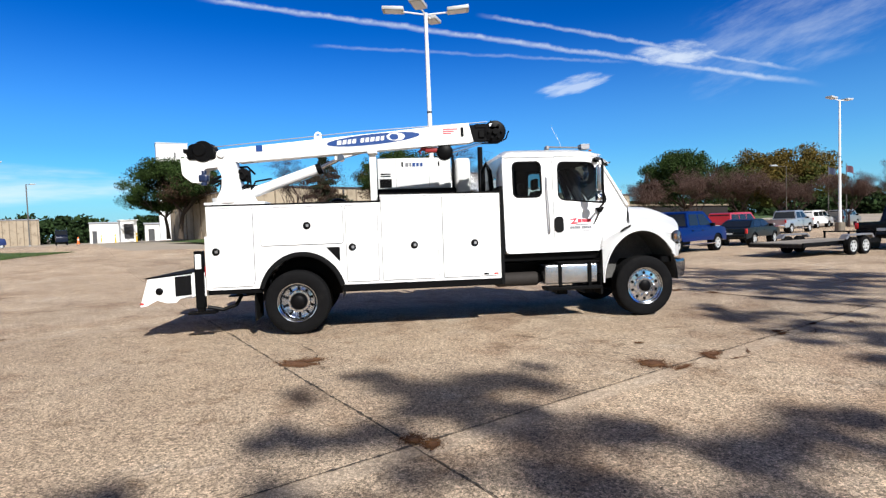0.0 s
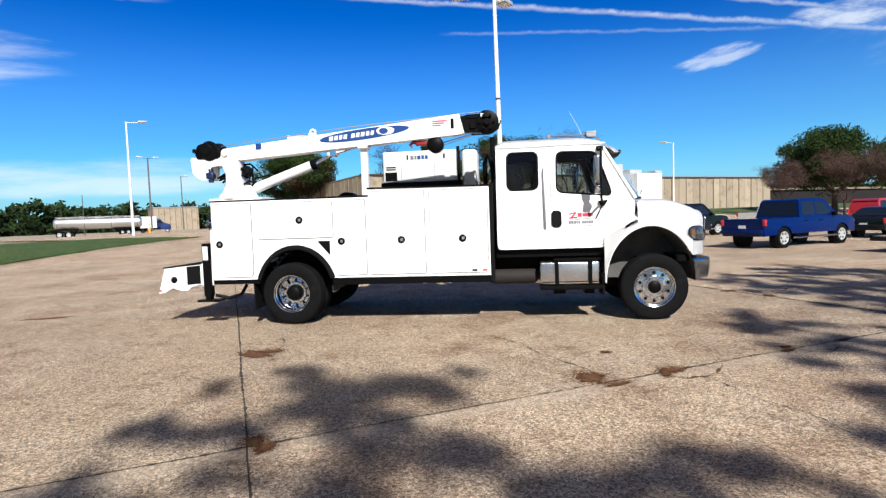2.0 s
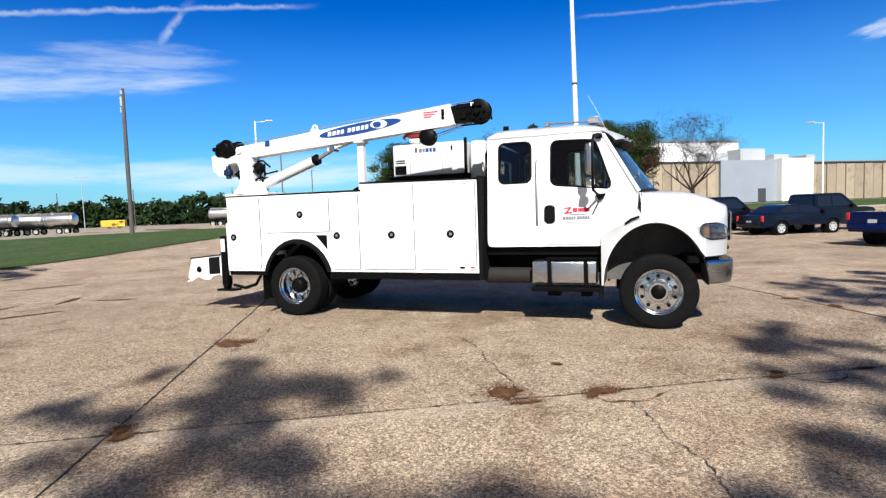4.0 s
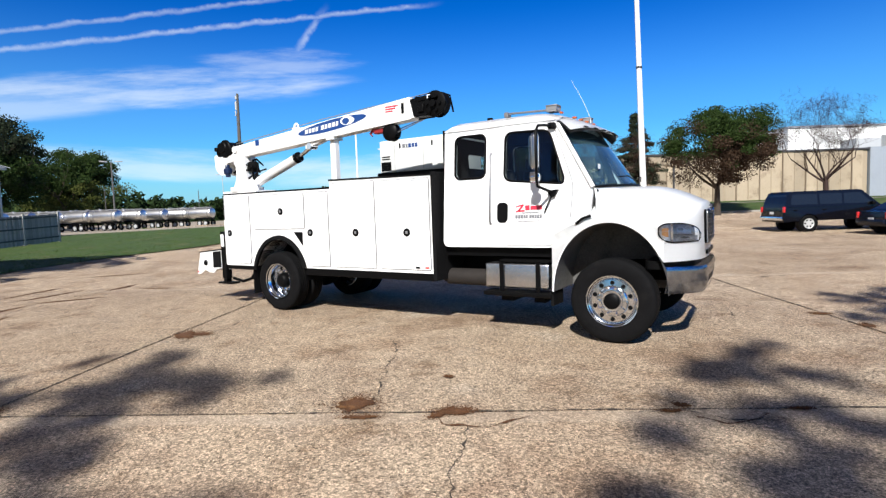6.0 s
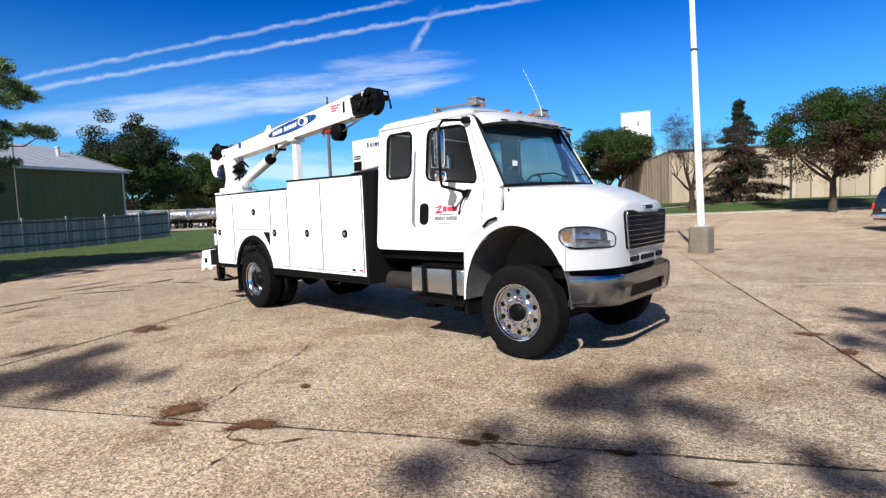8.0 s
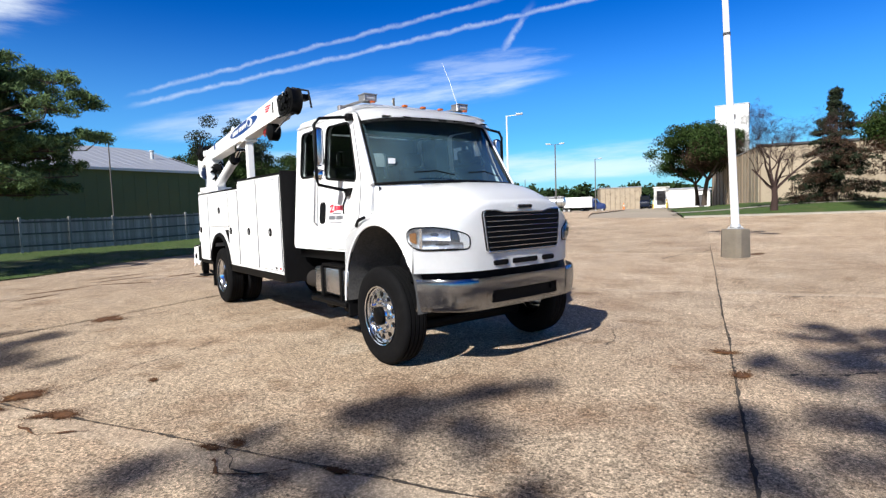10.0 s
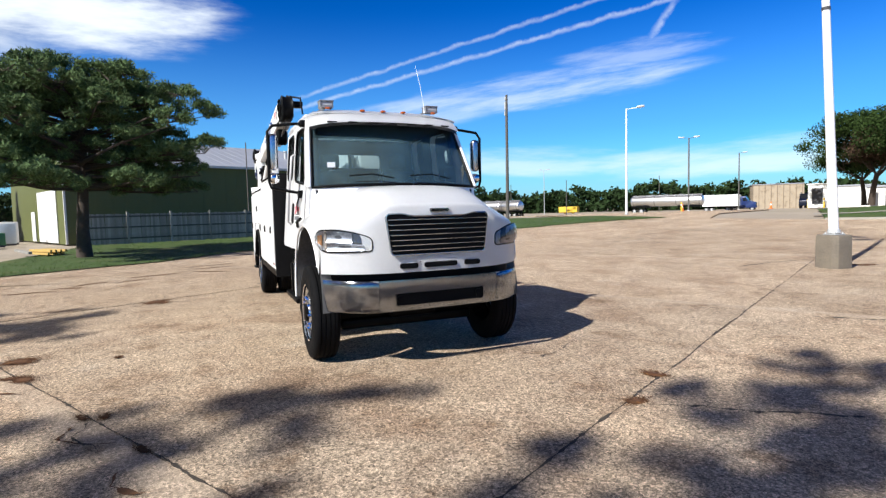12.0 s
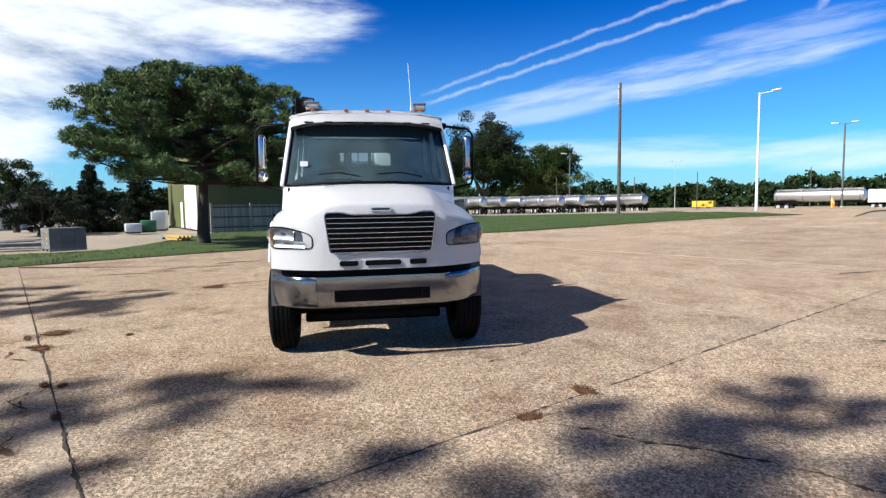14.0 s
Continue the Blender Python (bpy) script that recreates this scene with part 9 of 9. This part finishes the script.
# ---- tank trailers and lorries in the yard ----
def tank_trailer(m, label="polished steel tank trailer parked in the yard", length=12.5, copy_of=None):
    if copy_of is not None:
        return copy_thing(copy_of, m)
    t = thing("tank_trailer", label, "trailer", "tank trailers", at=m)
    bm = B()
    lathe(bm, [(0.0, 0.0), (0.6, 0.05), (0.85, 0.2), (0.95, 0.5), (0.95, length - 0.5), (0.85, length - 0.2), (0.6, length - 0.05), (0.0, length)], 28, "x", (0, 0, 2.25))
    part("tank", bm, SHINY_TANK, t, "polished steel tank", smooth=40)
    for x in (0.6, length * 0.35, length * 0.65, length - 0.6):
        bm = B()
        lathe(bm, [(0.955, x - 0.05), (0.985, x - 0.05), (0.985, x + 0.05), (0.955, x + 0.05)], 28, "x", (0, 0, 2.25), closed=True)
        part("band", bm, STEEL, t)
    bm = B()
    box(bm, 0.3, length - 0.3, -0.2, 0.2, 3.2, 3.32, 0.02, 1)
    for x in (length * 0.3, length * 0.5, length * 0.7):
        cyl(bm, (x, 0, 3.15), (x, 0, 3.42), 0.28, seg=16)
    part("top_walk", bm, STEEL, t)
    bm = B()
    box(bm, 0.2, 3.4, -0.5, 0.5, 1.1, 1.38)
    part("rear_frame", bm, BLACK, t)
    bm = B()
    box(bm, length - 4.2, length - 0.4, -0.5, 0.5, 1.1, 1.38)
    for y in (-0.5, 0.5):
        box(bm, length - 3.4, length - 3.25, y - 0.06, y + 0.06, 0.06, 1.1)
        box(bm, length - 3.5, length - 3.15, y - 0.14, y + 0.14, 0.0, 0.06)
    part("frame", bm, BLACK, t)
    for x in (0.9, 2.15):
        for s in (-1, 1):
            car_wheel(t, x, s * 0.95, 0.50, s)
    return t


first_tank = tank_trailer(pose(-68.4, 69.75, terrain(-68, 70), 0, 0, 28.5))
rr = random.Random(8)
for k in range(11):
    a = radians(150.0 + k * 2.0)
    d = 104 + 3.5 * math.sin(k * 1.3)
    x, y = 12.0 + d * math.cos(a), d * math.sin(a)
    tank_trailer(pose(x, y, terrain(x, y), 0, 0, 200 + rr.uniform(-5, 5)), copy_of=first_tank)


def box_trailer(m):
    t = thing("box_trailer", "plain white box trailer behind a tank trailer", "trailer", at=m)
    bm = B()
    box(bm, 0, 8.0, -1.25, 1.25, 1.2, 3.9, 0.03, 1)
    part("box", bm, CAR_WHITE, t)
    bm = B()
    for k in range(1, 8):
        box(bm, k - 0.02, k + 0.02, -1.262, -1.252, 1.25, 3.85)
    part("seam", bm, PALE_WALL, t)
    bm = B()
    box(bm, 0.2, 7.8, -0.5, 0.5, 1.0, 1.2)
    part("frame", bm, BLACK, t)
    for x in (0.9, 2.1):
        for s in (-1, 1):
            car_wheel(t, x, s * 1.1, 0.5, s)
    bm = B()
    for y in (-0.5, 0.5):
        box(bm, 6.3, 6.45, y - 0.06, y + 0.06, 0, 1.0)
    part("landing_leg", bm, BLACK, t)


p = Vector((-86.3, 107.8))
box_trailer(pose(p.x, p.y, terrain(p.x, p.y), 0, 0, 31))


CAB_BLUE = material("dark_blue_lorry_paint", (0.010, 0.026, 0.11), 0.35, 0.1, 0.05, coat=0.3)


def tractor(m, paint=CAB_BLUE):
    t = thing("tractor_unit", "blue lorry tractor unit in the yard", "truck", at=m)
    bm = B()
    prism(bm, soften([(0.9, 0.9), (0.9, 3.4), (2.2, 3.5), (2.9, 2.4), (4.4, 2.0), (4.6, 0.7), (1.2, 0.7)], 0.15), -1.15, 1.15, 0.06, 2)
    part("cab", bm, paint, t, smooth=30)
    bm = B()
    for s in (-1, 1):
        bm.faces.new([bm.verts.new((x, s * 1.156, z)) for x, z in ((1.7, 2.3), (2.7, 2.3), (2.3, 3.1), (1.7, 3.1))])
    bm.faces.new([bm.verts.new((x + 0.01, y, z)) for x, y, z in ((2.88, -1.0, 2.45), (2.88, 1.0, 2.45), (2.3, 0.95, 3.35), (2.3, -0.95, 3.35))])
    part("window", bm, CAR_GLASS, t)
    bm = B()
    box(bm, -2.2, 1.2, -0.45, 0.45, 0.75, 1.05)
    part("frame", bm, BLACK, t)
    for x in (-1.6, -0.35, 3.7):
        for s in (-1, 1):
            car_wheel(t, x, s * 1.0, 0.5, s)
    for s in (-1, 1):
        bm = B()
        cyl(bm, (0.7, s * 1.0, 1.0), (0.7, s * 1.0, 3.9), 0.08, seg=10)
        part("stack", bm, CHROME, t, "chrome exhaust stack", smooth=40)


p = Vector((-83.8, 115.7))
tractor(pose(p.x, p.y, terrain(p.x, p.y), 0, 0, 31))
tractor(pose(-72.0, 124.0, terrain(-72, 124), 0, 0, 300), CAR_NAVY)
bm = B()
box(bm, -1.6, 1.6, -0.8, 0.8, 0.2, 1.2, 0.1, 2, pose(-127.0, 98.0, 0, 0, 0, 40) @ Matrix.Scale(1.75, 4))
cyl(bm, (-128.0, 97.2, 0), (-128.0, 97.2, 0.6), 0.4)
cyl(bm, (-126.0, 98.8, 0), (-126.0, 98.8, 0.6), 0.4)
ob = part("salt_bin", bm, YELLOW)
tagged(ob, "yellow bin standing in the tanker yard", "bin")
